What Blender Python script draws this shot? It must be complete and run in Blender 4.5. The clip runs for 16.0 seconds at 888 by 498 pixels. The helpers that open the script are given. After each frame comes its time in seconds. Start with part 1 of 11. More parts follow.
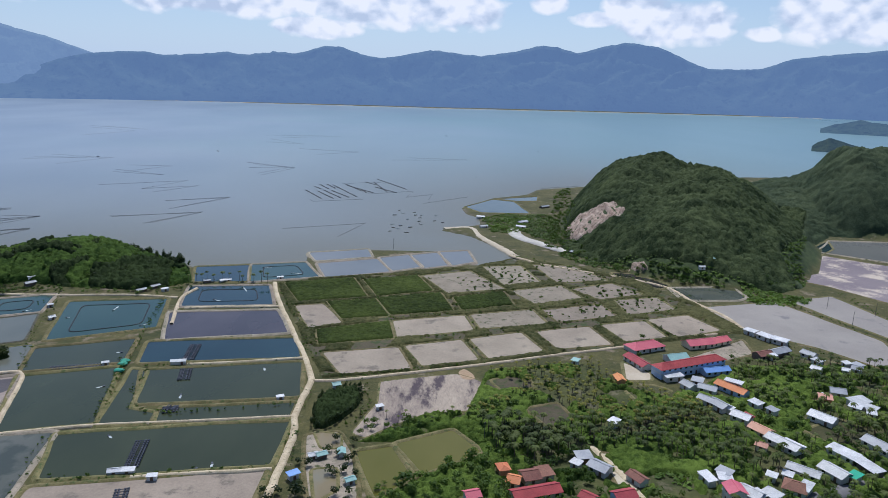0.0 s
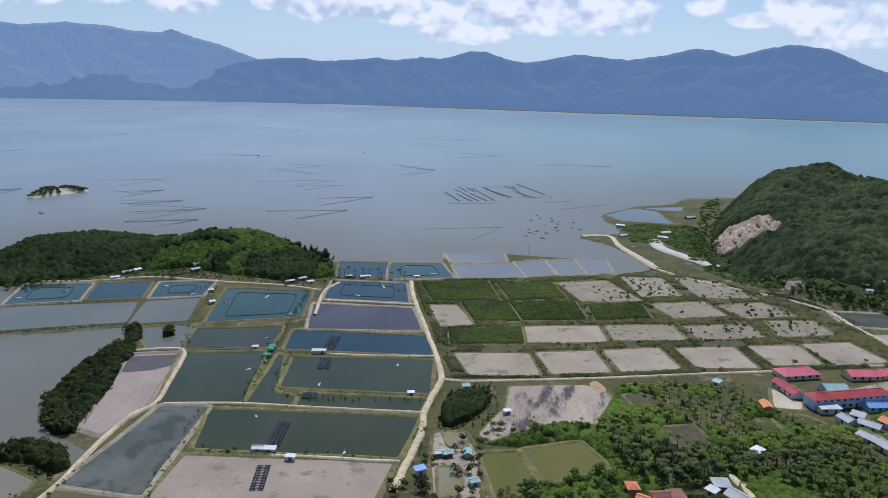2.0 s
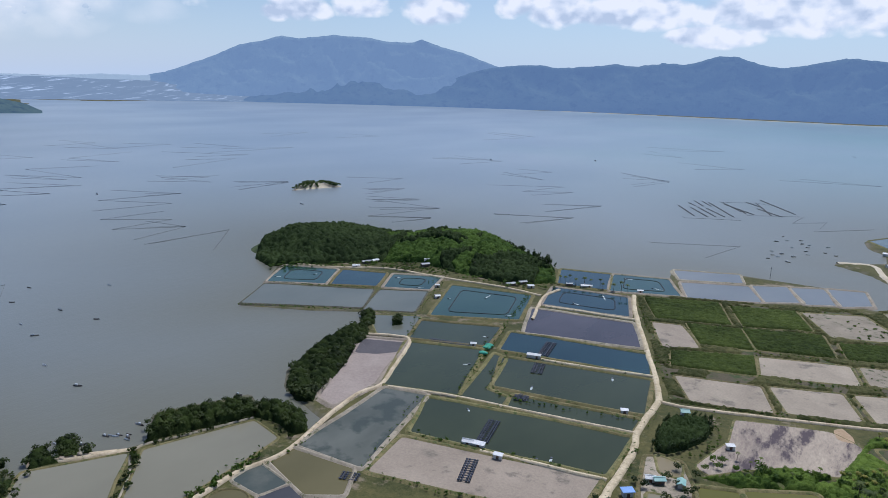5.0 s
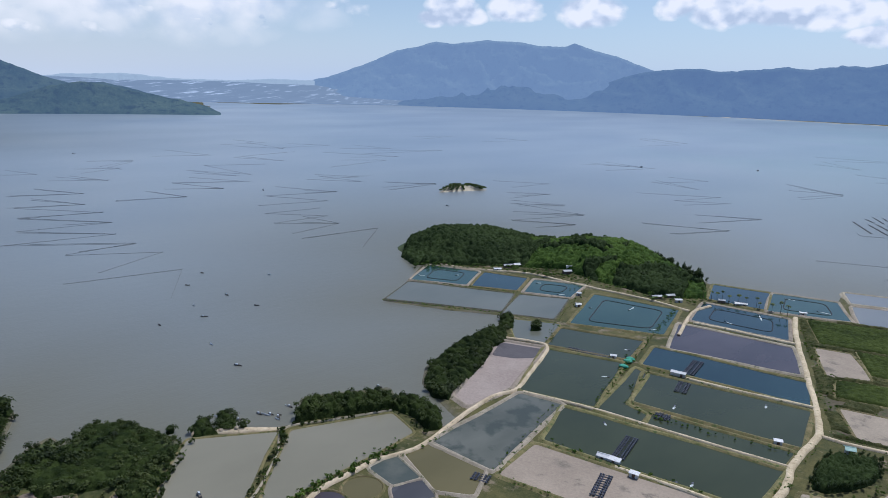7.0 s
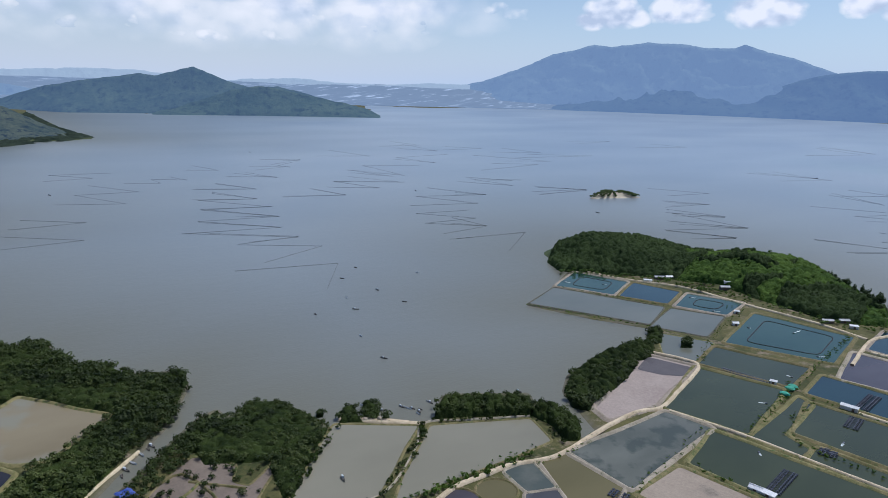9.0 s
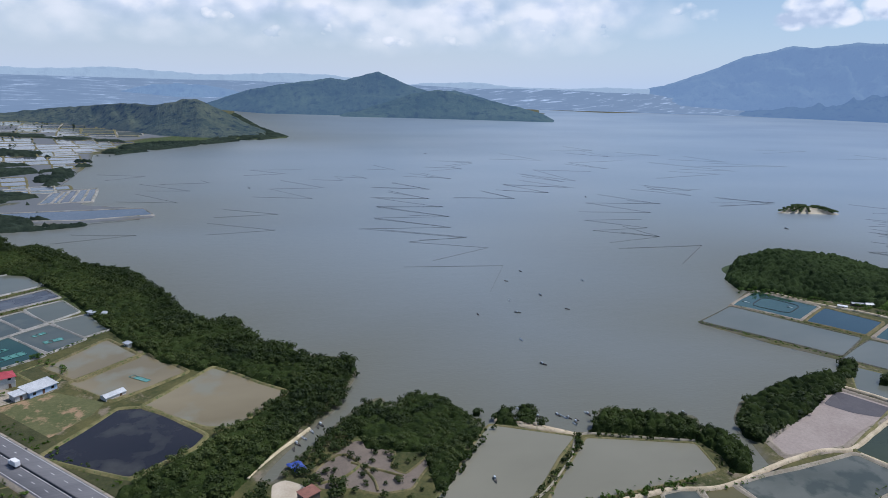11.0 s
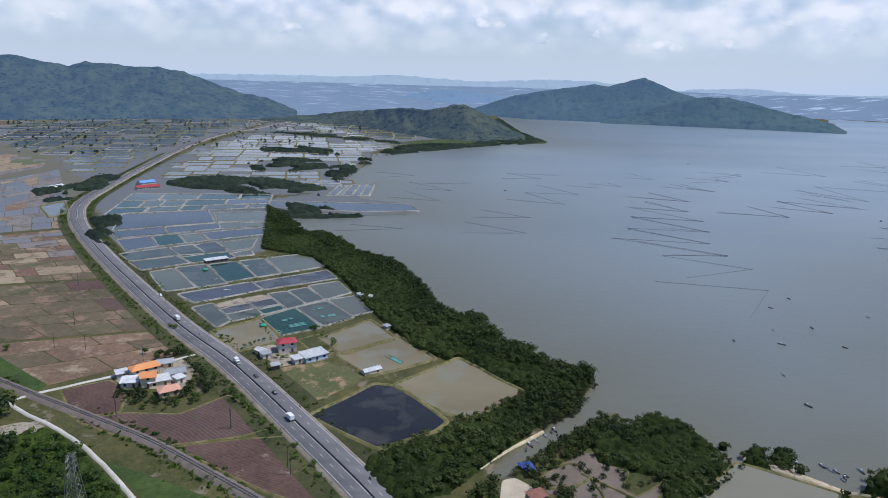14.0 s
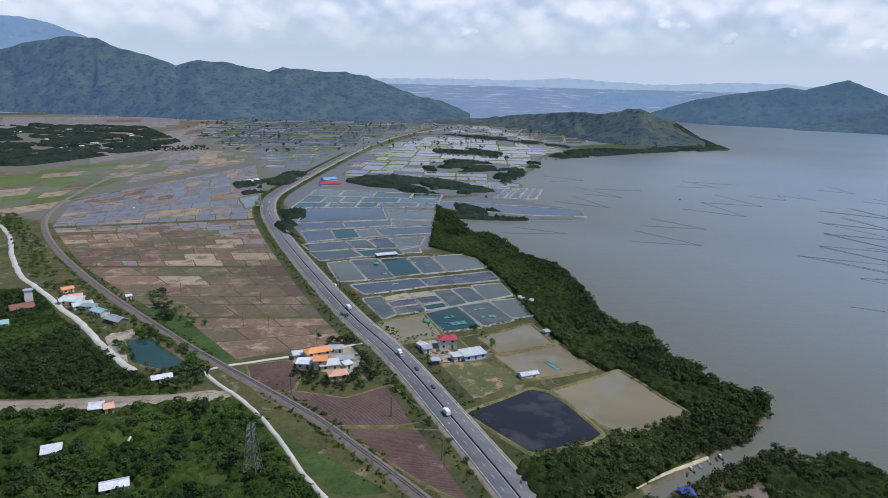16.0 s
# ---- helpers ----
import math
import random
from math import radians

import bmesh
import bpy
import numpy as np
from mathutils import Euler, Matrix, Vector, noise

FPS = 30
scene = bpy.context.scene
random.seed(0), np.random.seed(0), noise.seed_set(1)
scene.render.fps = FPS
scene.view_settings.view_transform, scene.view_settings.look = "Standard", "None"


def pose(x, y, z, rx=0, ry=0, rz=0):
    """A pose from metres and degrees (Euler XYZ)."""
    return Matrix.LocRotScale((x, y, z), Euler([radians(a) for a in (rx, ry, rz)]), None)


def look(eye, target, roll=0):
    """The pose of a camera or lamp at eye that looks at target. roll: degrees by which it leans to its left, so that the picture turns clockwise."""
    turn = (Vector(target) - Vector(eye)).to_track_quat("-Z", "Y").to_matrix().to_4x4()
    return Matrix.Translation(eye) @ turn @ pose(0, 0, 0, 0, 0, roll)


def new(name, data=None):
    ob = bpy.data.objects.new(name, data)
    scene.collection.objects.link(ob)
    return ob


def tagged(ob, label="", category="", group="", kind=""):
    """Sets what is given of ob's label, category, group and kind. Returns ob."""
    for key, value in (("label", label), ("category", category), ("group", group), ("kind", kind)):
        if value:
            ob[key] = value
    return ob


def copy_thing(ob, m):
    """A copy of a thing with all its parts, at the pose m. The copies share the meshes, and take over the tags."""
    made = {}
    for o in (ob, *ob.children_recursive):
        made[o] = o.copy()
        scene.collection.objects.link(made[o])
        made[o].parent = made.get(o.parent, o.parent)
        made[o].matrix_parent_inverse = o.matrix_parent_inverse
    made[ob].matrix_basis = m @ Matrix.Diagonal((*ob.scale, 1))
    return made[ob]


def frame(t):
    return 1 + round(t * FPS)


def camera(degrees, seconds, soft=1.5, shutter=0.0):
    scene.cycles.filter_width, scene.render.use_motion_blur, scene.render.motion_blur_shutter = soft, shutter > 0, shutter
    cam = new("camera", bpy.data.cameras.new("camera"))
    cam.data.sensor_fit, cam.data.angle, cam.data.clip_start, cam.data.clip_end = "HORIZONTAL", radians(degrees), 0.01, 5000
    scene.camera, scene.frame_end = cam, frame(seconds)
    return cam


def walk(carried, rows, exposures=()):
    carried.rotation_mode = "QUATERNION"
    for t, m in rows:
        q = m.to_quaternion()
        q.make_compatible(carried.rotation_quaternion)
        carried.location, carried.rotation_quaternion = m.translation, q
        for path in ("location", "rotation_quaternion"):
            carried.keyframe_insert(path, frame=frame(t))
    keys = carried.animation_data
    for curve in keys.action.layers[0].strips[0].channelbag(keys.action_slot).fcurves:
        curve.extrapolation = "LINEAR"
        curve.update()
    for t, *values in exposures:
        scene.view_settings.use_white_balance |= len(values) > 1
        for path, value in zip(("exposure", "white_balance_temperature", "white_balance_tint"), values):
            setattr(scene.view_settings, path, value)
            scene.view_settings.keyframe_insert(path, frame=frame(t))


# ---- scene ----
H = 140.0            # height of the hovering camera above the sea
cam = camera(66.01, 16.0, soft=0.65)
PATH = [
    (0, pose(0, 0, H, 76.38, -1.52, 0.00)),
    (0.5, pose(0, 0, H, 76.40, -1.58, 2.82)),
    (1, pose(0, 0, H, 76.41, -1.59, 5.72)),
    (1.5, pose(0, 0, H, 76.43, -1.57, 8.63)),
    (2, pose(0, 0, H, 76.44, -1.54, 11.63)),
    (2.5, pose(0, 0, H, 76.44, -1.58, 14.79)),
    (3, pose(0, 0, H, 76.47, -1.60, 17.97)),
    (3.5, pose(0, 0, H, 76.48, -1.60, 21.12)),
    (4, pose(0, 0, H, 76.48, -1.60, 24.28)),
    (6.5, pose(0, 0, H, 76.48, -1.59, 40.03)),
    (7, pose(0, 0, H, 76.49, -1.58, 42.90)),
    (7.5, pose(0, 0, H, 76.47, -1.58, 45.63)),
    (8, pose(0, 0, H, 76.46, -1.58, 48.56)),
    (8.5, pose(0, 0, H, 76.45, -1.56, 51.89)),
    (9, pose(0, 0, H, 76.48, -1.50, 55.45)),
    (11.5, pose(0, 0, H, 76.42, -1.56, 73.21)),
    (12, pose(0, 0, H, 76.42, -1.54, 76.74)),
    (12.5, pose(0, 0, H, 76.41, -1.50, 80.26)),
    (13, pose(0, 0, H, 76.40, -1.49, 83.79)),
    (13.5, pose(0, 0, H, 76.38, -1.50, 87.35)),
    (14, pose(0, 0, H, 76.39, -1.45, 90.88)),
    (14.5, pose(0, 0, H, 76.38, -1.44, 94.39)),
    (15, pose(0, 0, H, 76.38, -1.38, 97.89)),
    (15.5, pose(0, 0, H, 76.35, -1.35, 101.46)),
    (16, pose(0, 0, H, 76.34, -1.33, 104.92)),
]
walk(cam, PATH, [(0.0, -0.32, 5800, 13), (16.0, -0.32, 5800, 13)])

# ---------------------------------------------------------------- world and sun
SUN_AZ, SUN_EL = 2.0, 60.0       # degrees left of +Y, and above the horizon


def link(tree, a, b):
    tree.links.new(a, b)


def node(tree, kind, air_density=None, altitude=None, attribute_name=None, bands_direction=None, blend_type=None, data_type=None, dust_density=None, feature=None, noise_dimensions=None, operation=None, ozone_density=None, sky_type=None, sun_disc=None, sun_elevation=None, sun_rotation=None, use_clamp=None, voronoi_dimensions=None, wave_type=None):
    n = tree.nodes.new(kind)
    if air_density is not None:
        n.air_density = air_density
    if altitude is not None:
        n.altitude = altitude
    if attribute_name is not None:
        n.attribute_name = attribute_name
    if bands_direction is not None:
        n.bands_direction = bands_direction
    if blend_type is not None:
        n.blend_type = blend_type
    if data_type is not None:
        n.data_type = data_type
    if dust_density is not None:
        n.dust_density = dust_density
    if feature is not None:
        n.feature = feature
    if noise_dimensions is not None:
        n.noise_dimensions = noise_dimensions
    if operation is not None:
        n.operation = operation
    if ozone_density is not None:
        n.ozone_density = ozone_density
    if sky_type is not None:
        n.sky_type = sky_type
    if sun_disc is not None:
        n.sun_disc = sun_disc
    if sun_elevation is not None:
        n.sun_elevation = sun_elevation
    if sun_rotation is not None:
        n.sun_rotation = sun_rotation
    if use_clamp is not None:
        n.use_clamp = use_clamp
    if voronoi_dimensions is not None:
        n.voronoi_dimensions = voronoi_dimensions
    if wave_type is not None:
        n.wave_type = wave_type
    return n


def math_node(tree, op, a, b=None, c=None, clamp=False):
    n = node(tree, "ShaderNodeMath", operation=op, use_clamp=clamp)
    for i, v in enumerate((a, b, c)):
        if v is None:
            continue
        if isinstance(v, (int, float)):
            n.inputs[i].default_value = v
        else:
            link(tree, v, n.inputs[i])
    return n.outputs[0]


def ramp_node(tree, fac, stops):
    n = node(tree, "ShaderNodeValToRGB")
    e = n.color_ramp.elements
    while len(e) < len(stops):
        e.new(0.5)
    for el, (p, c) in zip(e, stops):
        el.position, el.color = p, (c if len(c) == 4 else (*c, 1))
    link(tree, fac, n.inputs[0])
    return n.outputs[0]


def build_world():
    w = bpy.data.worlds.new("sky")
    scene.world = w
    w.use_nodes = True
    t = w.node_tree
    t.nodes.clear()
    sky = node(t, "ShaderNodeTexSky", sky_type="NISHITA", sun_disc=False, sun_elevation=radians(SUN_EL),
               sun_rotation=radians(-SUN_AZ), altitude=100, air_density=1.0, dust_density=1.0, ozone_density=2.0)
    skyc = node(t, "ShaderNodeVectorMath", operation="SCALE")
    link(t, sky.outputs[0], skyc.inputs[0])
    skyc.inputs["Scale"].default_value = 0.1
    co = node(t, "ShaderNodeTexCoord")
    sep = node(t, "ShaderNodeSeparateXYZ")
    link(t, co.outputs["Generated"], sep.inputs[0])
    az = math_node(t, "MULTIPLY", math_node(t, "ARCTAN2", math_node(t, "MULTIPLY", sep.outputs[0], -1.0), sep.outputs[1]), 57.2958)
    el = math_node(t, "MULTIPLY", math_node(t, "ARCSINE", sep.outputs[2]), 57.2958)

    def cloud_noise(lift, scale, detail):
        v = node(t, "ShaderNodeCombineXYZ")
        link(t, az, v.inputs[0])
        link(t, math_node(t, "MULTIPLY", math_node(t, "ADD", el, lift), 1.4), v.inputs[1])
        n = node(t, "ShaderNodeTexNoise", noise_dimensions="2D")
        n.inputs["Scale"].default_value, n.inputs["Detail"].default_value = scale, detail
        n.inputs["Roughness"].default_value, n.inputs["Distortion"].default_value = 0.55, 0.1
        link(t, v.outputs[0], n.inputs["Vector"])
        total = math_node(t, "MULTIPLY", n.outputs[0], 0.5)
        for k, share in ((1.1, 0.32), (2.9, 0.18)):
            puff = node(t, "ShaderNodeTexVoronoi", voronoi_dimensions="2D", feature="SMOOTH_F1")
            puff.inputs["Scale"].default_value, puff.inputs["Smoothness"].default_value = scale * k, 0.6
            bend = node(t, "ShaderNodeVectorMath", operation="ADD")
            link(t, v.outputs[0], bend.inputs[0])
            link(t, n.outputs[1], bend.inputs[1])
            link(t, bend.outputs[0], puff.inputs["Vector"])
            total = math_node(t, "ADD", total, math_node(t, "MULTIPLY", math_node(t, "SUBTRACT", 0.92, puff.outputs["Distance"]), share))
        return total

    # single fair-weather clouds: (azimuth, elevation) of the middle, half width, half height in degrees
    middles = ([(17.31, 5.59), (9.93, 4.04), (4.38, 5.77), (-2.83, 5.42), (-8.23, 6.22), (-11.71, 5.17), (-14.83, 6.17), (-17.86, 4.87), (-23.9, 4.14), (-28.27, 5.25), (-30.91, 4.64)]
               + [(42.33, 5.61), (37.41, 6.05), (31.58, 5.79), (25.57, 6.13), (21.73, 5.86), (15.39, 5.76), (11.88, 4.06)]
               + [(25.06, 6.17), (40.86, 5.4), (37.41, 5.68), (43.8, 5.09)]
               + [(66.46, 4.66), (68.22, 3.45), (62.05, 3.98), (57.55, 4.42), (74.51, 3.17), (83.9, 3.45), (50.83, 5.69), (78.37, 4.25)] + [(69.48, 4.96), (73.69, 3.31), (87.7, 4.84), (102.8, 3.91)] + [(119.78, 4.19), (130.45, 4.04)])
    spans = [(6.2, 0.8), (3.3, 0.75), (8.5, 1.5), (1.9, 1.3), (1.5, 0.6), (1.9, 0.5), (2.6, 0.8), (4.2, 1.4), (1.4, 0.5), (4.0, 1.6), (2.5, 1.2),
             (2.2, 1.1), (2.2, 1.0), (2.7, 1.1), (1.2, 0.8), (2.8, 1.1), (4.8, 1.1), (1.6, 0.6), (1.4, 0.7), (1.2, 0.6), (2.2, 0.5), (1.6, 0.6)]
    clouds = [(az0, el0, *(spans[k] if k < len(spans) else (3.0, 1.0))) for k, (az0, el0) in enumerate(middles)]
    best = None
    for a, e, wd, ht in clouds:
        da = math_node(t, "DIVIDE", math_node(t, "SUBTRACT", az, a), wd * 1.02)
        de = math_node(t, "DIVIDE", math_node(t, "SUBTRACT", el, e), ht * 1.15)
        d = math_node(t, "ADD", math_node(t, "MULTIPLY", da, da), math_node(t, "MULTIPLY", de, de))
        f = math_node(t, "SUBTRACT", 1.0, math_node(t, "MULTIPLY", d, 0.8))
        if a > 44:
            f = math_node(t, "SUBTRACT", f, 0.75)
        best = f if best is None else math_node(t, "MAXIMUM", best, f)
    best = math_node(t, "MAXIMUM", best, -0.6)
    # hazy bank of towering clouds over the plain and scattered ones elsewhere
    plain = math_node(t, "MULTIPLY", math_node(t, "MULTIPLY", math_node(t, "SUBTRACT", az, 42.0), 0.06, clamp=True),
                      math_node(t, "SUBTRACT", 1.0, math_node(t, "MULTIPLY", math_node(t, "ABSOLUTE", math_node(t, "SUBTRACT", el, 5.6)), 0.17), clamp=True))
    n0, n1 = cloud_noise(0.0, 0.36, 6), cloud_noise(0.8, 0.36, 6)
    m0, m1 = cloud_noise(1.7, 0.21, 6), cloud_noise(2.8, 0.21, 6)
    big = cloud_noise(3.0, 0.10, 3)

    def density(n, m):
        own = math_node(t, "ADD", math_node(t, "MULTIPLY", best, 0.8), math_node(t, "MULTIPLY", math_node(t, "SUBTRACT", n, 0.53), 1.35))
        bank = math_node(t, "ADD", math_node(t, "MULTIPLY", math_node(t, "SUBTRACT", m, 0.46), 1.9),
                         math_node(t, "MULTIPLY", math_node(t, "SUBTRACT", big, 0.45), 0.9))
        bank = math_node(t, "ADD", math_node(t, "MULTIPLY", math_node(t, "ADD", bank, 0.66), plain), math_node(t, "MULTIPLY", math_node(t, "SUBTRACT", plain, 1.0), 0.6))
        return own, bank
    o0, b0 = density(n0, m0)
    o1, b1 = density(n1, m1)
    d0 = math_node(t, "MAXIMUM", o0, math_node(t, "MULTIPLY", b0, 0.42))
    d1 = math_node(t, "MAXIMUM", o1, math_node(t, "MULTIPLY", b1, 0.42))
    cover = math_node(t, "MULTIPLY", math_node(t, "SMOOTH_MIN", math_node(t, "MULTIPLY", d0, 2.6, clamp=True), 1.0, 0.1), 0.93, clamp=True)
    single = math_node(t, "GREATER_THAN", o0, math_node(t, "MULTIPLY", b0, 0.42))
    fall = math_node(t, "ADD", math_node(t, "MULTIPLY", math_node(t, "SUBTRACT", n0, n1), single),
                     math_node(t, "MULTIPLY", math_node(t, "MULTIPLY", math_node(t, "SUBTRACT", m0, m1), 0.9), math_node(t, "SUBTRACT", 1.0, single)))
    lit = math_node(t, "ADD", math_node(t, "SUBTRACT", 0.72, math_node(t, "MULTIPLY", single, 0.10)), math_node(t, "ADD", math_node(t, "MULTIPLY", fall, 2.2), math_node(t, "MULTIPLY", math_node(t, "SUBTRACT", d0, d1), 0.5)), clamp=True)
    shade = ramp_node(t, lit, [(0.10, (0.54, 0.62, 0.75)), (0.50, (0.76, 0.81, 0.90)), (0.85, (0.95, 0.95, 0.96))])
    # haze near the horizon
    haze = math_node(t, "POWER", math_node(t, "SUBTRACT", 1.0, math_node(t, "MULTIPLY", math_node(t, "ABSOLUTE", el), 0.085), clamp=True), 1.6)
    hz = node(t, "ShaderNodeMix", data_type="RGBA")
    link(t, math_node(t, "MULTIPLY", haze, 0.72), hz.inputs["Factor"])
    link(t, skyc.outputs[0], hz.inputs["A"])
    low = node(t, "ShaderNodeMix", data_type="RGBA")
    link(t, math_node(t, "MULTIPLY", math_node(t, "SUBTRACT", az, 38.0), 0.03, clamp=True), low.inputs["Factor"])
    low.inputs["A"].default_value = (0.52, 0.71, 0.99, 1)
    low.inputs["B"].default_value = (0.72, 0.83, 0.99, 1)
    link(t, low.outputs["Result"], hz.inputs["B"])
    mix = node(t, "ShaderNodeMix", data_type="RGBA")
    link(t, math_node(t, "MULTIPLY", cover, math_node(t, "MULTIPLY", math_node(t, "SUBTRACT", el, 0.3), 0.4, clamp=True)), mix.inputs["Factor"])
    link(t, hz.outputs["Result"], mix.inputs["A"])
    link(t, shade, mix.inputs["B"])
    bg = node(t, "ShaderNodeBackground")
    out = node(t, "ShaderNodeOutputWorld")
    link(t, mix.outputs["Result"], bg.inputs["Color"])
    bg.inputs["Strength"].default_value = 1.16
    link(t, bg.outputs[0], out.inputs["Surface"])


build_world()
sun = new("sun", bpy.data.lights.new("sun", "SUN"))
sun.data.energy, sun.data.angle, sun.data.color = 4.7, radians(0.6), (1.0, 0.95, 0.86)
sun.matrix_world = look((0, 0, 900), (math.sin(radians(SUN_AZ)) * 900 / math.tan(radians(SUN_EL)),
                                      -math.cos(radians(SUN_AZ)) * 900 / math.tan(radians(SUN_EL)), 0))

# ---------------------------------------------------------------- materials
MATS = {}


def surface(name, c1, c2, scale=0.1, rough=0.85, bump=0.3, fine=1.5, spread=0.12, c3=None, spots=0.62, metal=0.0, spec=0.3, island=False,
            haze=None, glow=0.0, stretch=None, furrow=None):
    """A matt surface: broad patches of two colours, fine grain, an optional third colour in spots, and a shift from object to object."""
    if name in MATS:
        return MATS[name]
    m = bpy.data.materials.new(name)
    m.use_nodes = True
    t = m.node_tree
    p = t.nodes["Principled BSDF"]
    geo = node(t, "ShaderNodeNewGeometry")
    pos = geo.outputs["Position"]
    if stretch:
        mp = node(t, "ShaderNodeMapping")
        mp.inputs["Rotation"].default_value[2] = radians(stretch[0])
        mp.inputs["Scale"].default_value = (1, stretch[1], 1)
        link(t, pos, mp.inputs[0])
        pos = mp.outputs[0]

    def ns(s, d, r=0.6):
        n = node(t, "ShaderNodeTexNoise")
        n.inputs["Scale"].default_value, n.inputs["Detail"].default_value, n.inputs["Roughness"].default_value = s, d, r
        link(t, pos, n.inputs["Vector"])
        return n.outputs[0]
    broad, grain = ns(scale, 6, 0.65), ns(fine, 5, 0.75)
    f = math_node(t, "ADD", math_node(t, "MULTIPLY", broad, 0.56), math_node(t, "MULTIPLY", grain, 0.44))
    col = ramp_node(t, f, [(0.38, c1), (0.62, c2)])
    if c3:
        mx = node(t, "ShaderNodeMix", data_type="RGBA")
        link(t, ramp_node(t, math_node(t, "ADD", math_node(t, "MULTIPLY", ns(scale * 3.1, 6), 0.75), math_node(t, "MULTIPLY", grain, 0.25)),
                          [(spots, (0, 0, 0)), (spots + 0.08, (1, 1, 1))]), mx.inputs["Factor"])
        link(t, col, mx.inputs["A"])
        mx.inputs["B"].default_value = (*c3, 1)
        col = mx.outputs["Result"]
    if furrow:
        wv = node(t, "ShaderNodeTexWave", wave_type="BANDS", bands_direction="X")
        wv.inputs["Scale"].default_value, wv.inputs["Distortion"].default_value = furrow[1], 14.0
        wv.inputs["Detail"].default_value, wv.inputs["Detail Scale"].default_value = 2.0, 0.12
        rt = node(t, "ShaderNodeMapping")
        rt.inputs["Rotation"].default_value[2] = radians(furrow[0])
        link(t, geo.outputs["Position"], rt.inputs[0])
        link(t, rt.outputs[0], wv.inputs[0])
        mx = node(t, "ShaderNodeMix", data_type="RGBA", blend_type="MULTIPLY")
        mx.inputs["Factor"].default_value = 1.0
        link(t, col, mx.inputs["A"])
        link(t, ramp_node(t, wv.outputs[0], [(0.2, (0.78, 0.76, 0.76)), (0.75, (1.05, 1.04, 1.03))]), mx.inputs["B"])
        col = mx.outputs["Result"]
    hs = node(t, "ShaderNodeHueSaturation")
    info = node(t, "ShaderNodeObjectInfo")
    rnd = geo.outputs["Random Per Island"] if island else info.outputs["Random"]
    link(t, math_node(t, "ADD", 1.0 - spread, math_node(t, "MULTIPLY", rnd, 2 * spread)), hs.inputs["Value"])
    link(t, math_node(t, "ADD", 0.5 - spread * 0.12, math_node(t, "MULTIPLY", rnd, 0.24 * spread)), hs.inputs["Hue"])
    link(t, col, hs.inputs["Color"])
    link(t, hs.outputs[0], p.inputs["Base Color"])
    p.inputs["Roughness"].default_value, p.inputs["Metallic"].default_value = rough, metal
    p.inputs["Specular IOR Level"].default_value = spec
    if bump:
        b = node(t, "ShaderNodeBump")
        b.inputs["Strength"].default_value, b.inputs["Distance"].default_value = bump, 0.3
        link(t, grain, b.inputs["Height"])
        link(t, b.outputs[0], p.inputs["Normal"])
    # haze: airlight of the distance, added as the surface's own emission
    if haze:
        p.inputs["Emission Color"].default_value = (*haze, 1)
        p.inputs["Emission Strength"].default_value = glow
    MATS[name] = m
    return m


def water(name, deep, shoal, rough=0.12, ripple=0.12, scale=0.02, patch=None, swell=0.0):
    """Still or breezy water: a murky body colour under a real reflecting skin."""
    if name in MATS:
        return MATS[name]
    m = bpy.data.materials.new(name)
    m.use_nodes = True
    t = m.node_tree
    p = t.nodes["Principled BSDF"]
    geo = node(t, "ShaderNodeNewGeometry")

    def ns(s, d, squash=1.0):
        mp = node(t, "ShaderNodeMapping")
        mp.inputs["Rotation"].default_value[2] = 0.5
        mp.inputs["Scale"].default_value = (s, s * squash, s)
        link(t, geo.outputs["Position"], mp.inputs[0])
        n = node(t, "ShaderNodeTexNoise")
        n.inputs["Scale"].default_value, n.inputs["Detail"].default_value = 1.0, d
        link(t, mp.outputs[0], n.inputs["Vector"])
        return n.outputs[0]
    broad = ns(scale, 5, 0.5)
    col = ramp_node(t, broad, [(0.35, deep), (0.68, shoal)])
    if patch:
        mx = node(t, "ShaderNodeMix", data_type="RGBA")
        link(t, ramp_node(t, ns(scale * 2.2, 7), [(0.5, (0, 0, 0)), (0.62, (0.8, 0.8, 0.8))]), mx.inputs["Factor"])
        link(t, col, mx.inputs["A"])
        mx.inputs["B"].default_value = (*patch, 1)
        col = mx.outputs["Result"]
    link(t, col, p.inputs["Base Color"])
    link(t, math_node(t, "ADD", rough, math_node(t, "MULTIPLY", ns(scale * 0.45, 3, 0.3), rough * 0.9)), p.inputs["Roughness"])
    p.inputs["IOR"].default_value = 1.33
    p.inputs["Specular IOR Level"].default_value = 0.5
    b = node(t, "ShaderNodeBump")
    b.inputs["Strength"].default_value, b.inputs["Distance"].default_value = ripple, 0.25
    wave = ns(0.8, 4, 0.45)
    if swell:
        wave = math_node(t, "ADD", wave, math_node(t, "MULTIPLY", ns(0.16, 5, 0.4), swell))
    link(t, wave, b.inputs["Height"])
    link(t, b.outputs[0], p.inputs["Normal"])
    MATS[name] = m
    return m


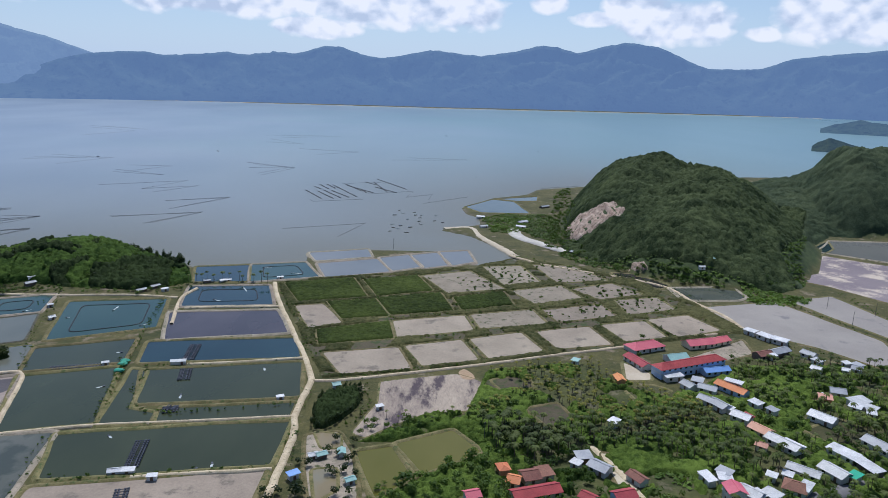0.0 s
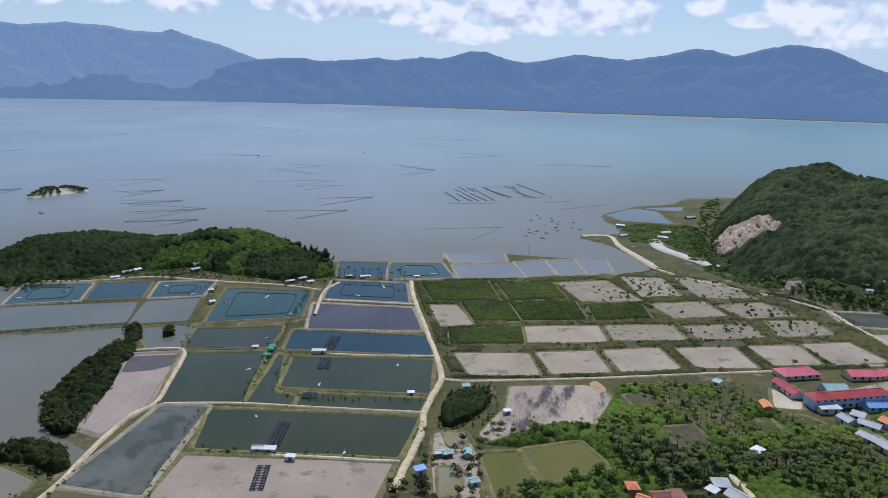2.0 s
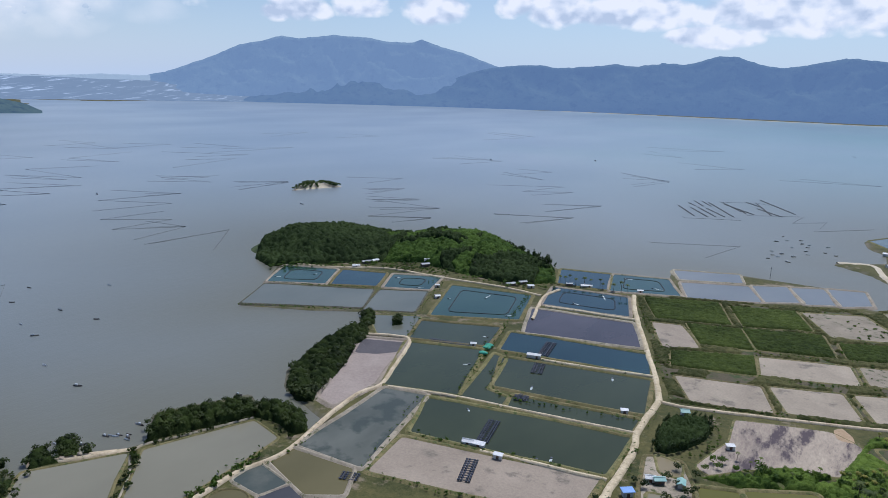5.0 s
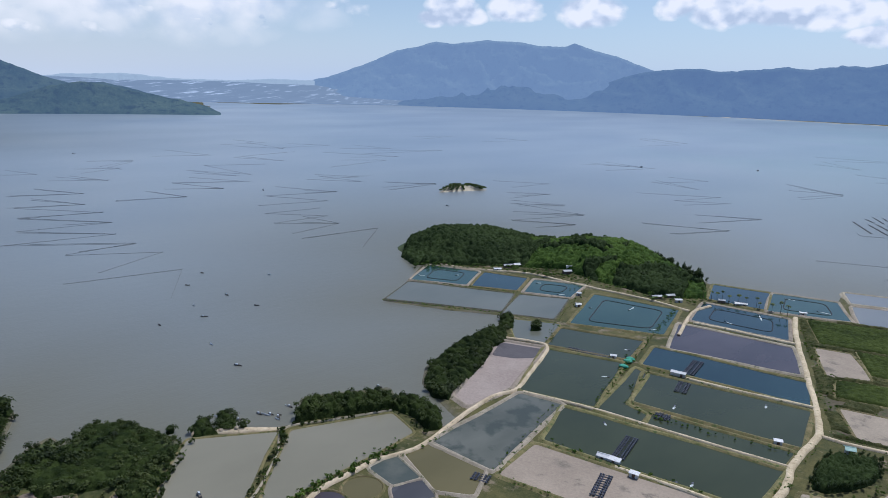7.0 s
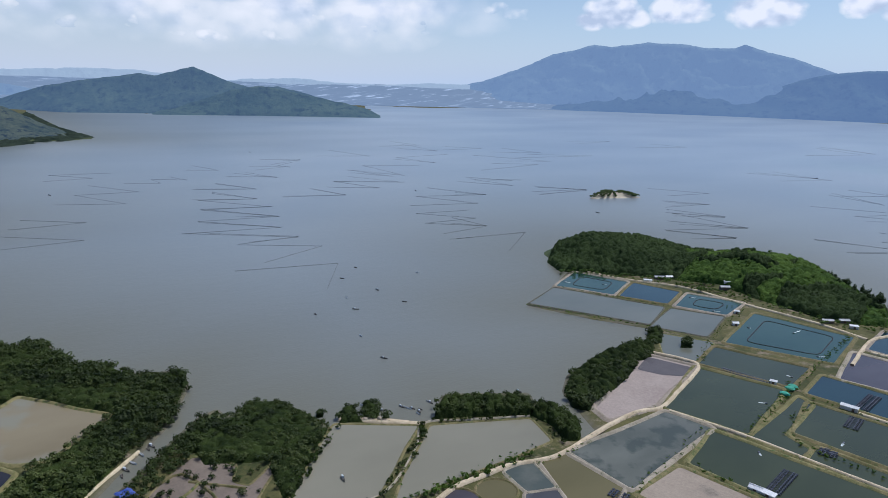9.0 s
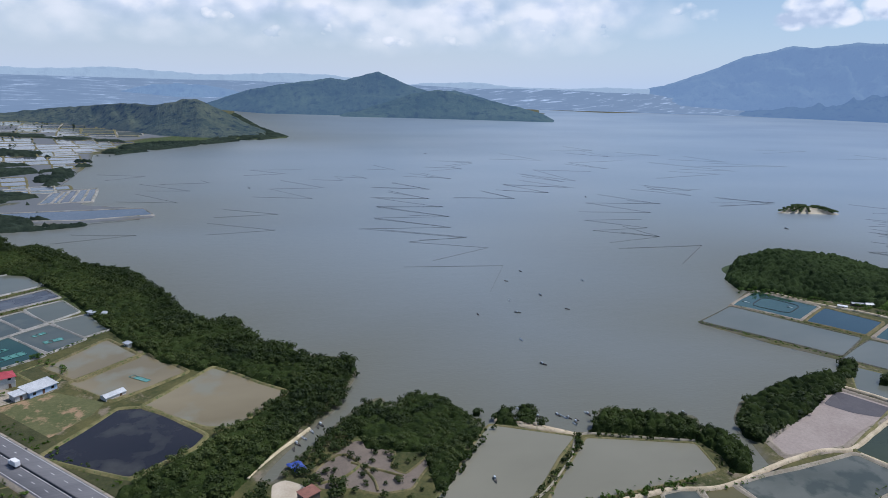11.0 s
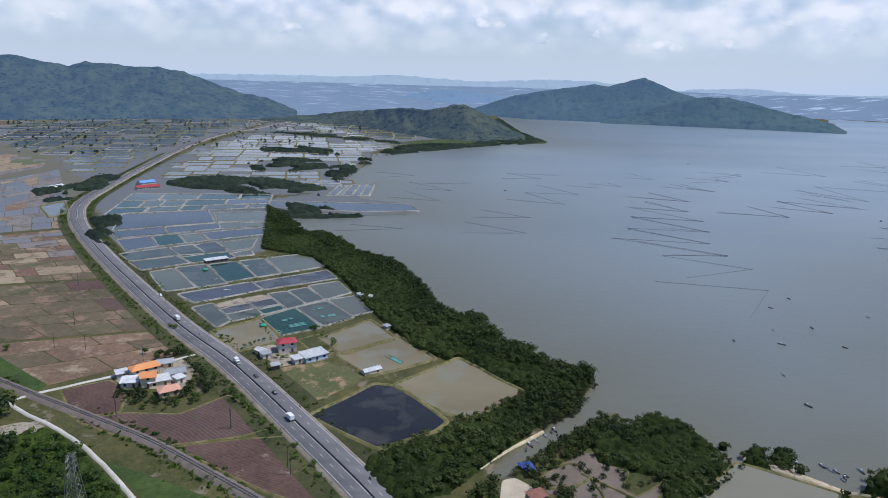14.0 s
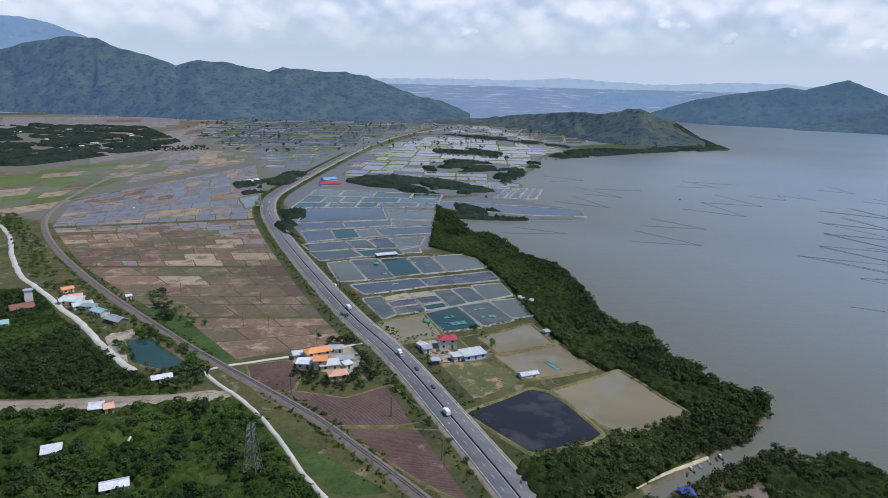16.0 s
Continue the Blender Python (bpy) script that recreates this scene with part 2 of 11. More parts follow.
def leaf(name, c1, c2, spread=0.35, grain=0.0):
    """Foliage: colour by stand and by plant, soft light through the leaves; grain: fine leafy relief on a closed canopy."""
    if name in MATS:
        return MATS[name]
    m = bpy.data.materials.new(name)
    m.use_nodes = True
    t = m.node_tree
    p = t.nodes["Principled BSDF"]
    geo = node(t, "ShaderNodeNewGeometry")

    def ns(scale, detail, rough=0.5):
        n = node(t, "ShaderNodeTexNoise")
        n.inputs["Scale"].default_value, n.inputs["Detail"].default_value, n.inputs["Roughness"].default_value = scale, detail, rough
        link(t, geo.outputs["Position"], n.inputs["Vector"])
        return n.outputs[0]
    both = math_node(t, "ADD", math_node(t, "MULTIPLY", ns(0.035, 4), 0.5), math_node(t, "MULTIPLY", ns(0.010, 3), 0.5))
    tint = node(t, "ShaderNodeAttribute", attribute_name="tint").outputs["Fac"]
    one = math_node(t, "ADD", math_node(t, "MULTIPLY", tint, 0.62), math_node(t, "MULTIPLY", geo.outputs["Random Per Island"], 0.38))
    f = math_node(t, "ADD", math_node(t, "MULTIPLY", math_node(t, "SUBTRACT", both, 0.2), 1.1), math_node(t, "MULTIPLY", one, spread))
    if grain:
        fine = ns(0.55, 5, 0.75)
        f = math_node(t, "ADD", f, math_node(t, "MULTIPLY", math_node(t, "SUBTRACT", fine, 0.5), grain))
        b = node(t, "ShaderNodeBump")
        b.inputs["Strength"].default_value, b.inputs["Distance"].default_value = 0.9, 1.1
        link(t, fine, b.inputs["Height"])
        link(t, b.outputs[0], p.inputs["Normal"])
    link(t, ramp_node(t, f, [(0.3, c1), (0.8, c2)]), p.inputs["Base Color"])
    p.inputs["Roughness"].default_value = 0.8 if grain else 0.65
    p.inputs["Specular IOR Level"].default_value = 0.05 if grain else 0.18
    tr = node(t, "ShaderNodeBsdfTranslucent")
    tr.inputs["Color"].default_value = (c2[0] * 1.1, c2[1] * 1.25, c2[2] * 0.7, 1)
    mx = node(t, "ShaderNodeMixShader")
    mx.inputs[0].default_value = 0.1 if grain else 0.25
    link(t, p.outputs[0], mx.inputs[1])
    link(t, tr.outputs[0], mx.inputs[2])
    link(t, mx.outputs[0], t.nodes["Material Output"].inputs["Surface"])
    MATS[name] = m
    return m


M_SEA = water("sea_water", (0.198, 0.256, 0.324), (0.268, 0.325, 0.380), 0.22, 0.30, 0.004, swell=1.3)
PONDS = {
    "blue": water("pond_deep_blue", (0.012, 0.032, 0.042), (0.020, 0.048, 0.056), 0.06, 0.05, 0.03),
    "teal": water("pond_teal", (0.019, 0.050, 0.042), (0.034, 0.072, 0.056), 0.06, 0.05, 0.03),
    "greyteal": water("pond_grey_teal", (0.062, 0.074, 0.064), (0.085, 0.098, 0.084), 0.06, 0.05, 0.03, (0.105, 0.112, 0.092)),
    "olive_brown": water("pond_olive_brown", (0.105, 0.092, 0.040), (0.140, 0.122, 0.058), 0.07, 0.04, 0.03),
    # mauve-blue cast of reflected sky and air haze is in this body colour
    "lilac": water("pond_mauve_grey", (0.066, 0.074, 0.092), (0.102, 0.108, 0.124), 0.07, 0.04, 0.02),
    "slatewater": water("pond_slate_grey", (0.052, 0.052, 0.058), (0.080, 0.080, 0.082), 0.08, 0.05, 0.03, (0.11, 0.115, 0.12)),
    "green": water("pond_grey_green", (0.032, 0.041, 0.019), (0.045, 0.055, 0.026), 0.07, 0.05, 0.03),
    "mudwater": water("pond_mud_laden", (0.168, 0.160, 0.118), (0.215, 0.204, 0.152), 0.08, 0.05, 0.02),
    "murky": water("pond_murky", (0.100, 0.108, 0.086), (0.135, 0.140, 0.112), 0.08, 0.05, 0.02),
    "olive": water("pond_olive", (0.100, 0.098, 0.016), (0.128, 0.120, 0.026), 0.07, 0.04, 0.03),
    "purple": water("pond_purple_mud", (0.048, 0.042, 0.048), (0.070, 0.060, 0.067), 0.12, 0.04, 0.04),
    "silt": water("pond_brown_silt", (0.172, 0.142, 0.082), (0.235, 0.196, 0.118), 0.08, 0.04, 0.02, (0.20, 0.195, 0.145)),
    "black": water("pond_black_mud", (0.018, 0.018, 0.022), (0.030, 0.028, 0.031), 0.13, 0.05, 0.03, (0.055, 0.055, 0.050)),
    "shallow": water("pond_shallow_weed", (0.075, 0.082, 0.066), (0.125, 0.130, 0.108), 0.09, 0.05, 0.05, (0.045, 0.056, 0.046)),
    "pale": water("pond_pale_blue", (0.145, 0.152, 0.148), (0.185, 0.188, 0.178), 0.06, 0.04, 0.02),
}
SOILS = {
    "salt": surface("soil_grey_salt_mud", (0.222, 0.186, 0.144), (0.345, 0.292, 0.226), 0.035, 0.8, 0.15, 0.9, 0.06, (0.150, 0.130, 0.105), 0.55),
    "scrubby": surface("soil_scrubby_mud", (0.185, 0.160, 0.118), (0.28, 0.24, 0.185), 0.07, 0.85, 0.2, 1.2, 0.08, (0.045, 0.065, 0.025), 0.55),
    "tailings": surface("soil_purple_tailings", (0.235, 0.192, 0.172), (0.33, 0.28, 0.245), 0.05, 0.85, 0.3, 0.8, 0.04, (0.09, 0.08, 0.085), 0.66),
    "ruin": surface("soil_ruined_pan", (0.185, 0.150, 0.130), (0.42, 0.355, 0.275), 0.035, 0.85, 0.5, 0.8, 0.0, (0.070, 0.054, 0.062), 0.50, stretch=(28, 0.35)),
    "reed": surface("reed_marsh", (0.030, 0.052, 0.012), (0.052, 0.080, 0.019), 0.06, 0.9, 0.8, 0.9, 0.14, (0.10, 0.11, 0.05), 0.66),
    "brown": surface("soil_ploughed_brown", (0.068, 0.042, 0.034), (0.145, 0.088, 0.072), 0.025, 0.9, 0.4, 0.6, 0.14, (0.22, 0.17, 0.14), 0.58, furrow=(-25, 0.30)),
    "dry": surface("soil_dry_field", (0.150, 0.100, 0.066), (0.240, 0.165, 0.112), 0.03, 0.9, 0.3, 0.8, 0.28, (0.085, 0.088, 0.040), 0.55),
    "grass": surface("meadow_grass", (0.028, 0.040, 0.012), (0.086, 0.086, 0.034), 0.05, 0.9, 0.8, 0.5, 0.2, (0.16, 0.12, 0.075), 0.62),
    "redgrass": surface("grass_dry_reddish", (0.060, 0.072, 0.024), (0.120, 0.110, 0.050), 0.035, 0.9, 0.6, 0.7, 0.1, (0.26, 0.165, 0.105), 0.52),
    "lush": surface("meadow_lush_grass", (0.020, 0.038, 0.008), (0.060, 0.094, 0.020), 0.05, 0.9, 0.8, 0.4, 0.1, (0.035, 0.055, 0.014), 0.56),
    "olive_soil": surface("soil_olive_stubble", (0.070, 0.064, 0.036), (0.150, 0.118, 0.076), 0.022, 0.9, 0.4, 0.4, 0.10, (0.20, 0.135, 0.095), 0.52),
    "red_soil": surface("soil_red_stubble", (0.100, 0.068, 0.048), (0.215, 0.132, 0.090), 0.022, 0.9, 0.4, 0.4, 0.10, (0.27, 0.20, 0.145), 0.52),
    # mauve cast stands in for bluish air haze over the far stubble
    "mauve_soil": surface("soil_hazed_stubble", (0.150, 0.132, 0.128), (0.235, 0.206, 0.196), 0.03, 0.9, 0.4, 0.5, 0.08, (0.10, 0.095, 0.075), 0.52),
    "tan_soil": surface("soil_tan_stubble", (0.205, 0.155, 0.105), (0.33, 0.255, 0.18), 0.03, 0.9, 0.4, 0.5, 0.10, (0.13, 0.10, 0.065), 0.52),
    "wet_soil": surface("soil_flooded_paddy", (0.120, 0.118, 0.125), (0.190, 0.180, 0.182), 0.03, 0.30, 0.05, 0.4, 0.10, (0.10, 0.085, 0.07), 0.62),
    "green_crop": surface("crop_green_rice", (0.058, 0.088, 0.022), (0.110, 0.140, 0.042), 0.03, 0.9, 0.5, 0.5, 0.10, (0.15, 0.13, 0.075), 0.62),
    # rice green dulled in its colour to suggest distance
    "pale_crop": surface("crop_hazed_rice", (0.088, 0.104, 0.056), (0.140, 0.150, 0.092), 0.02, 0.9, 0.5, 0.4, 0.08, (0.17, 0.15, 0.11), 0.58),
    "orange_sand": surface("soil_orange_sand", (0.30, 0.21, 0.13), (0.44, 0.33, 0.22), 0.10, 0.9, 0.3, 1.0, 0.05, (0.20, 0.15, 0.11), 0.6),
    "yard": surface("yard_worn_earth", (0.20, 0.172, 0.13), (0.38, 0.33, 0.26), 0.08, 0.9, 0.3, 1.2, 0.05, (0.065, 0.080, 0.030), 0.55),
    "brown2": surface("soil_ploughed_grey", (0.078, 0.052, 0.043), (0.145, 0.098, 0.080), 0.05, 0.9, 0.4, 0.8, 0.14, (0.085, 0.085, 0.045), 0.58, furrow=(38, 0.20)),
    "sand": surface("soil_bare_sand", (0.40, 0.34, 0.25), (0.52, 0.46, 0.36), 0.1, 0.9, 0.2, 1.5, 0.1),
    "saltflat": surface("soil_salt_flat", (0.15, 0.125, 0.145), (0.23, 0.195, 0.205), 0.012, 0.7, 0.1, 0.8, 0.0, (0.50, 0.43, 0.35), 0.50),
    "wetpan": surface("soil_wet_grey_pan", (0.225, 0.205, 0.185), (0.295, 0.270, 0.242), 0.03, 0.55, 0.1, 0.9, 0.03, (0.16, 0.15, 0.15), 0.58),
    "mudpan": surface("soil_brown_mud_pan", (0.125, 0.100, 0.080), (0.185, 0.150, 0.120), 0.08, 0.85, 0.3, 1.0, 0.05, (0.07, 0.06, 0.05), 0.60),
    "slate": surface("soil_dark_slate_mud", (0.055, 0.050, 0.058), (0.085, 0.078, 0.085), 0.08, 0.7, 0.3, 1.0, 0.02, (0.16, 0.14, 0.14), 0.62),
    "brown_dark": surface("soil_dark_marsh", (0.060, 0.055, 0.032), (0.105, 0.088, 0.055), 0.06, 0.9, 0.5, 0.9, 0.1, (0.045, 0.066, 0.02), 0.50),
}
M_BANK = surface("bank_grassy_earth", (0.074, 0.074, 0.022), (0.215, 0.180, 0.088), 0.16, 0.9, 0.6, 1.2, 0.1, (0.055, 0.080, 0.022), 0.53)
M_BANK_DRY = surface("bank_bare_earth", (0.20, 0.172, 0.128), (0.35, 0.305, 0.24), 0.12, 0.9, 0.6, 0.9, 0.1, (0.075, 0.085, 0.035), 0.56)
M_DIKE = surface("dike_dark_stone", (0.040, 0.040, 0.030), (0.13, 0.118, 0.09), 0.3, 0.9, 0.6, 1.2, 0.05, (0.035, 0.05, 0.018), 0.5)
M_BANK_FAR = surface("bank_grey_earth", (0.15, 0.147, 0.13), (0.34, 0.325, 0.295), 0.06, 0.9, 0.3, 0.5, 0.1, (0.06, 0.075, 0.035), 0.55)
M_TRACK = surface("track_pale_dirt", (0.37, 0.30, 0.195), (0.62, 0.525, 0.375), 0.15, 0.92, 0.5, 0.9, 0.05, (0.11, 0.115, 0.055), 0.57)
M_CONCRETE = surface("lane_pale_concrete", (0.36, 0.345, 0.31), (0.56, 0.54, 0.49), 0.12, 0.85, 0.1, 2.0, 0.04)
M_ASPHALT = surface("asphalt", (0.105, 0.104, 0.114), (0.165, 0.162, 0.168), 0.09, 0.85, 0.1, 1.2, 0.0, stretch=(53, 0.06))
M_MARK = surface("road_paint", (0.62, 0.62, 0.60), (0.75, 0.75, 0.72), 0.5, 0.7, 0.0, 3.0, 0.03)
M_BARRIER = surface("barrier_concrete", (0.05, 0.05, 0.055), (0.09, 0.09, 0.095), 0.3, 0.8, 0.1, 2.0, 0.03)
M_BALLAST = surface("railway_ballast", (0.13, 0.105, 0.09), (0.20, 0.17, 0.15), 0.3, 0.95, 0.6, 3.0, 0.0)
M_STEEL = surface("weathered_steel", (0.16, 0.16, 0.16), (0.26, 0.26, 0.26), 0.5, 0.55, 0.0, 3.0, 0.05, metal=0.6)
M_WOOD = surface("weathered_wood", (0.09, 0.07, 0.055), (0.16, 0.13, 0.10), 0.8, 0.9, 0.2, 4.0, 0.15)
M_RING = surface("black_net_ring", (0.018, 0.022, 0.028), (0.034, 0.038, 0.046), 0.5, 0.9, 0.0, 3.0, 0.05)
M_NET = surface("dark_net_poles", (0.15, 0.155, 0.16), (0.23, 0.23, 0.23), 0.3, 0.9, 0.0, 3.0, 0.15)
M_ROCK = surface("bare_rock_scar", (0.22, 0.15, 0.11), (0.52, 0.42, 0.34), 0.12, 0.9, 1.0, 0.4, 0.05, (0.06, 0.075, 0.03), 0.54)
L_MANGROVE = leaf("leaves_mangrove", (0.007, 0.015, 0.005), (0.054, 0.076, 0.018), 0.5)
# mangrove leaves with air haze mixed into the colour, for far trees
L_HAZED_MANG = leaf("leaves_hazed_mangrove", (0.026, 0.044, 0.028), (0.052, 0.078, 0.046))
L_DARK = leaf("leaves_casuarina", (0.010, 0.022, 0.008), (0.056, 0.082, 0.026))
L_HILL = leaf("leaves_hill_scrub", (0.036, 0.064, 0.021), (0.098, 0.136, 0.042), 0.2)
L_BRIGHT = leaf("leaves_bright_scrub", (0.038, 0.082, 0.012), (0.150, 0.232, 0.034))
L_PALM = leaf("fronds_coconut_palm", (0.020, 0.040, 0.010), (0.150, 0.186, 0.046))
L_DRYPALM = leaf("fronds_yellowing_palm", (0.075, 0.090, 0.014), (0.260, 0.240, 0.044))
L_GARDEN = leaf("leaves_garden_trees", (0.022, 0.052, 0.010), (0.118, 0.182, 0.032))
L_MANGROVE_PALE = leaf("leaves_young_mangrove", (0.013, 0.026, 0.007), (0.080, 0.102, 0.028), 0.5)
C_HILL = leaf("canopy_hill_scrub", (0.014, 0.028, 0.011), (0.092, 0.120, 0.050), 0.45, 1.1)
# hill scrub greyed in colour for the haze in front of the back hill
C_HAZED_HILL = leaf("canopy_hazed_hill_scrub", (0.024, 0.042, 0.024), (0.078, 0.104, 0.054), 0.40, 0.9)
# bluer mangrove canopy: the haze over far groves is in its colour
C_HAZED_MANG = leaf("canopy_hazed_mangrove", (0.012, 0.021, 0.016), (0.042, 0.058, 0.040), 0.4, 0.7)
C_TUFTS = leaf("tufts_dry_scrub", (0.026, 0.036, 0.012), (0.120, 0.118, 0.050), 0.5, 1.0)
C_DARK = leaf("canopy_casuarina", (0.008, 0.018, 0.006), (0.044, 0.068, 0.023), 0.40, 0.7)
C_GREEN = leaf("canopy_green_scrub", (0.020, 0.046, 0.009), (0.090, 0.148, 0.028), 0.40, 0.9)
C_UNDER = leaf("undergrowth_gardens", (0.020, 0.044, 0.008), (0.130, 0.195, 0.036), 0.45, 1.0)
C_MANG = leaf("canopy_mangrove", (0.006, 0.013, 0.004), (0.038, 0.056, 0.015), 0.5, 0.8)
C_REED = leaf("canopy_reeds", (0.022, 0.036, 0.009), (0.084, 0.114, 0.026), 0.35, 0.8)
M_BARK = surface("bark_grey_brown", (0.08, 0.06, 0.045), (0.14, 0.11, 0.085), 0.8, 0.95, 0.5, 4.0, 0.1)


# ---------------------------------------------------------------- mesh helpers
L_ORCHARD = leaf("leaves_orchard_trees", (0.016, 0.038, 0.008), (0.090, 0.135, 0.028))
# undergrowth darkened in its colour for the shadow gaps between trees
C_ORCHARD_SHADED = leaf("undergrowth_orchard_shaded", (0.009, 0.021, 0.005), (0.070, 0.106, 0.023), 0.45, 1.0)


def np_mesh(name, verts, faces, material=None, smooth=False):
    """A mesh from arrays of corners (n, 3) and faces (m, 3) or (m, 4)."""
    me = bpy.data.meshes.new(name)
    verts, faces = np.asarray(verts, dtype=np.float32), np.asarray(faces, dtype=np.int32)
    k = faces.shape[1]
    me.vertices.add(len(verts))
    me.vertices.foreach_set("co", verts.ravel())
    me.loops.add(faces.size)
    me.loops.foreach_set("vertex_index", faces.ravel())
    me.polygons.add(len(faces))
    me.polygons.foreach_set("loop_start", np.arange(0, faces.size, k, dtype=np.int32))
    if smooth:
        me.polygons.foreach_set("use_smooth", np.ones(len(faces), dtype=bool))
    me.update(calc_edges=True)
    if material:
        me.materials.append(material)
    return me


def part(name, bm, material, parent=None, label=""):
    me = bpy.data.meshes.new(name)
    bm.to_mesh(me)
    bm.free()
    me.materials.append(material)
    ob = new(name, me)
    ob.parent = parent
    return tagged(ob, label)


def np_part(name, verts, faces, material, parent=None, label="", smooth=False):
    ob = new(name, np_mesh(name, verts, faces, material, smooth))
    ob.parent = parent
    return tagged(ob, label)


def box(bm, cx, cy, cz, sx, sy, sz, turn=0.0):
    """A box with its base at cz, turned about its own upright axis by degrees."""
    m = Matrix.Translation((cx, cy, cz + sz / 2)) @ Matrix.Rotation(radians(turn), 4, "Z") @ Matrix.Diagonal((sx, sy, sz, 1))
    bmesh.ops.create_cube(bm, size=1.0, matrix=m)


def beam(bm, a, b, r, sides=4):
    """A thin round bar from a to b."""
    a, b = Vector(a), Vector(b)
    d = b - a
    m = Matrix.Translation((a + b) / 2) @ d.to_track_quat("Z", "Y").to_matrix().to_4x4()
    bmesh.ops.create_cone(bm, cap_ends=True, segments=sides, radius1=r, radius2=r, depth=d.length, matrix=m)


def pol(az, r):
    """The point of the plan at azimuth az (degrees left of +Y) and distance r."""
    return (-math.sin(radians(az)) * r, math.cos(radians(az)) * r)


def polar(pts):
    """(azimuth, distance) of plan points."""
    return [(math.degrees(math.atan2(-x, y)), math.hypot(x, y)) for x, y in pts]


def smooth_line(pts, step=6.0):
    """A Catmull-Rom curve through the points, as an (n, 2) array."""
    p = [np.array(q, dtype=float) for q in pts]
    p = [2 * p[0] - p[1]] + p + [2 * p[-1] - p[-2]]
    out = []
    for i in range(1, len(p) - 2):
        n = max(2, int(np.linalg.norm(p[i + 1] - p[i]) / step))
        for k in range(n):
            u = k / n
            out.append(0.5 * (2 * p[i] + (p[i + 1] - p[i - 1]) * u + (2 * p[i - 1] - 5 * p[i] + 4 * p[i + 1] - p[i + 2]) * u * u
                              + (3 * p[i] - p[i - 1] - 3 * p[i + 1] + p[i + 2]) * u ** 3))
    out.append(p[-2])
    return np.array(out)


def sides_of(line):
    d = np.gradient(line, axis=0)
    d /= np.linalg.norm(d, axis=1)[:, None] + 1e-9
    return np.c_[-d[:, 1], d[:, 0]]


def ribbon(line, offsets, heights):
    """Corners and faces of a strip along the line, with a cross-section given by offsets to the left and heights."""
    n = sides_of(line)
    k = len(offsets)
    v = np.concatenate([np.c_[line + n * o, np.full(len(line), h)] for o, h in zip(offsets, heights)])
    m = len(line)
    i = np.arange(m - 1)
    f = np.concatenate([np.c_[j * m + i, j * m + i + 1, (j + 1) * m + i + 1, (j + 1) * m + i] for j in range(k - 1)])
    return v, f[:, ::-1]


def lattice_noise(x, y, scale, octaves=4, seed=0):
    """Smooth value noise between 0 and 1 over arrays."""
    total, amp, norm = 0.0, 1.0, 0.0
    for o in range(octaves):
        u, v = np.asarray(x) * scale + 37.1 * o + seed * 11.7, np.asarray(y) * scale - 17.3 * o + seed * 5.3
        i, j = np.floor(u).astype(np.int64), np.floor(v).astype(np.int64)
        fu, fv = u - i, v - j
        fu, fv = fu * fu * (3 - 2 * fu), fv * fv * (3 - 2 * fv)

        def h(a, b):
            k = (a * 374761393 + b * 668265263 + seed * 9176) & 0x7FFFFFFF
            k = ((k ^ (k >> 13)) * 1274126177) & 0x7FFFFFFF
            return ((k ^ (k >> 16)) & 0xFFFF) / 65535.0
        total = total + amp * ((h(i, j) * (1 - fu) + h(i + 1, j) * fu) * (1 - fv) + (h(i, j + 1) * (1 - fu) + h(i + 1, j + 1) * fu) * fv)
        norm += amp
        amp, scale = amp * 0.5, scale * 2.0
    return total / norm


def inside(x, y, poly):
    """Which points lie in the polygon."""
    x, y = np.asarray(x, dtype=float), np.asarray(y, dtype=float)
    hit = np.zeros(x.shape, dtype=bool)
    p = np.array(poly, dtype=float)
    for (x1, y1), (x2, y2) in zip(p, np.roll(p, -1, axis=0)):
        if y1 == y2:
            continue
        c = (y1 > y) != (y2 > y)
        hit ^= c & (x < (x2 - x1) * (y - y1) / (y2 - y1) + x1)
    return hit


def edge_distance(x, y, poly):
    """Distance to the polygon's outline."""
    p = np.array(poly, dtype=float)
    best = np.full(np.shape(x), 1e9)
    for a, b in zip(p, np.roll(p, -1, axis=0)):
        d = b - a
        u = np.clip(((x - a[0]) * d[0] + (y - a[1]) * d[1]) / (d @ d + 1e-9), 0, 1)
        best = np.minimum(best, np.hypot(x - a[0] - u * d[0], y - a[1] - u * d[1]))
    return best


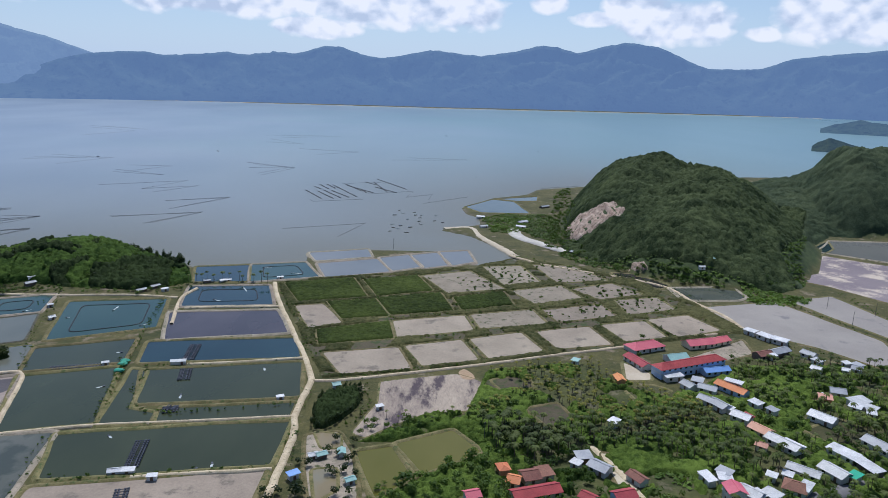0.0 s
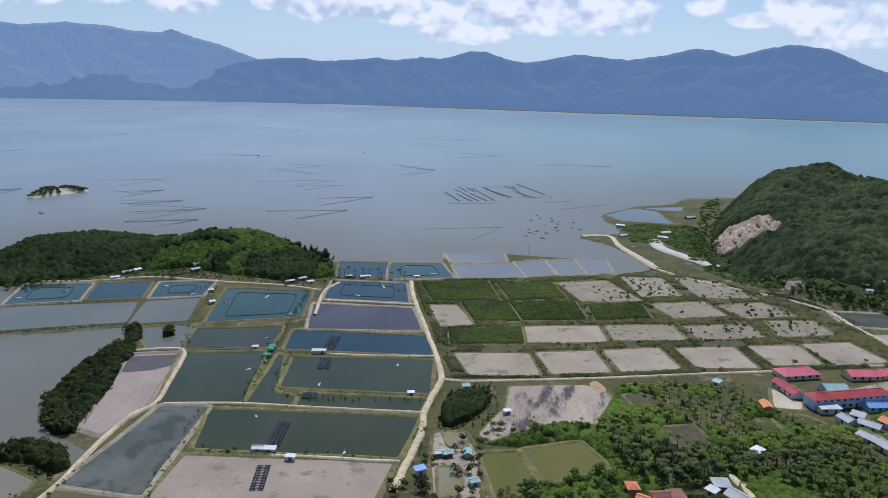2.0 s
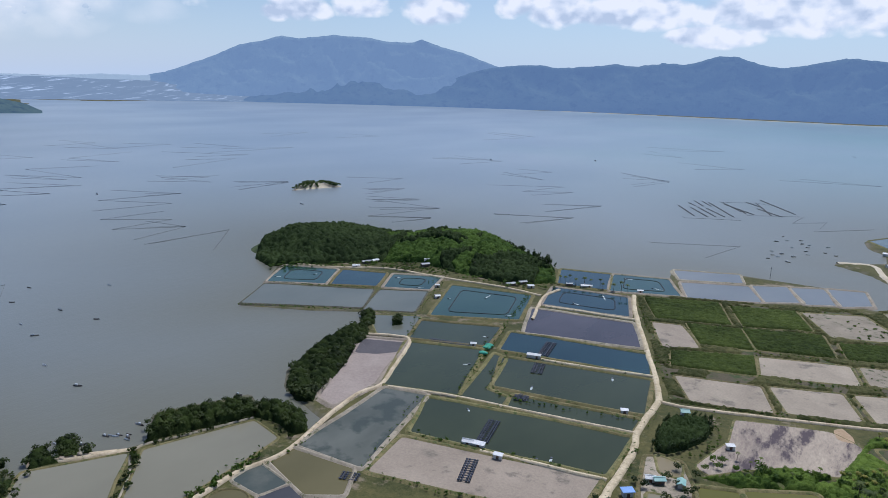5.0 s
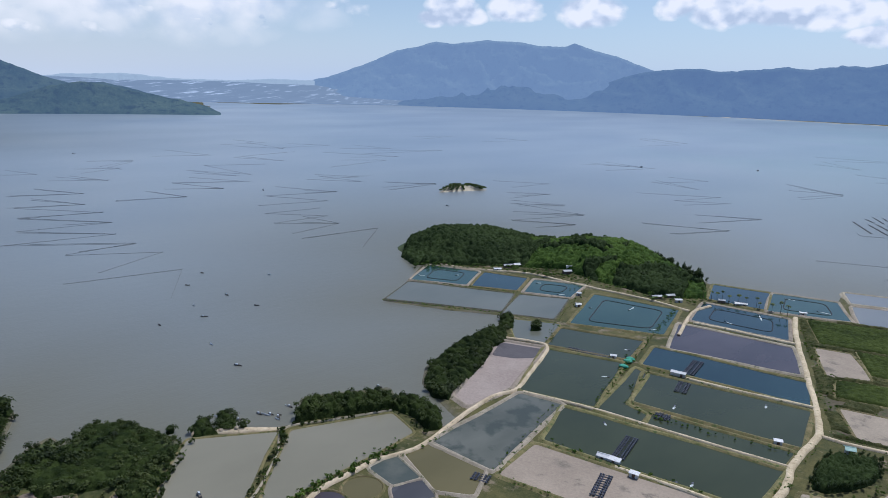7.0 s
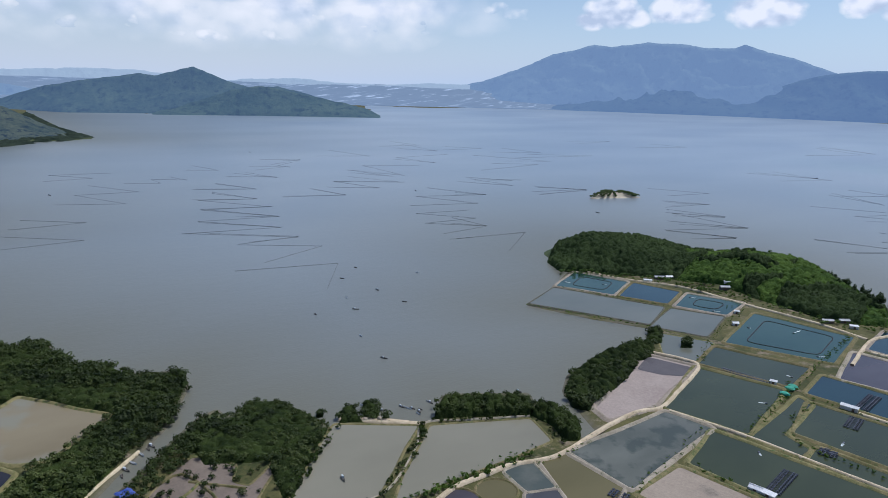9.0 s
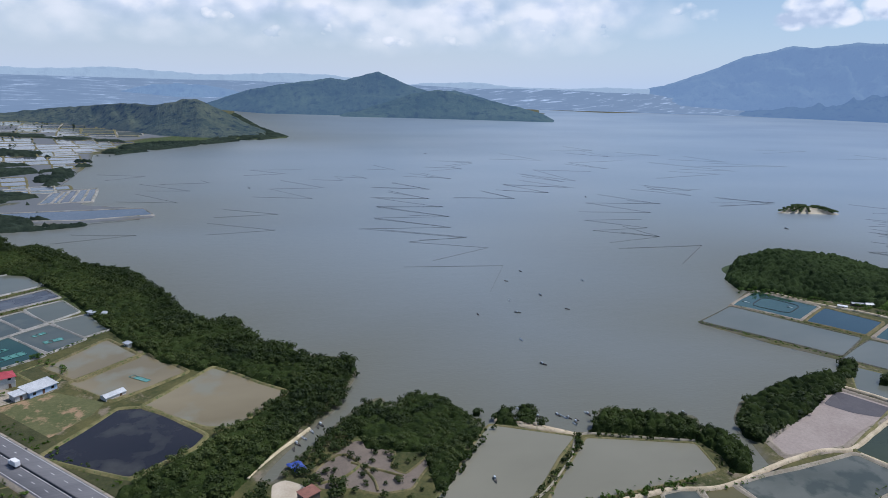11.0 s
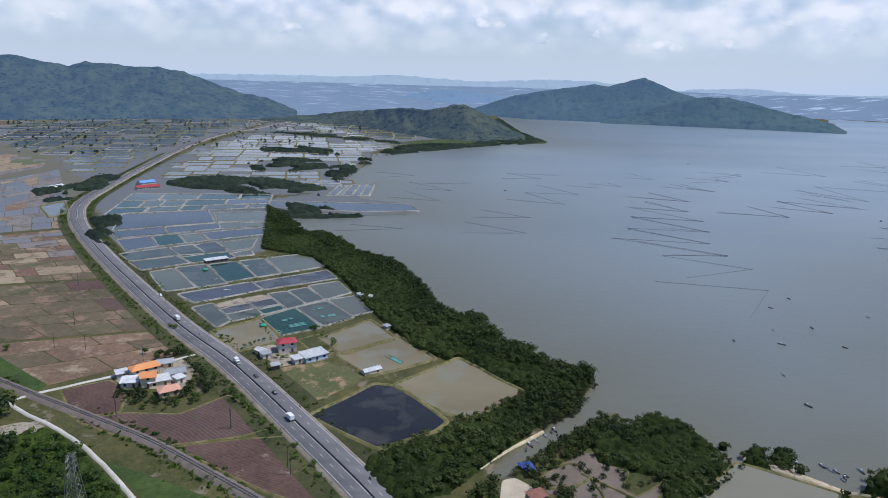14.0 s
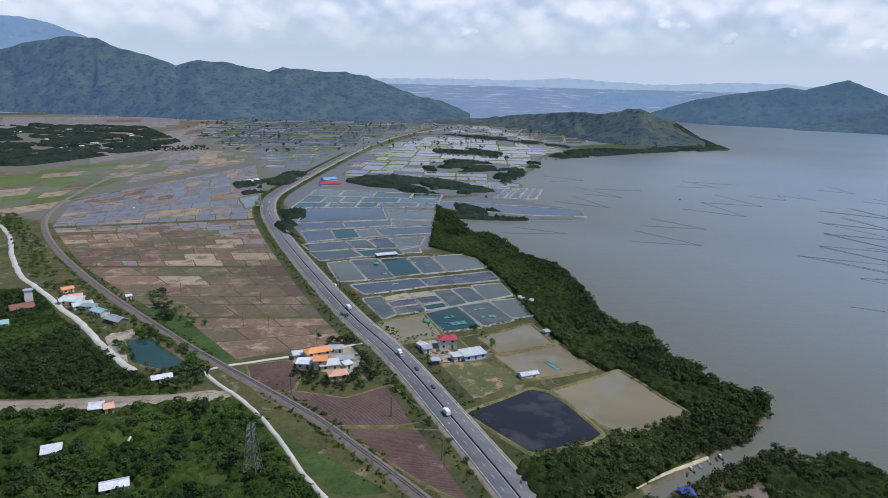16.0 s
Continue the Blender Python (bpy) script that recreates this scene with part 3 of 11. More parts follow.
# ---------------------------------------------------------------- land and sea
# shore of the main land: the hills beyond the salt pans, the pond banks, the wooded point, the mangrove coast, the delta, the far shore
SHORE = ([(1500, 300), (1250, 700), (900, 1020), (560, 1150), (330, 1120)]
         + [(219, 990), (134, 942), (113, 893), (65.5, 857.9), (24.1, 782.4), (27.5, 743.8), (41.5, 722.7), (40.8, 686), (4.3, 664.4), (1.5, 653.3), (28.3, 630.9), (51.6, 585.3), (63.4, 544.6), (38.3, 531.1), (28, 524.8), (23.6, 569.7), (-61.3, 568.6), (-108.4, 549.4), (-105.4, 521.9), (-147.8, 514.1), (-185.2, 501.8)]
         + [(-181.7, 496.3), (-216, 520), (-258, 548), (-318, 548), (-352, 530), (-391, 516), (-438, 489), (-449, 458), (-424, 400), (-370, 379), (-340, 330), (-322, 290.5), (-277.5, 309), (-249, 326)]
         + [(-238, 314.7), (-237.8, 304.5), (-236.4, 270.4), (-225.2, 233.9), (-212.1, 218), (-183.3, 206.2), (-172.6, 202.3), (-175.2, 194.5), (-187.8, 198.9), (-210.6, 199.9), (-220.1, 204.9), (-240.6, 168.9), (-221.4, 151.3), (-228.3, 134.3), (-240.4, 120.5), (-237.9, 111.3), (-247.8, 109.5), (-269.3, 104.2), (-277.7, 90.4), (-269.2, 77.6), (-279.4, 77.1), (-276.5, 67.9), (-264.4, 56.1), (-253.4, 45.8), (-244.9, 38.6), (-237.5, 31.2), (-231.4, 25.9), (-224.1, 22.7), (-227, 18.1), (-233.8, 22.1), (-243, 29.2), (-254.8, 39), (-274.5, 55.9), (-307.9, 72.6), (-328.1, 74.4), (-342.2, 45.7), (-361.9, 23.6), (-393, 23.6), (-408, 17.6), (-394.4, 1.6)]
         + [(-392.9, 26.3), (-405.8, 20.2), (-406, -1), (-473.5, -20.9), (-530.2, -44.5), (-560.9, -78.6), (-617.6, -113.9), (-624.6, -137.3), (-727.7, -180.1), (-726.7, -128.8), (-725.3, -97.5), (-740.1, -34.6), (-797.4, -45.8), (-832.5, -112.9), (-962, -109), (-953, -130), (-972, -154), (-1246, -147), (-1370, -157), (-1598, 31), (-1711, 71), (-1681, 158), (-1740, 239), (-2097, 209), (-3105, 199), (-4213, 219), (-3215, 473), (-2826, 633), (-2614, 843)]
         + [(-3056, 444), (-2866, 668), (-2715, 1027), (-2845, 1366), (-3262, 1780), (-3917, 2077), (-3514, 2325), (-3665, 2974), (-3467, 3203)]
         + [(-2872, 3745), (-2248, 4150), (-1729, 4014), (-1201, 4139)] + [(-2208, 3995), (-1615, 4129), (-9, 4036), (1058, 4101), (2382, 4075)]
         + [(3150, 3750), (3300, 4500), (0, 5400), (-5600, 3600), (-5400, -3500), (-2500, -5200), (2500, -4800), (4500, -800)])

# hills: centre, half width across and along the view, height
HILLS = [(*pol(-17.1, 775), 88, 235, 67), (*pol(-14.3, 800), 44, 150, 42), (*pol(-20.3, 720), 105, 205, 61), (*pol(-23.4, 690), 76, 175, 36),
         (*pol(-26.6, 900), 84, 160, 26), (*pol(-28.3, 940), 100, 150, 34), (*pol(-31.8, 960), 82, 170, 81), (*pol(-35.5, 1010), 190, 150, 64), (*pol(-42.0, 1080), 260, 190, 78),
         (*pol(40.6, 595), 78, 58, 13), (*pol(35.5, 585), 60, 45, 7), (*pol(29.3, 565), 74, 56, 15), (*pol(24.0, 535), 45, 36, 4)]


def hill_height(x, y):
    z = np.zeros(np.shape(x))
    rough = 1 - np.abs(2 * lattice_noise(x, y, 0.011, 4, 3) - 1)
    for cx, cy, rx, ry, h in HILLS:
        r = math.hypot(cx, cy)
        ux, uy = cx / r, cy / r
        dx, dy = x - cx, y - cy
        along, across = dx * ux + dy * uy, dx * -uy + dy * ux
        d2 = (across / rx) ** 2 + (along / ry) ** 2
        z = np.maximum(z, h * np.clip(1 - d2, 0, 1) ** 0.9)
    spur = 1 - np.abs(2 * lattice_noise(x + 0.4 * y, y, 0.027, 3, 8) - 1)
    return z * (0.56 + 0.37 * rough + 0.13 * spur) * np.clip(z / 6, 0, 1) ** 0.3


def land_height(x, y):
    x, y = np.asarray(x, dtype=float), np.asarray(y, dtype=float)
    s = edge_distance(x, y, SHORE) * np.where(inside(x, y, SHORE), 1, -1)
    z = np.clip(s * 0.28 + 0.0, -2.5, 1.0)
    z = z + np.where(s > 0, hill_height(x, y) * np.clip(s / 25, 0, 1), 0)
    return z, s


# ground under trees, where leaf litter and undergrowth cover the earth
WOODLAND = [[(-325.1, -408.3), (-350.1, -366.6), (-311.1, -313.8), (-279.4, -262.2), (-252.9, -214.9), (-248.6, -184.3), (-240.4, -187.2), (-211, -274)], [(-202.5, -264), (-217.8, -212.2), (-229.4, -196.2), (-248.4, -158.1), (-226.6, -132), (-198, -100.4), (-184.7, -86.7), (-163.3, -79.8), (-132.8, -181.9)],
            [(-762.9, -208.2), (-630, -137.4), (-566.9, -79.5), (-480.7, -21.4), (-405.6, 19.5), (-374.8, 27.2), (-329.2, 58), (-316.1, 73.8), (-295.3, 62.8), (-270.8, 43.7), (-233.1, 16.9), (-211.5, 1.7), (-204.3, -16.6), (-225.1, -30.5), (-240.6, -27.5), (-259.2, 0.2), (-296.2, 36.2), (-324, 5.8), (-362.5, -26.1), (-416.3, -53.6), (-532.5, -111.6), (-557.2, -159)],
            [(-237.9, 111.3), (-268.2, 103.8), (-276.6, 90), (-272.4, 66.7), (-258.5, 55.3), (-245.6, 58.3), (-235.1, 58.6), (-225.6, 78.8), (-198, 78.6), (-222.3, 95.6)],
            [(25.2, 317.7), (79.2, 331.8), (101.1, 296.2), (121.3, 272.2), (126.3, 244.2), (111, 223.7), (94.3, 212.5), (72.2, 211.6), (55.6, 217.8), (38.3, 210.2), (-23.5, 201.4), (-5.3, 218.8), (18.1, 237.2), (12.5, 269.2)], [(124.1, 300.6), (151.9, 328.9), (193.3, 335.2), (246.9, 334.7), (165.1, 199.3), (86.6, 196.4)],
            [(-1246, -147), (-1370, -157), (-1598, 31), (-1711, 71), (-1681, 158), (-1740, 239), (-2097, 209), (-3105, 199), (-1907, 35), (-1599, -132)],
            [(-29.5, 252.4), (-16.1, 259.2), (2.7, 265.1), (22.6, 275), (24.7, 269.8), (2.8, 258.7), (-17.8, 250.7)]]


# tidal mud between the far ponds, its bluish grey standing in for air haze
# grazed land and stubble of the far plain, greyed in colour for air haze
HAZED_DRYLAND = [[(-520, -480), (-700, -360), (-900, -440), (-1500, -560), (-2400, -620), (-2700, -1300), (-1800, -2100), (-900, -1500), (-560, -700)]]
HAZED_MUDFLATS = [[(-990, -145), (-990, -95), (-960, -90), (-830, -95), (-795, -30), (-780, -110), (-800, -215), (-850, -175)], [(-800, -215), (-800, -42), (-735, -30), (-718, -110), (-742, -205)], [(-475.8, -245.8), (-755.9, -403.3), (-928, -438), (-1383, -521), (-1812, -550), (-1912, -316), (-1605, -120), (-1404, -161), (-1249, -142), (-1150, -159), (-981, -134), (-862.2, -153.9), (-830.4, -228.4), (-657, -180.1), (-549.7, -155.3)],
            [(-1902, -1402), (-2378, -1258), (-2624, -660), (-1835, -590), (-1420, -561), (-1027, -485), (-882, -452), (-966, -544), (-1259, -745), (-1461, -1032)], [(-1852, -563), (-2320, -603), (-2362, -51), (-1907, 35), (-1629, -135), (-1912, -316)]]


def build_ground():
    az = np.radians(np.concatenate([np.arange(-52, 152, 0.50), np.arange(152, 308.1, 4.0)]))
    rr = np.concatenate([[0.01, 30.0, 60.0, 90.0], 110 * np.exp(np.arange(0, 3.79, 0.0135)), [4900.0]])
    a, r = np.meshgrid(az, rr, indexing="ij")
    x, y = -np.sin(a) * r, np.cos(a) * r
    z, s = land_height(x.ravel(), y.ravel())
    n, m = len(az), len(rr)
    i, j = np.meshgrid(np.arange(n - 1), np.arange(m - 1), indexing="ij")
    i, j = i.ravel(), j.ravel()
    f = np.c_[i * m + j, i * m + j + 1, (i + 1) * m + j + 1, (i + 1) * m + j]
    v = np.c_[x.ravel(), y.ravel(), z]
    me = np_mesh("ground", v, f[:, ::-1], M_GROUND, True)
    wood = me.attributes.new("wood", "FLOAT", "POINT")
    cover = np.clip((hill_height(x.ravel(), y.ravel()) - 1.5) / 3, 0, 1)
    for k, poly in enumerate(WOODLAND):
        cover = np.maximum(cover, inside(x.ravel(), y.ravel(), poly) * {0: 0.6, 1: 0.2, 4: 0.45, 5: 0.3}.get(k, 1.0))
    wood.data.foreach_set("value", cover.astype(np.float32))
    hill = me.attributes.new("hill", "FLOAT", "POINT")
    hill.data.foreach_set("value", np.clip((hill_height(x.ravel(), y.ravel()) - 1.5) / 3, 0, 1).astype(np.float32))
    mud = me.attributes.new("mud", "FLOAT", "POINT")
    mud.data.foreach_set("value", np.any([inside(x.ravel(), y.ravel(), p) for p in HAZED_MUDFLATS], axis=0).astype(np.float32))
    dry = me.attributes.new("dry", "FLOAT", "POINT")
    dry.data.foreach_set("value", np.any([inside(x.ravel(), y.ravel(), p) for p in HAZED_DRYLAND], axis=0).astype(np.float32))
    beach = me.attributes.new("beach", "FLOAT", "POINT")
    beach.data.foreach_set("value", np.clip(1 - np.abs(s) / 3.0, 0, 1).astype(np.float32))
    return tagged(new("ground", me), "flat coastal land of grass, bare earth and wooded hills", "ground", kind="structure")


def ground_material():
    m = surface("ground_grass_and_earth", (0.029, 0.039, 0.010), (0.108, 0.098, 0.035), 0.030, 0.92, 0.8, 0.45, 0.0, (0.19, 0.155, 0.11), 0.56)
    t = m.node_tree
    p = t.nodes["Principled BSDF"]
    col = p.inputs["Base Color"].links[0].from_socket
    # the dry and mud tones carry the far land's air haze in their colour
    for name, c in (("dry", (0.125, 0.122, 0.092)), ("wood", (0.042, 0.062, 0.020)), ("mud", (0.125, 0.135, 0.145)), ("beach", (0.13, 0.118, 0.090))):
        at = node(t, "ShaderNodeAttribute", attribute_name=name)
        mx = node(t, "ShaderNodeMix", data_type="RGBA")
        link(t, at.outputs["Fac"], mx.inputs["Factor"])
        link(t, col, mx.inputs["A"])
        mx.inputs["B"].default_value = (*c, 1)
        if name == "wood":
            n = node(t, "ShaderNodeTexNoise")
            n.inputs["Scale"].default_value, n.inputs["Detail"].default_value, n.inputs["Roughness"].default_value = 0.12, 6, 0.75
            link(t, node(t, "ShaderNodeNewGeometry").outputs["Position"], n.inputs["Vector"])
            link(t, ramp_node(t, n.outputs[0], [(0.40, (0.026, 0.042, 0.012)), (0.62, (0.070, 0.092, 0.025))]), mx.inputs["B"])
        col = mx.outputs["Result"]
    # scrub cover of the hills, in two sizes of patches
    n = [node(t, "ShaderNodeTexNoise") for _ in range(2)]
    for q, s in zip(n, (0.03, 0.35)):
        q.inputs["Scale"].default_value, q.inputs["Detail"].default_value, q.inputs["Roughness"].default_value = s, 5, 0.7
        link(t, node(t, "ShaderNodeNewGeometry").outputs["Position"], q.inputs["Vector"])
    f = math_node(t, "ADD", math_node(t, "MULTIPLY", n[0].outputs[0], 0.5), math_node(t, "MULTIPLY", n[1].outputs[0], 0.5))
    mx = node(t, "ShaderNodeMix", data_type="RGBA")
    link(t, node(t, "ShaderNodeAttribute", attribute_name="hill").outputs["Fac"], mx.inputs["Factor"])
    link(t, col, mx.inputs["A"])
    link(t, ramp_node(t, f, [(0.40, (0.022, 0.040, 0.013)), (0.60, (0.066, 0.096, 0.031))]), mx.inputs["B"])
    col = mx.outputs["Result"]
    link(t, col, p.inputs["Base Color"])
    return m


M_GROUND = ground_material()
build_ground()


def build_sea():
    az = np.radians(np.concatenate([np.arange(-50, 150, 1.0), np.arange(150, 310.1, 8)]))
    rr = np.r_[0, np.geomspace(90, 4930, 70)]
    A, r = np.meshgrid(az, rr, indexing="ij")
    x, y = (-np.sin(A) * r).ravel(), (np.cos(A) * r).ravel()
    n, m = len(az), len(rr)
    i, j = [q.ravel() for q in np.meshgrid(np.arange(n - 1), np.arange(m - 1), indexing="ij")]
    f = np.c_[i * m + j, (i + 1) * m + j, (i + 1) * m + j + 1, i * m + j + 1]
    me = np_mesh("water", np.c_[x, y, np.zeros(x.size)], f, M_SEA)
    silt = me.attributes.new("silt", "FLOAT", "POINT")
    near = SHORE[5:-30]
    s = edge_distance(x, y, near + near[::-1])
    silt.data.foreach_set("value", np.exp(-s / 360.0).astype(np.float32))
    # cyan tint grows towards the right bearing and farther out, in uneven streaks
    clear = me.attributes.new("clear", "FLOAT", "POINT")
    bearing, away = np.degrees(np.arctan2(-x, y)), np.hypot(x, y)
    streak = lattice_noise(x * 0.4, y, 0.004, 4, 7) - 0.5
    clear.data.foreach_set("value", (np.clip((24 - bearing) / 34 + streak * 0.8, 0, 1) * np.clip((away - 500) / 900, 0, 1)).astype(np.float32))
    tagged(new("water", me), "calm grey-blue water of a wide bay, silty near shore", "sea", kind="structure")


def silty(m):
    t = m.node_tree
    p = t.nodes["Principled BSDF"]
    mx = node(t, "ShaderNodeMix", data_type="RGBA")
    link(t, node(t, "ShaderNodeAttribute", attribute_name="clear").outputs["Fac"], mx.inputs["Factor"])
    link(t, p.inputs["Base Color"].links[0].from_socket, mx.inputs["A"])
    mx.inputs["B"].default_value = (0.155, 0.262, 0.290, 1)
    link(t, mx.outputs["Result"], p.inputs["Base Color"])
    at = node(t, "ShaderNodeAttribute", attribute_name="silt")
    mx = node(t, "ShaderNodeMix", data_type="RGBA")
    link(t, at.outputs["Fac"], mx.inputs["Factor"])
    link(t, p.inputs["Base Color"].links[0].from_socket, mx.inputs["A"])
    mx.inputs["B"].default_value = (0.132, 0.132, 0.102, 1)
    link(t, mx.outputs["Result"], p.inputs["Base Color"])


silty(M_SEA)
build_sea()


def far_beach(pts):
    """A pale sandy shore at the foot of the far mountains."""
    line = smooth_line(pts, 30.0)
    rng = np.random.default_rng(4)
    top = rng.uniform(0.2, 1.5, len(line))
    v = np.r_[np.c_[line, np.full(len(line), 0.1)], np.c_[line * 1.004, top]]
    n = len(line)
    i = np.arange(n - 1)
    me = np_mesh("far_beach", v, np.c_[i, i + n, i + n + 1, i + 1], SOILS["sand"])
    tagged(new("far_beach", me), "thin pale sandy shore across the bay", "beach", kind="structure")


far_beach([(q[0] * 0.985, q[1] * 0.985) for q in [(-2208, 3995), (-1615, 4129), (-9, 4036), (1058, 4101), (2382, 4075)]])


# ---------------------------------------------------------------- far mountains
def mountain(name, crest, near, depth, label, material, seed, rough=0.25, foot=0.0):
    """A ridge whose skyline passes through the given (azimuth, elevation) pairs. near: (azimuth, distance) pairs of its foot."""
    crest, near = sorted(crest), sorted(near)
    a = np.arange(crest[0][0], crest[-1][0], 0.12)
    el = np.interp(a, [c[0] for c in crest], [c[1] for c in crest])
    el = el + (lattice_noise(a, a * 0, 1.8, 4, seed) - 0.5) * 0.18
    r0 = np.interp(a, [c[0] for c in near], [c[1] for c in near])
    s = np.linspace(0, 1, 26)
    s2 = np.concatenate([s, [1.15]])
    A, S = np.meshgrid(a, s2, indexing="ij")
    r = r0[:, None] + depth * S
    top = H + (r0 + depth) * np.tan(np.radians(el))
    x, y = -np.sin(np.radians(A)) * r, np.cos(np.radians(A)) * r
    lat, up = np.radians(A) * (r0[:, None] + depth), S * top[:, None] * 1.5
    bend = (lattice_noise(lat, up, 0.0022, 3, seed + 4) - 0.5) * 420
    spur = 1 - np.abs(2 * lattice_noise(lat + bend + up * 0.3, up + bend * 0.4, 0.0042, 5, seed) - 1)
    shape = np.clip(S, 0, 1) ** 0.85
    z = top[:, None] * shape * (1 - np.clip(rough * 2.2 * np.sin(np.pi * np.clip(S, 0, 1)) ** 0.7 * (1.05 - spur), 0, 0.8))
    z = np.where(S > 1, top[:, None] * 0.55, np.maximum(z, 0)) + foot - 1.0
    n, m = A.shape
    i, j = [q.ravel() for q in np.meshgrid(np.arange(n - 1), np.arange(m - 1), indexing="ij")]
    f = np.c_[i * m + j, i * m + j + 1, (i + 1) * m + j + 1, (i + 1) * m + j]
    me = np_mesh(name, np.c_[x.ravel(), y.ravel(), z.ravel()], f[:, ::-1], material, True)
    return tagged(new(name, me), label, "mountain", kind="structure")


# distant forest with blue air haze put in as emission
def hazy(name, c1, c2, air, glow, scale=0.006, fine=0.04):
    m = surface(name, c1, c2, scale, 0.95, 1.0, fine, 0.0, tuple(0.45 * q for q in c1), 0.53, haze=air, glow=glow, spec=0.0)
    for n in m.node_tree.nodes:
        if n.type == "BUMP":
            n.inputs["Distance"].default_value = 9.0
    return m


# airlight colour; the farther hills emit more of it
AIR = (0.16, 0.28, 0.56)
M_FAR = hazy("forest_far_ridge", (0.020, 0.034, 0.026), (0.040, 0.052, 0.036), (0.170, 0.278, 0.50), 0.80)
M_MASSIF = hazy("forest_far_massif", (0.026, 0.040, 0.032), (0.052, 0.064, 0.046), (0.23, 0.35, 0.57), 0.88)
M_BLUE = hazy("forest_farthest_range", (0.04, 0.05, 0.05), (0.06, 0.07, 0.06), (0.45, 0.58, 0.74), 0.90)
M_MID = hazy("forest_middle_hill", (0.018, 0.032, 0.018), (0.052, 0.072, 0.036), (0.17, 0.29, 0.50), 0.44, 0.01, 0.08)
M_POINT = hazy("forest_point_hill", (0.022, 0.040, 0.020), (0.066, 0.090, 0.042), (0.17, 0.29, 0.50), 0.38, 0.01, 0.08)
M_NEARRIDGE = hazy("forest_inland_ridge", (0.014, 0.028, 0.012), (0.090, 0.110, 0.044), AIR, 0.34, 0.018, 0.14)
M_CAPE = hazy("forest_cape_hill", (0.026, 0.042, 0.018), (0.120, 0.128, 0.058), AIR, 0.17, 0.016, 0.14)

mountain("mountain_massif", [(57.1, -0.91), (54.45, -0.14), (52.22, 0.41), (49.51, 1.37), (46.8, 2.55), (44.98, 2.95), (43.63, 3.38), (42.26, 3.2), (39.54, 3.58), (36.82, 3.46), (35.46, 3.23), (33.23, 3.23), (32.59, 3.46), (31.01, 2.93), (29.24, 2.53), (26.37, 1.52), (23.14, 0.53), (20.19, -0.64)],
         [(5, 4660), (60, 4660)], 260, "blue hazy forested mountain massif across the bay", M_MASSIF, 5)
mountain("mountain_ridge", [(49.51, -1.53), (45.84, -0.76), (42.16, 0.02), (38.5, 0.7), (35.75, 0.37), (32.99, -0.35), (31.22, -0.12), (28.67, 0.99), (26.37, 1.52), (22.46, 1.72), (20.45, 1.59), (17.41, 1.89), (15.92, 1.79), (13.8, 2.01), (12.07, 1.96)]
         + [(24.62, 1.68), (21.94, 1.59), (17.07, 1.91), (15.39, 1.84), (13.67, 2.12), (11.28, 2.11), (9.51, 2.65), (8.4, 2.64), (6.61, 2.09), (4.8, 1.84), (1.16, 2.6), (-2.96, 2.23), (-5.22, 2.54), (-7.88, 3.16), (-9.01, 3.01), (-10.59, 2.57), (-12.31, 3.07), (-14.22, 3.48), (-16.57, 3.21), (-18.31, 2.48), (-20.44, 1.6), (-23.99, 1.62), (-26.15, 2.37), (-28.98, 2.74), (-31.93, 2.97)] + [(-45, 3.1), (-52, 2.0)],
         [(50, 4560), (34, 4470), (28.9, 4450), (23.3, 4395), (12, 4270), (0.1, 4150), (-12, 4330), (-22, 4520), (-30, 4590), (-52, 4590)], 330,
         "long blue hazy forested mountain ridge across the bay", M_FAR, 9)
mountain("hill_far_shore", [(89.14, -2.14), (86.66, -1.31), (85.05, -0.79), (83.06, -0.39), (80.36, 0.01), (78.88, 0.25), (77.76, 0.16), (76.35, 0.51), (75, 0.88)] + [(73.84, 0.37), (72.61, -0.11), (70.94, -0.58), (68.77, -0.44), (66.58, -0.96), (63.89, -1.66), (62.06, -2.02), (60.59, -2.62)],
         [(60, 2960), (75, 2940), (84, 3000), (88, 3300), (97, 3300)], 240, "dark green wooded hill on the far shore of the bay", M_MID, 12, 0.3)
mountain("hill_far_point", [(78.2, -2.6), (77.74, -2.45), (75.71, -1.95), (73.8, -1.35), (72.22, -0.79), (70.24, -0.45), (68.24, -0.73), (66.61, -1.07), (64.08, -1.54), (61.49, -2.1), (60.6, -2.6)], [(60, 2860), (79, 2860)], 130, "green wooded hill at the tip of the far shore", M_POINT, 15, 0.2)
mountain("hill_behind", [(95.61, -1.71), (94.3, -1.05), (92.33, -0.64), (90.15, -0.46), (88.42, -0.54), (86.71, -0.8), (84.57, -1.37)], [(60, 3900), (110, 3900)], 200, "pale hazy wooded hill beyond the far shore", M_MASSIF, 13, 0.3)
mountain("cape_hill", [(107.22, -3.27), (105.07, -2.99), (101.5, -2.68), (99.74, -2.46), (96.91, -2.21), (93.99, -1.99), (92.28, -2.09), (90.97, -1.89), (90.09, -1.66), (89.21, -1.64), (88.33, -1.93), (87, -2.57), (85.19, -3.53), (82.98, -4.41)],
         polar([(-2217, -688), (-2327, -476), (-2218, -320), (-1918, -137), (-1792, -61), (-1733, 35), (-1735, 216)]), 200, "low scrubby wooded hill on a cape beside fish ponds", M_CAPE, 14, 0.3)
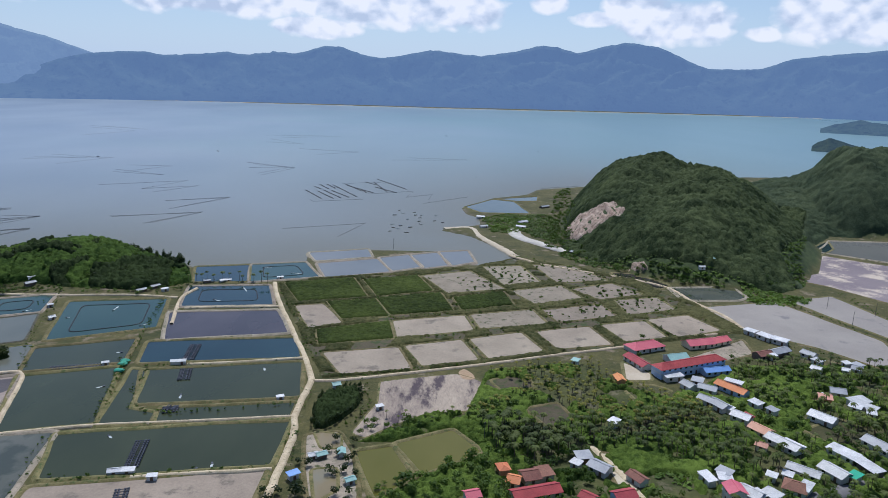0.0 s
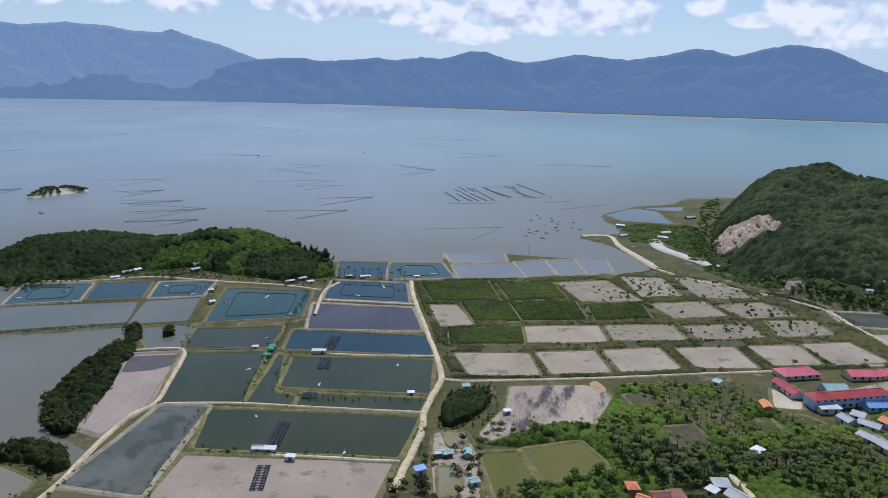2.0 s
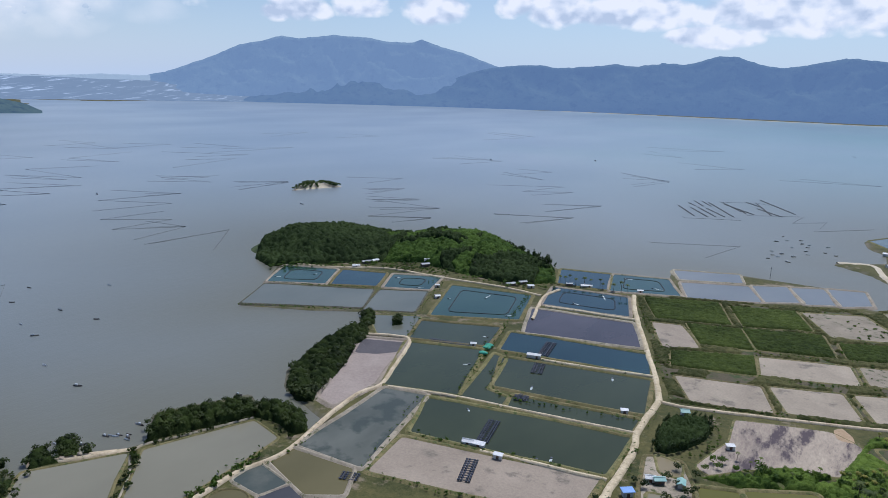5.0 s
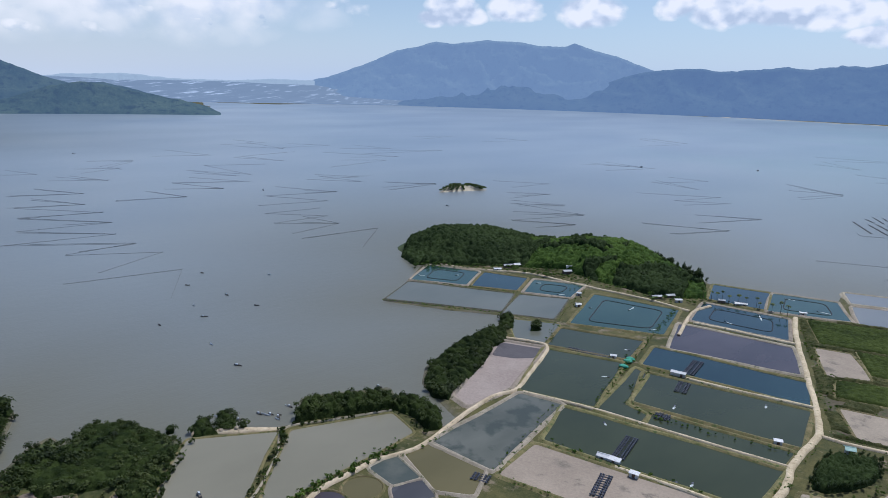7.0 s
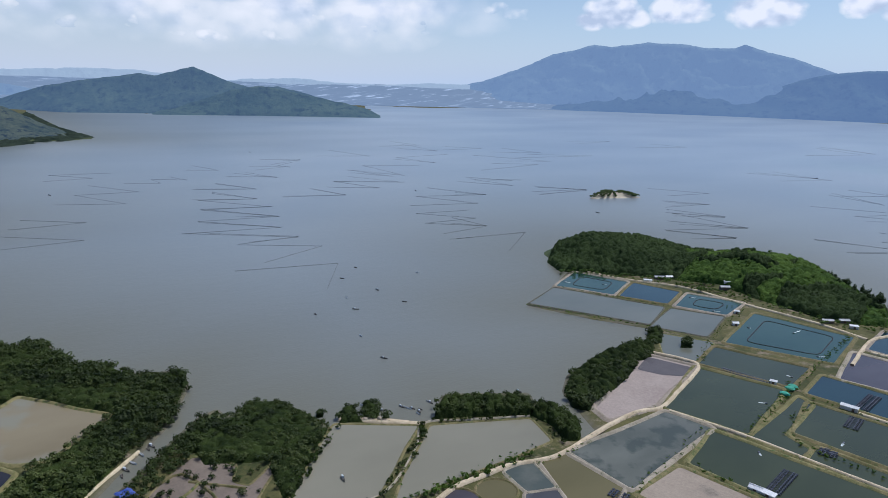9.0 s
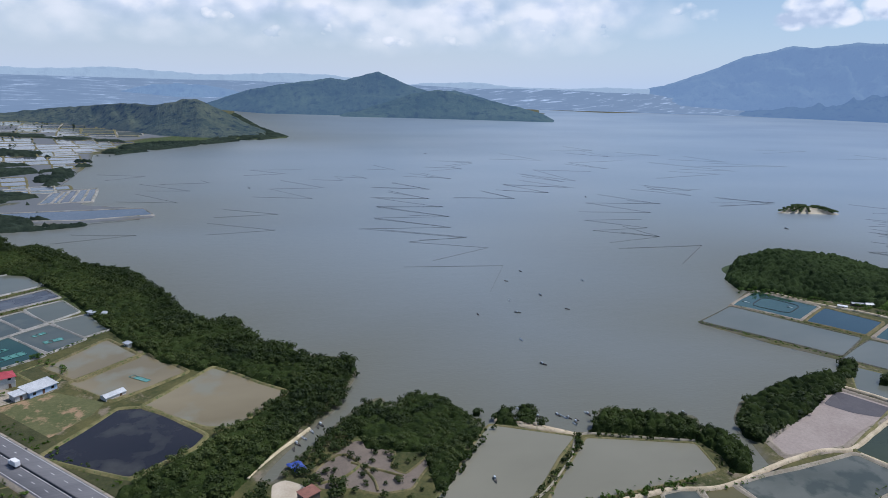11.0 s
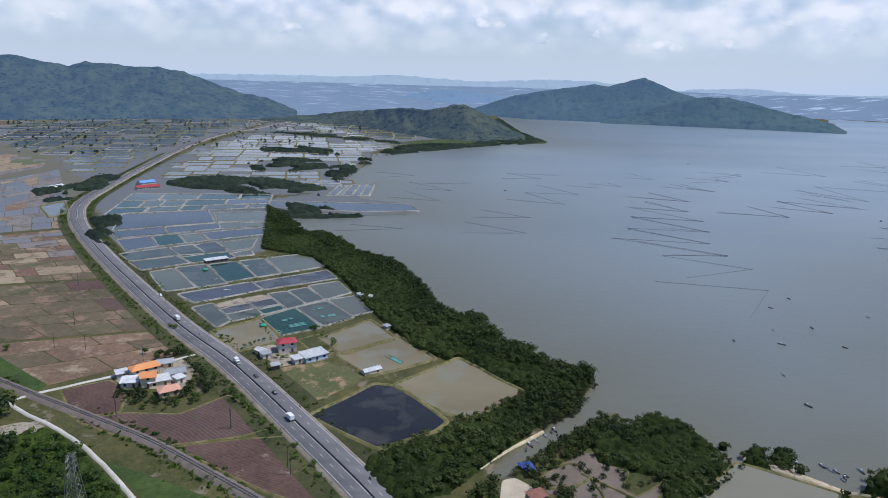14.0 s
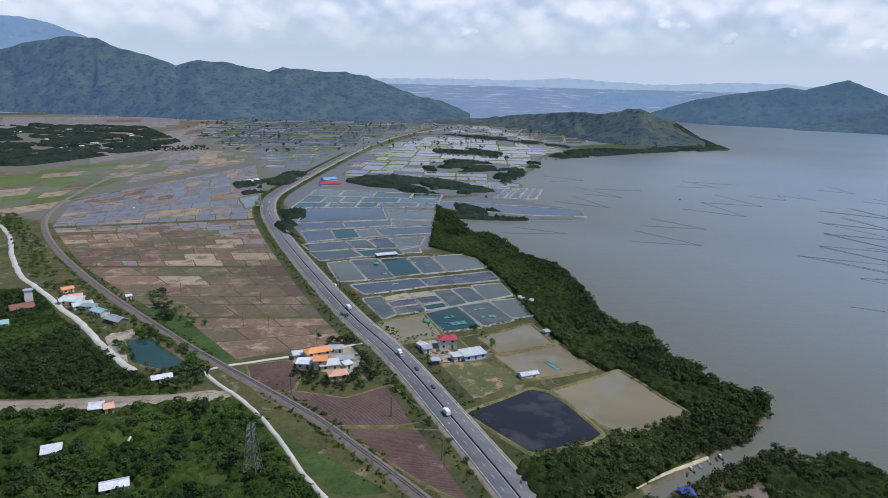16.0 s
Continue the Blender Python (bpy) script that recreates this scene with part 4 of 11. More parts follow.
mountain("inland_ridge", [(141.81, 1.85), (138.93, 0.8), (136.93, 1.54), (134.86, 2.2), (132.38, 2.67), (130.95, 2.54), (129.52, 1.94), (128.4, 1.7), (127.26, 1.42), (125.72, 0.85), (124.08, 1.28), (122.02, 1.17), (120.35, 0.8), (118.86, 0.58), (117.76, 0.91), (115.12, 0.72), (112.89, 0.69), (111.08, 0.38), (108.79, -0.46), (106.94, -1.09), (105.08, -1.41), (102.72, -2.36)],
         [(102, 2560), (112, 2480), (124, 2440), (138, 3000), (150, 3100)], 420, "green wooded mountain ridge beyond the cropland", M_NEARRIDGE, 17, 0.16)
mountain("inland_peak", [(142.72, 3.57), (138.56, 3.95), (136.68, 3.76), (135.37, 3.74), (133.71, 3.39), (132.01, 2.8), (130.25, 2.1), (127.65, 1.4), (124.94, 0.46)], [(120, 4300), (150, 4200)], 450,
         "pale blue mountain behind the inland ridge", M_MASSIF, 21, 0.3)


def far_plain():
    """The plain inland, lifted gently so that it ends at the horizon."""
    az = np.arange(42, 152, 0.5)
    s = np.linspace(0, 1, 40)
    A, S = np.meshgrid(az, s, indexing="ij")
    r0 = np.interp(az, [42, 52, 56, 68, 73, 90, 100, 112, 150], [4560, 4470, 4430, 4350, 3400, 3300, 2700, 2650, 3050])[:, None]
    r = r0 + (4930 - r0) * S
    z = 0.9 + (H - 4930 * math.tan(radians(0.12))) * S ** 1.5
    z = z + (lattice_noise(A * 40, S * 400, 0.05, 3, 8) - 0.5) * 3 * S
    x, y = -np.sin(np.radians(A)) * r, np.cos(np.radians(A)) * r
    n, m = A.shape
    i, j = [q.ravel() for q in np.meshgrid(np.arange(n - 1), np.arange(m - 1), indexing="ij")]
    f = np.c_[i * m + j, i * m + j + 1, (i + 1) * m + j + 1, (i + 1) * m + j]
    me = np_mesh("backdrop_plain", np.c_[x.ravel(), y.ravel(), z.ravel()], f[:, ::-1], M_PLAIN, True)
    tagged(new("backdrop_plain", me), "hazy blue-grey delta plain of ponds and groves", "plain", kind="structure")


# the haze over the plain is its own blue-grey emission
M_PLAIN = surface("hazy_delta_plain", (0.008, 0.014, 0.020), (0.026, 0.034, 0.042), 0.010, 0.9, 0.0, 0.03, 0.0, (0.26, 0.30, 0.34), 0.555, haze=(0.34, 0.46, 0.65), glow=0.70,
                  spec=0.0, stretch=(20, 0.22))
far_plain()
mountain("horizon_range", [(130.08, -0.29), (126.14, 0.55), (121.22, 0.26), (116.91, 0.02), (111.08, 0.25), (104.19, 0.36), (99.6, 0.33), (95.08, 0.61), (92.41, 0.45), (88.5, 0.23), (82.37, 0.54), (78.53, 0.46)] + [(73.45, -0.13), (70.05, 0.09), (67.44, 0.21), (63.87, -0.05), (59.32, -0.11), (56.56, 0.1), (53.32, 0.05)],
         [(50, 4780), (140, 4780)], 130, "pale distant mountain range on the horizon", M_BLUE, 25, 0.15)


# ---------------------------------------------------------------- ponds, pans and fields
def grown(poly, d):
    """The polygon moved outwards by d (inwards where negative)."""
    p = np.array(poly, dtype=float)
    area = 0.5 * np.sum(p[:, 0] * np.roll(p[:, 1], -1) - np.roll(p[:, 0], -1) * p[:, 1])
    if area < 0:
        p = p[::-1]
    e = np.roll(p, -1, axis=0) - p
    n = np.c_[e[:, 1], -e[:, 0]] / (np.linalg.norm(e, axis=1)[:, None] + 1e-9)
    n0 = np.roll(n, 1, axis=0)
    b = n + n0
    b /= np.maximum(np.sum(b * n, axis=1), 0.35)[:, None]
    return p + b * d


def rounded(poly, r=2.5, wob=0.35, rng=None):
    """Corners cut round and sides made slightly uneven."""
    p = grown(poly, 0)
    out = []
    for i in range(len(p)):
        a, b, c = p[i - 1], p[i], p[(i + 1) % len(p)]
        la, lc = np.linalg.norm(a - b), np.linalg.norm(c - b)
        ra, rc = min(r, la * 0.3), min(r, lc * 0.3)
        s, e = b + (a - b) / la * ra, b + (c - b) / lc * rc
        out += [s, 0.25 * s + 0.5 * b + 0.25 * e, e]
        k = max(1, int((lc - 2 * r) / 14))
        nx = p[(i + 1) % len(p)]
        far = nx + (b - nx) / lc * min(r, lc * 0.3)
        for j in range(1, k):
            u = j / k
            side = np.array([-(c - b)[1], (c - b)[0]]) / lc
            out.append(e + (far - e) * u + side * rng.uniform(-wob, wob))
    return np.array(out)


TAKEN = []          # outlines of the ponds and fields laid out so far


def sheet(poly, z):
    """A flat sheet inside the outline, as one face."""
    p = np.array(poly)
    return np.c_[p, np.full(len(p), z)], np.arange(len(p))[None, :]


def loop_strip(poly, offsets, heights, jitter=0.0, rng=None):
    """A closed strip round the outline with a cross-section of offsets outwards and heights."""
    rings = []
    for o, h in zip(offsets, heights):
        q = grown(poly, o)
        jz = np.array([rng.uniform(-jitter, jitter) if rng and 0 < h else 0 for _ in q])
        rings.append(np.c_[q, h + jz])
    n = len(rings[0])
    v = np.concatenate(rings)
    i = np.arange(n)
    f = np.concatenate([np.c_[k * n + i, (k + 1) * n + i, (k + 1) * n + (i + 1) % n, k * n + (i + 1) % n] for k in range(len(rings) - 1)])
    return v, f[:, ::-1]


WORDS = {"mudwater": "mud-laden pale brown pond beside the bay", "blue": "deep blue fish pond with earth banks", "teal": "teal fish pond with grassy earth banks", "green": "grey-green fish pond with grassy earth banks",
         "murky": "murky grey pond beside the bay", "olive": "olive-green pond with a weedy bank", "purple": "purple-brown muddy pond with bare banks",
         "silt": "brown silty pond with earth banks", "black": "drained pond of black mud with weedy banks", "shallow": "shallow weedy grey pond with low banks",
         "pale": "pale blue pond with low banks", "olive_brown": "brown-green pond with pale banks", "lilac": "pale mauve-grey shallow pond with low banks", "slatewater": "dark slate-grey pond with pale banks", "greyteal": "grey-teal fish pond with low earth banks"}
SOIL_WORDS = {"salt": "dry grey salt pan with low earth banks", "scrubby": "dry mud pan dotted with scrub", "tailings": "bare purple-grey drained pond bed",
              "ruin": "abandoned salt pan of cracked purple mud", "reed": "green reed marsh field with low banks", "brown": "ploughed reddish brown crop field", "brown2": "ploughed grey-brown crop field with furrows",
              "dry": "dry brown stubble crop field", "grass": "green grass meadow by the track", "mudpan": "bare brown mud pan dotted with bushes", "slate": "dark slate-grey wet mud", "sand": "bare pale sandy yard", "orange_sand": "freshly scraped orange sandy plot", "redgrass": "rough grass plot with dry reddish patches", "lush": "lush bright green grass meadow", "olive_soil": "harvested crop field of olive stubble", "red_soil": "harvested crop field of reddish earth", "mauve_soil": "harvested crop field, mauve-grey from distance haze put into its colour", "pale_crop": "green paddy field, paled in colour for distance haze", "tan_soil": "harvested crop field of pale tan earth", "wet_soil": "flooded grey paddy field reflecting the sky", "green_crop": "bright green paddy field of young rice", "yard": "worn grey earth and concrete house yard", "wetpan": "wet grey salt pan with low banks", "saltflat": "purple-grey salt flat with white crusts", "brown_dark": "dark brown boggy field"}


def pond(poly, kind, bank=1.6, height=0.55, dry=False, level=1.25, ring=False, group="fish ponds"):
    """A pond: the water sheet and the raised bank round it; ring: a dark feeding net floating inside."""
    rng = random.Random(int(abs(poly[0][0] * 13 + poly[0][1] * 7)))
    p = rounded(grown(poly, 0.7), 1.6, 0.6, rng)
    TAKEN.append(poly)
    own = tagged(new("fish_pond"), WORDS[kind] + (" and a floating net ring" if ring else ""), "pond", group)
    h = level + height + rng.uniform(-0.08, 0.08)
    v, f = loop_strip(p, (-0.5, bank * 0.35, bank, bank + 2.8), (level - 0.35, h, h + 0.05, -1.2), 0.08, rng)
    np_part("bank", v, f, {True: M_BANK_DRY, False: M_BANK, "grey": M_BANK_FAR, "dark": M_DIKE}[dry], own)
    v, f = sheet(p, level + rng.uniform(-0.02, 0.02))
    np_part("water", v, f, PONDS[kind], own)
    if ring:
        q = rounded(grown(poly, -8), 5.0, 0.2, rng)
        v, f = loop_strip(q, (-0.32, -0.22, 0.22, 0.32), (level, level + 0.22, level + 0.22, level), 0.0, rng)
        np_part("net_ring", v, f, M_RING, own, "dark floating net ring")
    return own


def field(poly, kind, bank=1.2, height=0.3, dry=False, level=1.10, name="field", group="fields"):
    rng = random.Random(int(abs(poly[0][0] * 17 + poly[0][1] * 5)))
    p = rounded(poly, 2.0, 0.5, rng)
    TAKEN.append(poly)
    own = tagged(new(name), SOIL_WORDS[kind], "field", group)
    level += rng.uniform(-0.02, 0.02)
    v, f = sheet(p, level)
    np_part("soil", v, f, SOILS[kind], own)
    if bank:
        h = level + height + rng.uniform(-0.05, 0.05)
        v, f = loop_strip(p, (-0.6, bank * 0.2, bank * 0.7, bank + 3.0), (level - 0.1, h, h, -0.5), 0.06, rng)
        np_part("bank", v, f, M_BANK_DRY if dry else M_BANK, own)
    return own


def cells(quad, nu, nv, kinds, gap=1.6, drop=0.0, seed=1, maker=pond, drift=0.0, **more):
    """A block of ponds or fields between four corners (ordered round), nu by nv with uneven shares; drift: neighbours take kinds near in the list."""
    rng = random.Random(seed)
    a, b, c, d = [np.array(q, dtype=float) for q in quad]

    def cuts(n):
        w = np.array([rng.uniform(0.6, 1.5) for _ in range(n)])
        return np.r_[0, np.cumsum(w / w.sum())]

    def at(u, v):
        return (a * (1 - u) + b * u) * (1 - v) + (d * (1 - u) + c * u) * v
    rows = cuts(nv)
    for j in range(nv):
        cols = cuts(max(1, nu + rng.choice((-1, 0, 0, 1))) if nu > 2 else nu)
        for i in range(len(cols) - 1):
            if rng.random() < drop:
                continue
            q = np.array([at(cols[i], rows[j]), at(cols[i + 1], rows[j]), at(cols[i + 1], rows[j + 1]), at(cols[i], rows[j + 1])])
            q = grown(q, -gap)
            hub = q.mean(axis=0)
            slow = float(np.clip((lattice_noise(hub[:1], hub[1:], drift, 2, 6)[0] - 0.25) * 2.0, 0, 0.999)) if drift else 0
            kind = kinds[int(min(0.999, max(0, 0.5 * slow + 0.5 * rng.random())) * len(kinds))] if drift else rng.choice(kinds)
            maker([tuple(k) for k in q], kind, **more)


# the ponds behind the wooded point
pond([(-229.6, 407), (-174.3, 417.7), (-160.5, 366.4), (-208.4, 343.4)], "teal", ring=True)
pond([(-168, 445.4), (-117.9, 452.5), (-105.4, 412.5), (-159.1, 404.8)], "blue", ring=True, dry=True)
pond([(-161.1, 391.7), (-100.1, 400.7), (-85.1, 363.4), (-147.1, 348.6)], "purple", dry=True)
pond([(-181.4, 495.6), (-145.9, 504.1), (-135.4, 462), (-169.6, 457.5)], "blue")
pond([(-142.6, 506.1), (-105.2, 516.7), (-87.7, 478), (-131.9, 460.9)], "teal", ring=True, dry=True)
pond([(-106.7, 547.7), (-61.8, 564.5), (-55.8, 539.7), (-96.6, 522.8)], "pale", dry=True)
pond([(-94.2, 514.3), (-51, 532.8), (-37.3, 496.7), (-81.4, 477.1)], "pale", dry=True)
pond([(-47.7, 536.9), (-26.3, 548.5), (-13.9, 512.1), (-34.9, 498.5)], "pale", dry=True)
pond([(-23, 548.9), (-3, 558.8), (7.7, 519.3), (-11.2, 509)], "pale", dry=True)
pond([(0.8, 561.2), (23.1, 567.6), (27.4, 531.8), (9.9, 517.8)], "pale", dry=True)
pond([(-153.8, 344), (-78.8, 355), (-71, 329), (-147.3, 316.9)], "blue")
pond([(-141.1, 307), (-68.9, 321.8), (-62.2, 284.8), (-129.5, 273.9)], "green")
pond([(-117, 268.7), (-62.8, 276.9), (-62.5, 262.3), (-115.3, 256.7)], "green")
pond([(-207.1, 331.6), (-164, 347.8), (-156.9, 317), (-197.4, 303.6)], "green")
pond([(-195.1, 297.2), (-156.1, 310), (-140.4, 255), (-173.5, 245.8)], "green")
pond([(-146.8, 308.2), (-140.8, 305.9), (-132.2, 267.3), (-119.7, 264.4), (-118.2, 257.5), (-137, 254), (-140, 272.1)], "green")
pond([(-148.6, 244.3), (-61.5, 260.9), (-61.5, 227.5), (-138.4, 215)], "green")
field([(-139.8, 209.4), (-61.2, 224.2), (-61.3, 198.7), (-98.9, 188.2), (-136.4, 180.9)], "salt", 1.6, 0.5, name="drained_pond")
pond([(-170.8, 241.8), (-151.7, 246), (-139.4, 182.4), (-168.5, 180.8)], "shallow", dry=True)
pond([(-168.3, 179), (-141.6, 179.5), (-134.2, 164.4), (-144.8, 157.8), (-170, 166.9)], "olive_brown", 0.8, dry=True)
field([(-221.1, 288.7), (-196.3, 298.5), (-178.1, 243), (-179.5, 214.6), (-191.1, 217.9)], "tailings", 2.0, 0.8, True, name="drained_pond")
pond([(-361.2, 377), (-322.7, 391.3), (-305.8, 357), (-341, 338.1)], "teal", dry=True, ring=True)
pond([(-317.6, 393.9), (-286.7, 404.3), (-273.2, 373.2), (-300.8, 359.5)], "blue")
pond([(-279.7, 406.2), (-247.6, 420.7), (-238.4, 387.5), (-266.4, 375.1)], "teal", dry=True, ring=True)
pond([(-338.5, 333), (-269.5, 365.5), (-252.5, 330.3), (-320.1, 294.2)], "murky", 0.4, 0.35, "dark", level=1.18)
pond([(-264.5, 368), (-237, 383.5), (-220.8, 342.1), (-248.7, 328.6)], "murky", 0.4, 0.35, "dark", level=1.18)
pond([(-237, 112.7), (-218.5, 140.8), (-183.4, 101.8), (-178.6, 88.6), (-192.6, 72.4), (-211.9, 89.9)], "mudwater", 0.7, 0.3, level=1.15)
pond([(-215.2, 146.3), (-198, 185.4), (-180.6, 180.6), (-179.2, 160), (-178.6, 128.9), (-176.6, 106.4), (-188.3, 116.9)], "mudwater", 0.7, 0.3, level=1.15)
pond([(-171.9, 150.6), (-172.1, 162.8), (-155, 158.9), (-157.9, 149.1)], "greyteal", 0.35, 0.5, True)
pond([(-156.8, 147.6), (-152.5, 158.4), (-142.6, 154.2), (-148.1, 141.3)], "slatewater", 0.35, 0.5, True)

# salt pans, marsh fields and ruined pans inland of the point
field([(-107.9, 454.8), (-92.6, 467.3), (-31.6, 487.8), (28.4, 512.9), (57.5, 542.2), (104.7, 520.3), (143.7, 485.9), (169.6, 432.2), (178.5, 385.8), (103.3, 357.1), (22.9, 327.5), (-53.6, 306.9), (-69.2, 345.6)], "brown_dark", 0.0, level=1.04, name="marsh_ground", group="salt pans and marsh fields")
PANS = [([(-60.5, 335.8), (-21.1, 346.3), (-12.2, 318.2), (-47.1, 309.3)], "salt"), ([(-18.1, 348.2), (13.5, 359.6), (22.2, 331.2), (-7.5, 321.3)], "salt"), ([(17.7, 360.8), (48.4, 373.7), (58.1, 345.1), (26.7, 333)], "salt"),
        ([(57.1, 375.3), (90.4, 386.3), (97.8, 357.6), (65.7, 348.8)], "salt"), ([(98, 389.8), (127.3, 399), (132.8, 371.4), (106.3, 362.5)], "salt"), ([(129.4, 401.3), (158, 412), (169.4, 385.2), (138.5, 371.8)], "salt"),
        ([(-27.2, 387.5), (16.3, 401.1), (21.5, 374.6), (-23, 360.6)], "salt"), ([(19.9, 402.5), (60.2, 415.5), (66.1, 389.4), (24.9, 377.7)], "scrubby"), ([(66.3, 414.8), (106.8, 429.6), (112.3, 406.3), (72.8, 392.9)], "scrubby"),
        ([(118.5, 439), (149.8, 447.9), (154.8, 422.9), (120.2, 409.1)], "scrubby"), ([(50.2, 455.1), (87.5, 470.7), (98.1, 442.3), (63.5, 427.3)], "scrubby"), ([(93, 462.8), (126.3, 479.9), (142.1, 455), (109, 439.5)], "scrubby"),
        ([(33.9, 518.5), (64.7, 523.2), (74.3, 478.1), (46.6, 468.5)], "scrubby"), ([(74.3, 527.7), (105.9, 527.3), (126, 487.2), (86.6, 477.8)], "scrubby"),
        ([(-108.3, 460.2), (-61.7, 477.5), (-46.6, 432.7), (-90, 419.5)], "reed"), ([(-90.8, 411.4), (-73.1, 416.2), (-56.2, 382.4), (-74.2, 371.5)], "salt"), ([(-72, 421), (-40.6, 428.4), (-29.5, 395.5), (-57.8, 388.3)], "reed"),
        ([(-69.5, 369), (-28.9, 387.4), (-24.1, 358.8), (-64.3, 346.7)], "reed"), ([(-41.2, 430.7), (1.4, 446.9), (10.1, 409.3), (-29, 397.7)], "reed"), ([(-54.7, 473.7), (-15.6, 487.8), (-3.3, 450.5), (-40.8, 434.5)], "reed"),
        ([(-12.7, 488.1), (23.6, 504.2), (47, 458.8), (6, 446)], "scrubby"), ([(9.8, 436.2), (45.2, 452), (49.4, 423.8), (15.1, 409.7)], "reed"), ([(-26.8, 301.8), (-11.4, 306.9), (10.1, 313), (20.5, 306.2), (31.9, 281.9), (9.3, 272.6), (-3.5, 271), (-17, 259.8), (-28.3, 248.4), (-34, 252.2), (-28.8, 270.7), (-25.7, 279.6)], "ruin"),
        
        ([(26.2, 306.4), (44.1, 314), (46.7, 297.4), (34.3, 287.8)], "brown_dark"), ([(39.8, 277.5), (55.2, 283.8), (60.7, 263.1), (47.5, 261.4)], "brown_dark"),
        ([(174.1, 429.1), (230.1, 444.4), (258.8, 372.8), (242.2, 319), (213, 361), (185.6, 382.5)], "wetpan"), ([(239.4, 447.7), (277.3, 461.1), (291.9, 382.4), (273.5, 355.8)], "wetpan"),
        ([(262.9, 509.1), (333.6, 588.5), (397.5, 534.9), (322.6, 426.8), (288.2, 487)], "saltflat"), ([(89.8, 298.6), (103.9, 305.7), (111.7, 299.9), (92.9, 285.8)], "grass"), ([(156.6, 263.9), (177.4, 275), (188.4, 260.6), (165.6, 246)], "grass"), ([(210.9, 340), (229.8, 326.5), (216.7, 305.8), (197.7, 311.1)], "grass"), ([(97.2, 332.9), (107.9, 319.2), (105.5, 311), (92.8, 310.2)], "sand"), ([(125.9, 334.7), (156.8, 356.5), (175.5, 370.7), (172.6, 349.3), (141.3, 331.9)], "yard"), ([(64.9, 241.4), (69.2, 240.7), (74.1, 218.6), (67.2, 211.4), (65.6, 225.5)], "sand"), ([(-52, 250), (-39.3, 253.3), (-31.6, 237), (-25.8, 207.7), (-30.8, 199.5), (-42.3, 205.4), (-47.4, 224.4)], "yard")]
for outline, kind in PANS:
    field(outline, kind, 1.2 if kind != "ruin" else 0.5, 0.3 if kind != "ruin" else 0.1, name="salt_pan" if kind in ("salt", "scrubby", "ruin", "wetpan", "saltflat") else "marsh_field", group="salt pans and marsh fields")
for outline, kind in (([(10.5, 315.1), (13.8, 319.7), (18.3, 312.4), (18.8, 306.4), (12.6, 306.5)], "orange_sand"), ([(22.7, 305.8), (33.9, 313.4), (36, 297.6), (29.4, 290.6)], "brown_dark")):
    field(outline, kind, 0, level=1.19, name="scraped_plot", group="salt pans and marsh fields")
pond([(377.8, 645), (472.9, 643.7), (406.5, 548), (342.1, 597.8)], "pale", dry=True)
pond([(167, 469.8), (212.1, 476.5), (212.6, 453.5), (203.7, 446.4), (167.7, 443.5)], "greyteal", dry=True)
pond([(134.1, 507.3), (149.9, 505.5), (166.8, 476.8), (158.2, 469), (140, 484.6)], "black")
pond([(-29.4, 237.1), (-17.1, 241.4), (-6.8, 222.4), (-19.7, 208.6)], "olive")
pond([(-14.6, 243.7), (7, 255.1), (17.4, 239.6), (-5.8, 223.2)], "olive")
pond([(28.7, 783.1), (64.3, 840.4), (88, 830), (99.1, 750.5), (45.4, 749.7)], "greyteal", 0.7)
pond([(70, 846), (123.7, 872), (118, 838), (94, 833)], "greyteal", 0.7)
pond([(309.6, 575.9), (372.9, 642), (361.2, 612.9), (298, 546.3)], "blue")
pond([(-47.7, 251.5), (-38.7, 249.7), (-37.4, 240.9), (-43.5, 240.6)], "silt", 0.6, 0.15)
pond([(-43.7, 223.8), (-36.7, 224.9), (-34.7, 212.4), (-39.7, 207.1)], "silt", 1.0, 0.2)

# the ponds between the highway and the mangroves
pond([(-265.3, -56.3), (-296.9, -33.5), (-295.1, -23.1), (-264, -0.9), (-256.9, -4.8), (-241.8, -25.8)], "black")
pond(grown([(-298, -20.2), (-327.4, 5.5), (-294.6, 32), (-271.5, 10), (-274, 2.7)], 2.2), "silt")
pond(grown([(-331.7, -53.1), (-355.5, -27.3), (-331.9, -10.7), (-312.2, -36.7)], 2.2), "silt")
pond(grown([(-354.7, -67.2), (-381.3, -46.9), (-358.3, -33), (-338.4, -53.5)], 2.2), "silt")
field([(-352.1, -82), (-361.6, -72), (-346.4, -59.6), (-330.1, -66.3)], "grass", 0.8, 0.2)
pond(grown([(-359.8, -128.6), (-378.2, -112.3), (-351.1, -94.8), (-337.2, -110.2)], 2.2), "silt")
# between the highway and the shore, row by row
pond([(-400.3, -157.5), (-408.3, -149.4), (-379.2, -128.8), (-369.1, -132.5)], "greyteal", 0.6, 0.5, "grey")
field([(-406.3, -146.8), (-421.8, -134.9), (-416, -130), (-399.7, -139.9)], "salt", 0.6, 0.4, "grey", 1.2, "salt_pan")
pond([(-399.7, -141.2), (-411, -126.7), (-403, -120.7), (-391.2, -134)], "slatewater", 0.6, 0.5, "grey")
pond([(-389.1, -133.3), (-400.8, -120.1), (-391.1, -113.8), (-379.8, -126.8)], "shallow", 0.6, 0.5, "grey")
field([(-421.3, -132.5), (-429.6, -121.6), (-423.9, -115.5), (-414.7, -127)], "salt", 0.6, 0.4, "grey", 1.2, "salt_pan")
pond([(-412.3, -126.7), (-422.7, -115.2), (-412.3, -108.1), (-403.2, -120)], "slatewater", 0.6, 0.5, "grey")
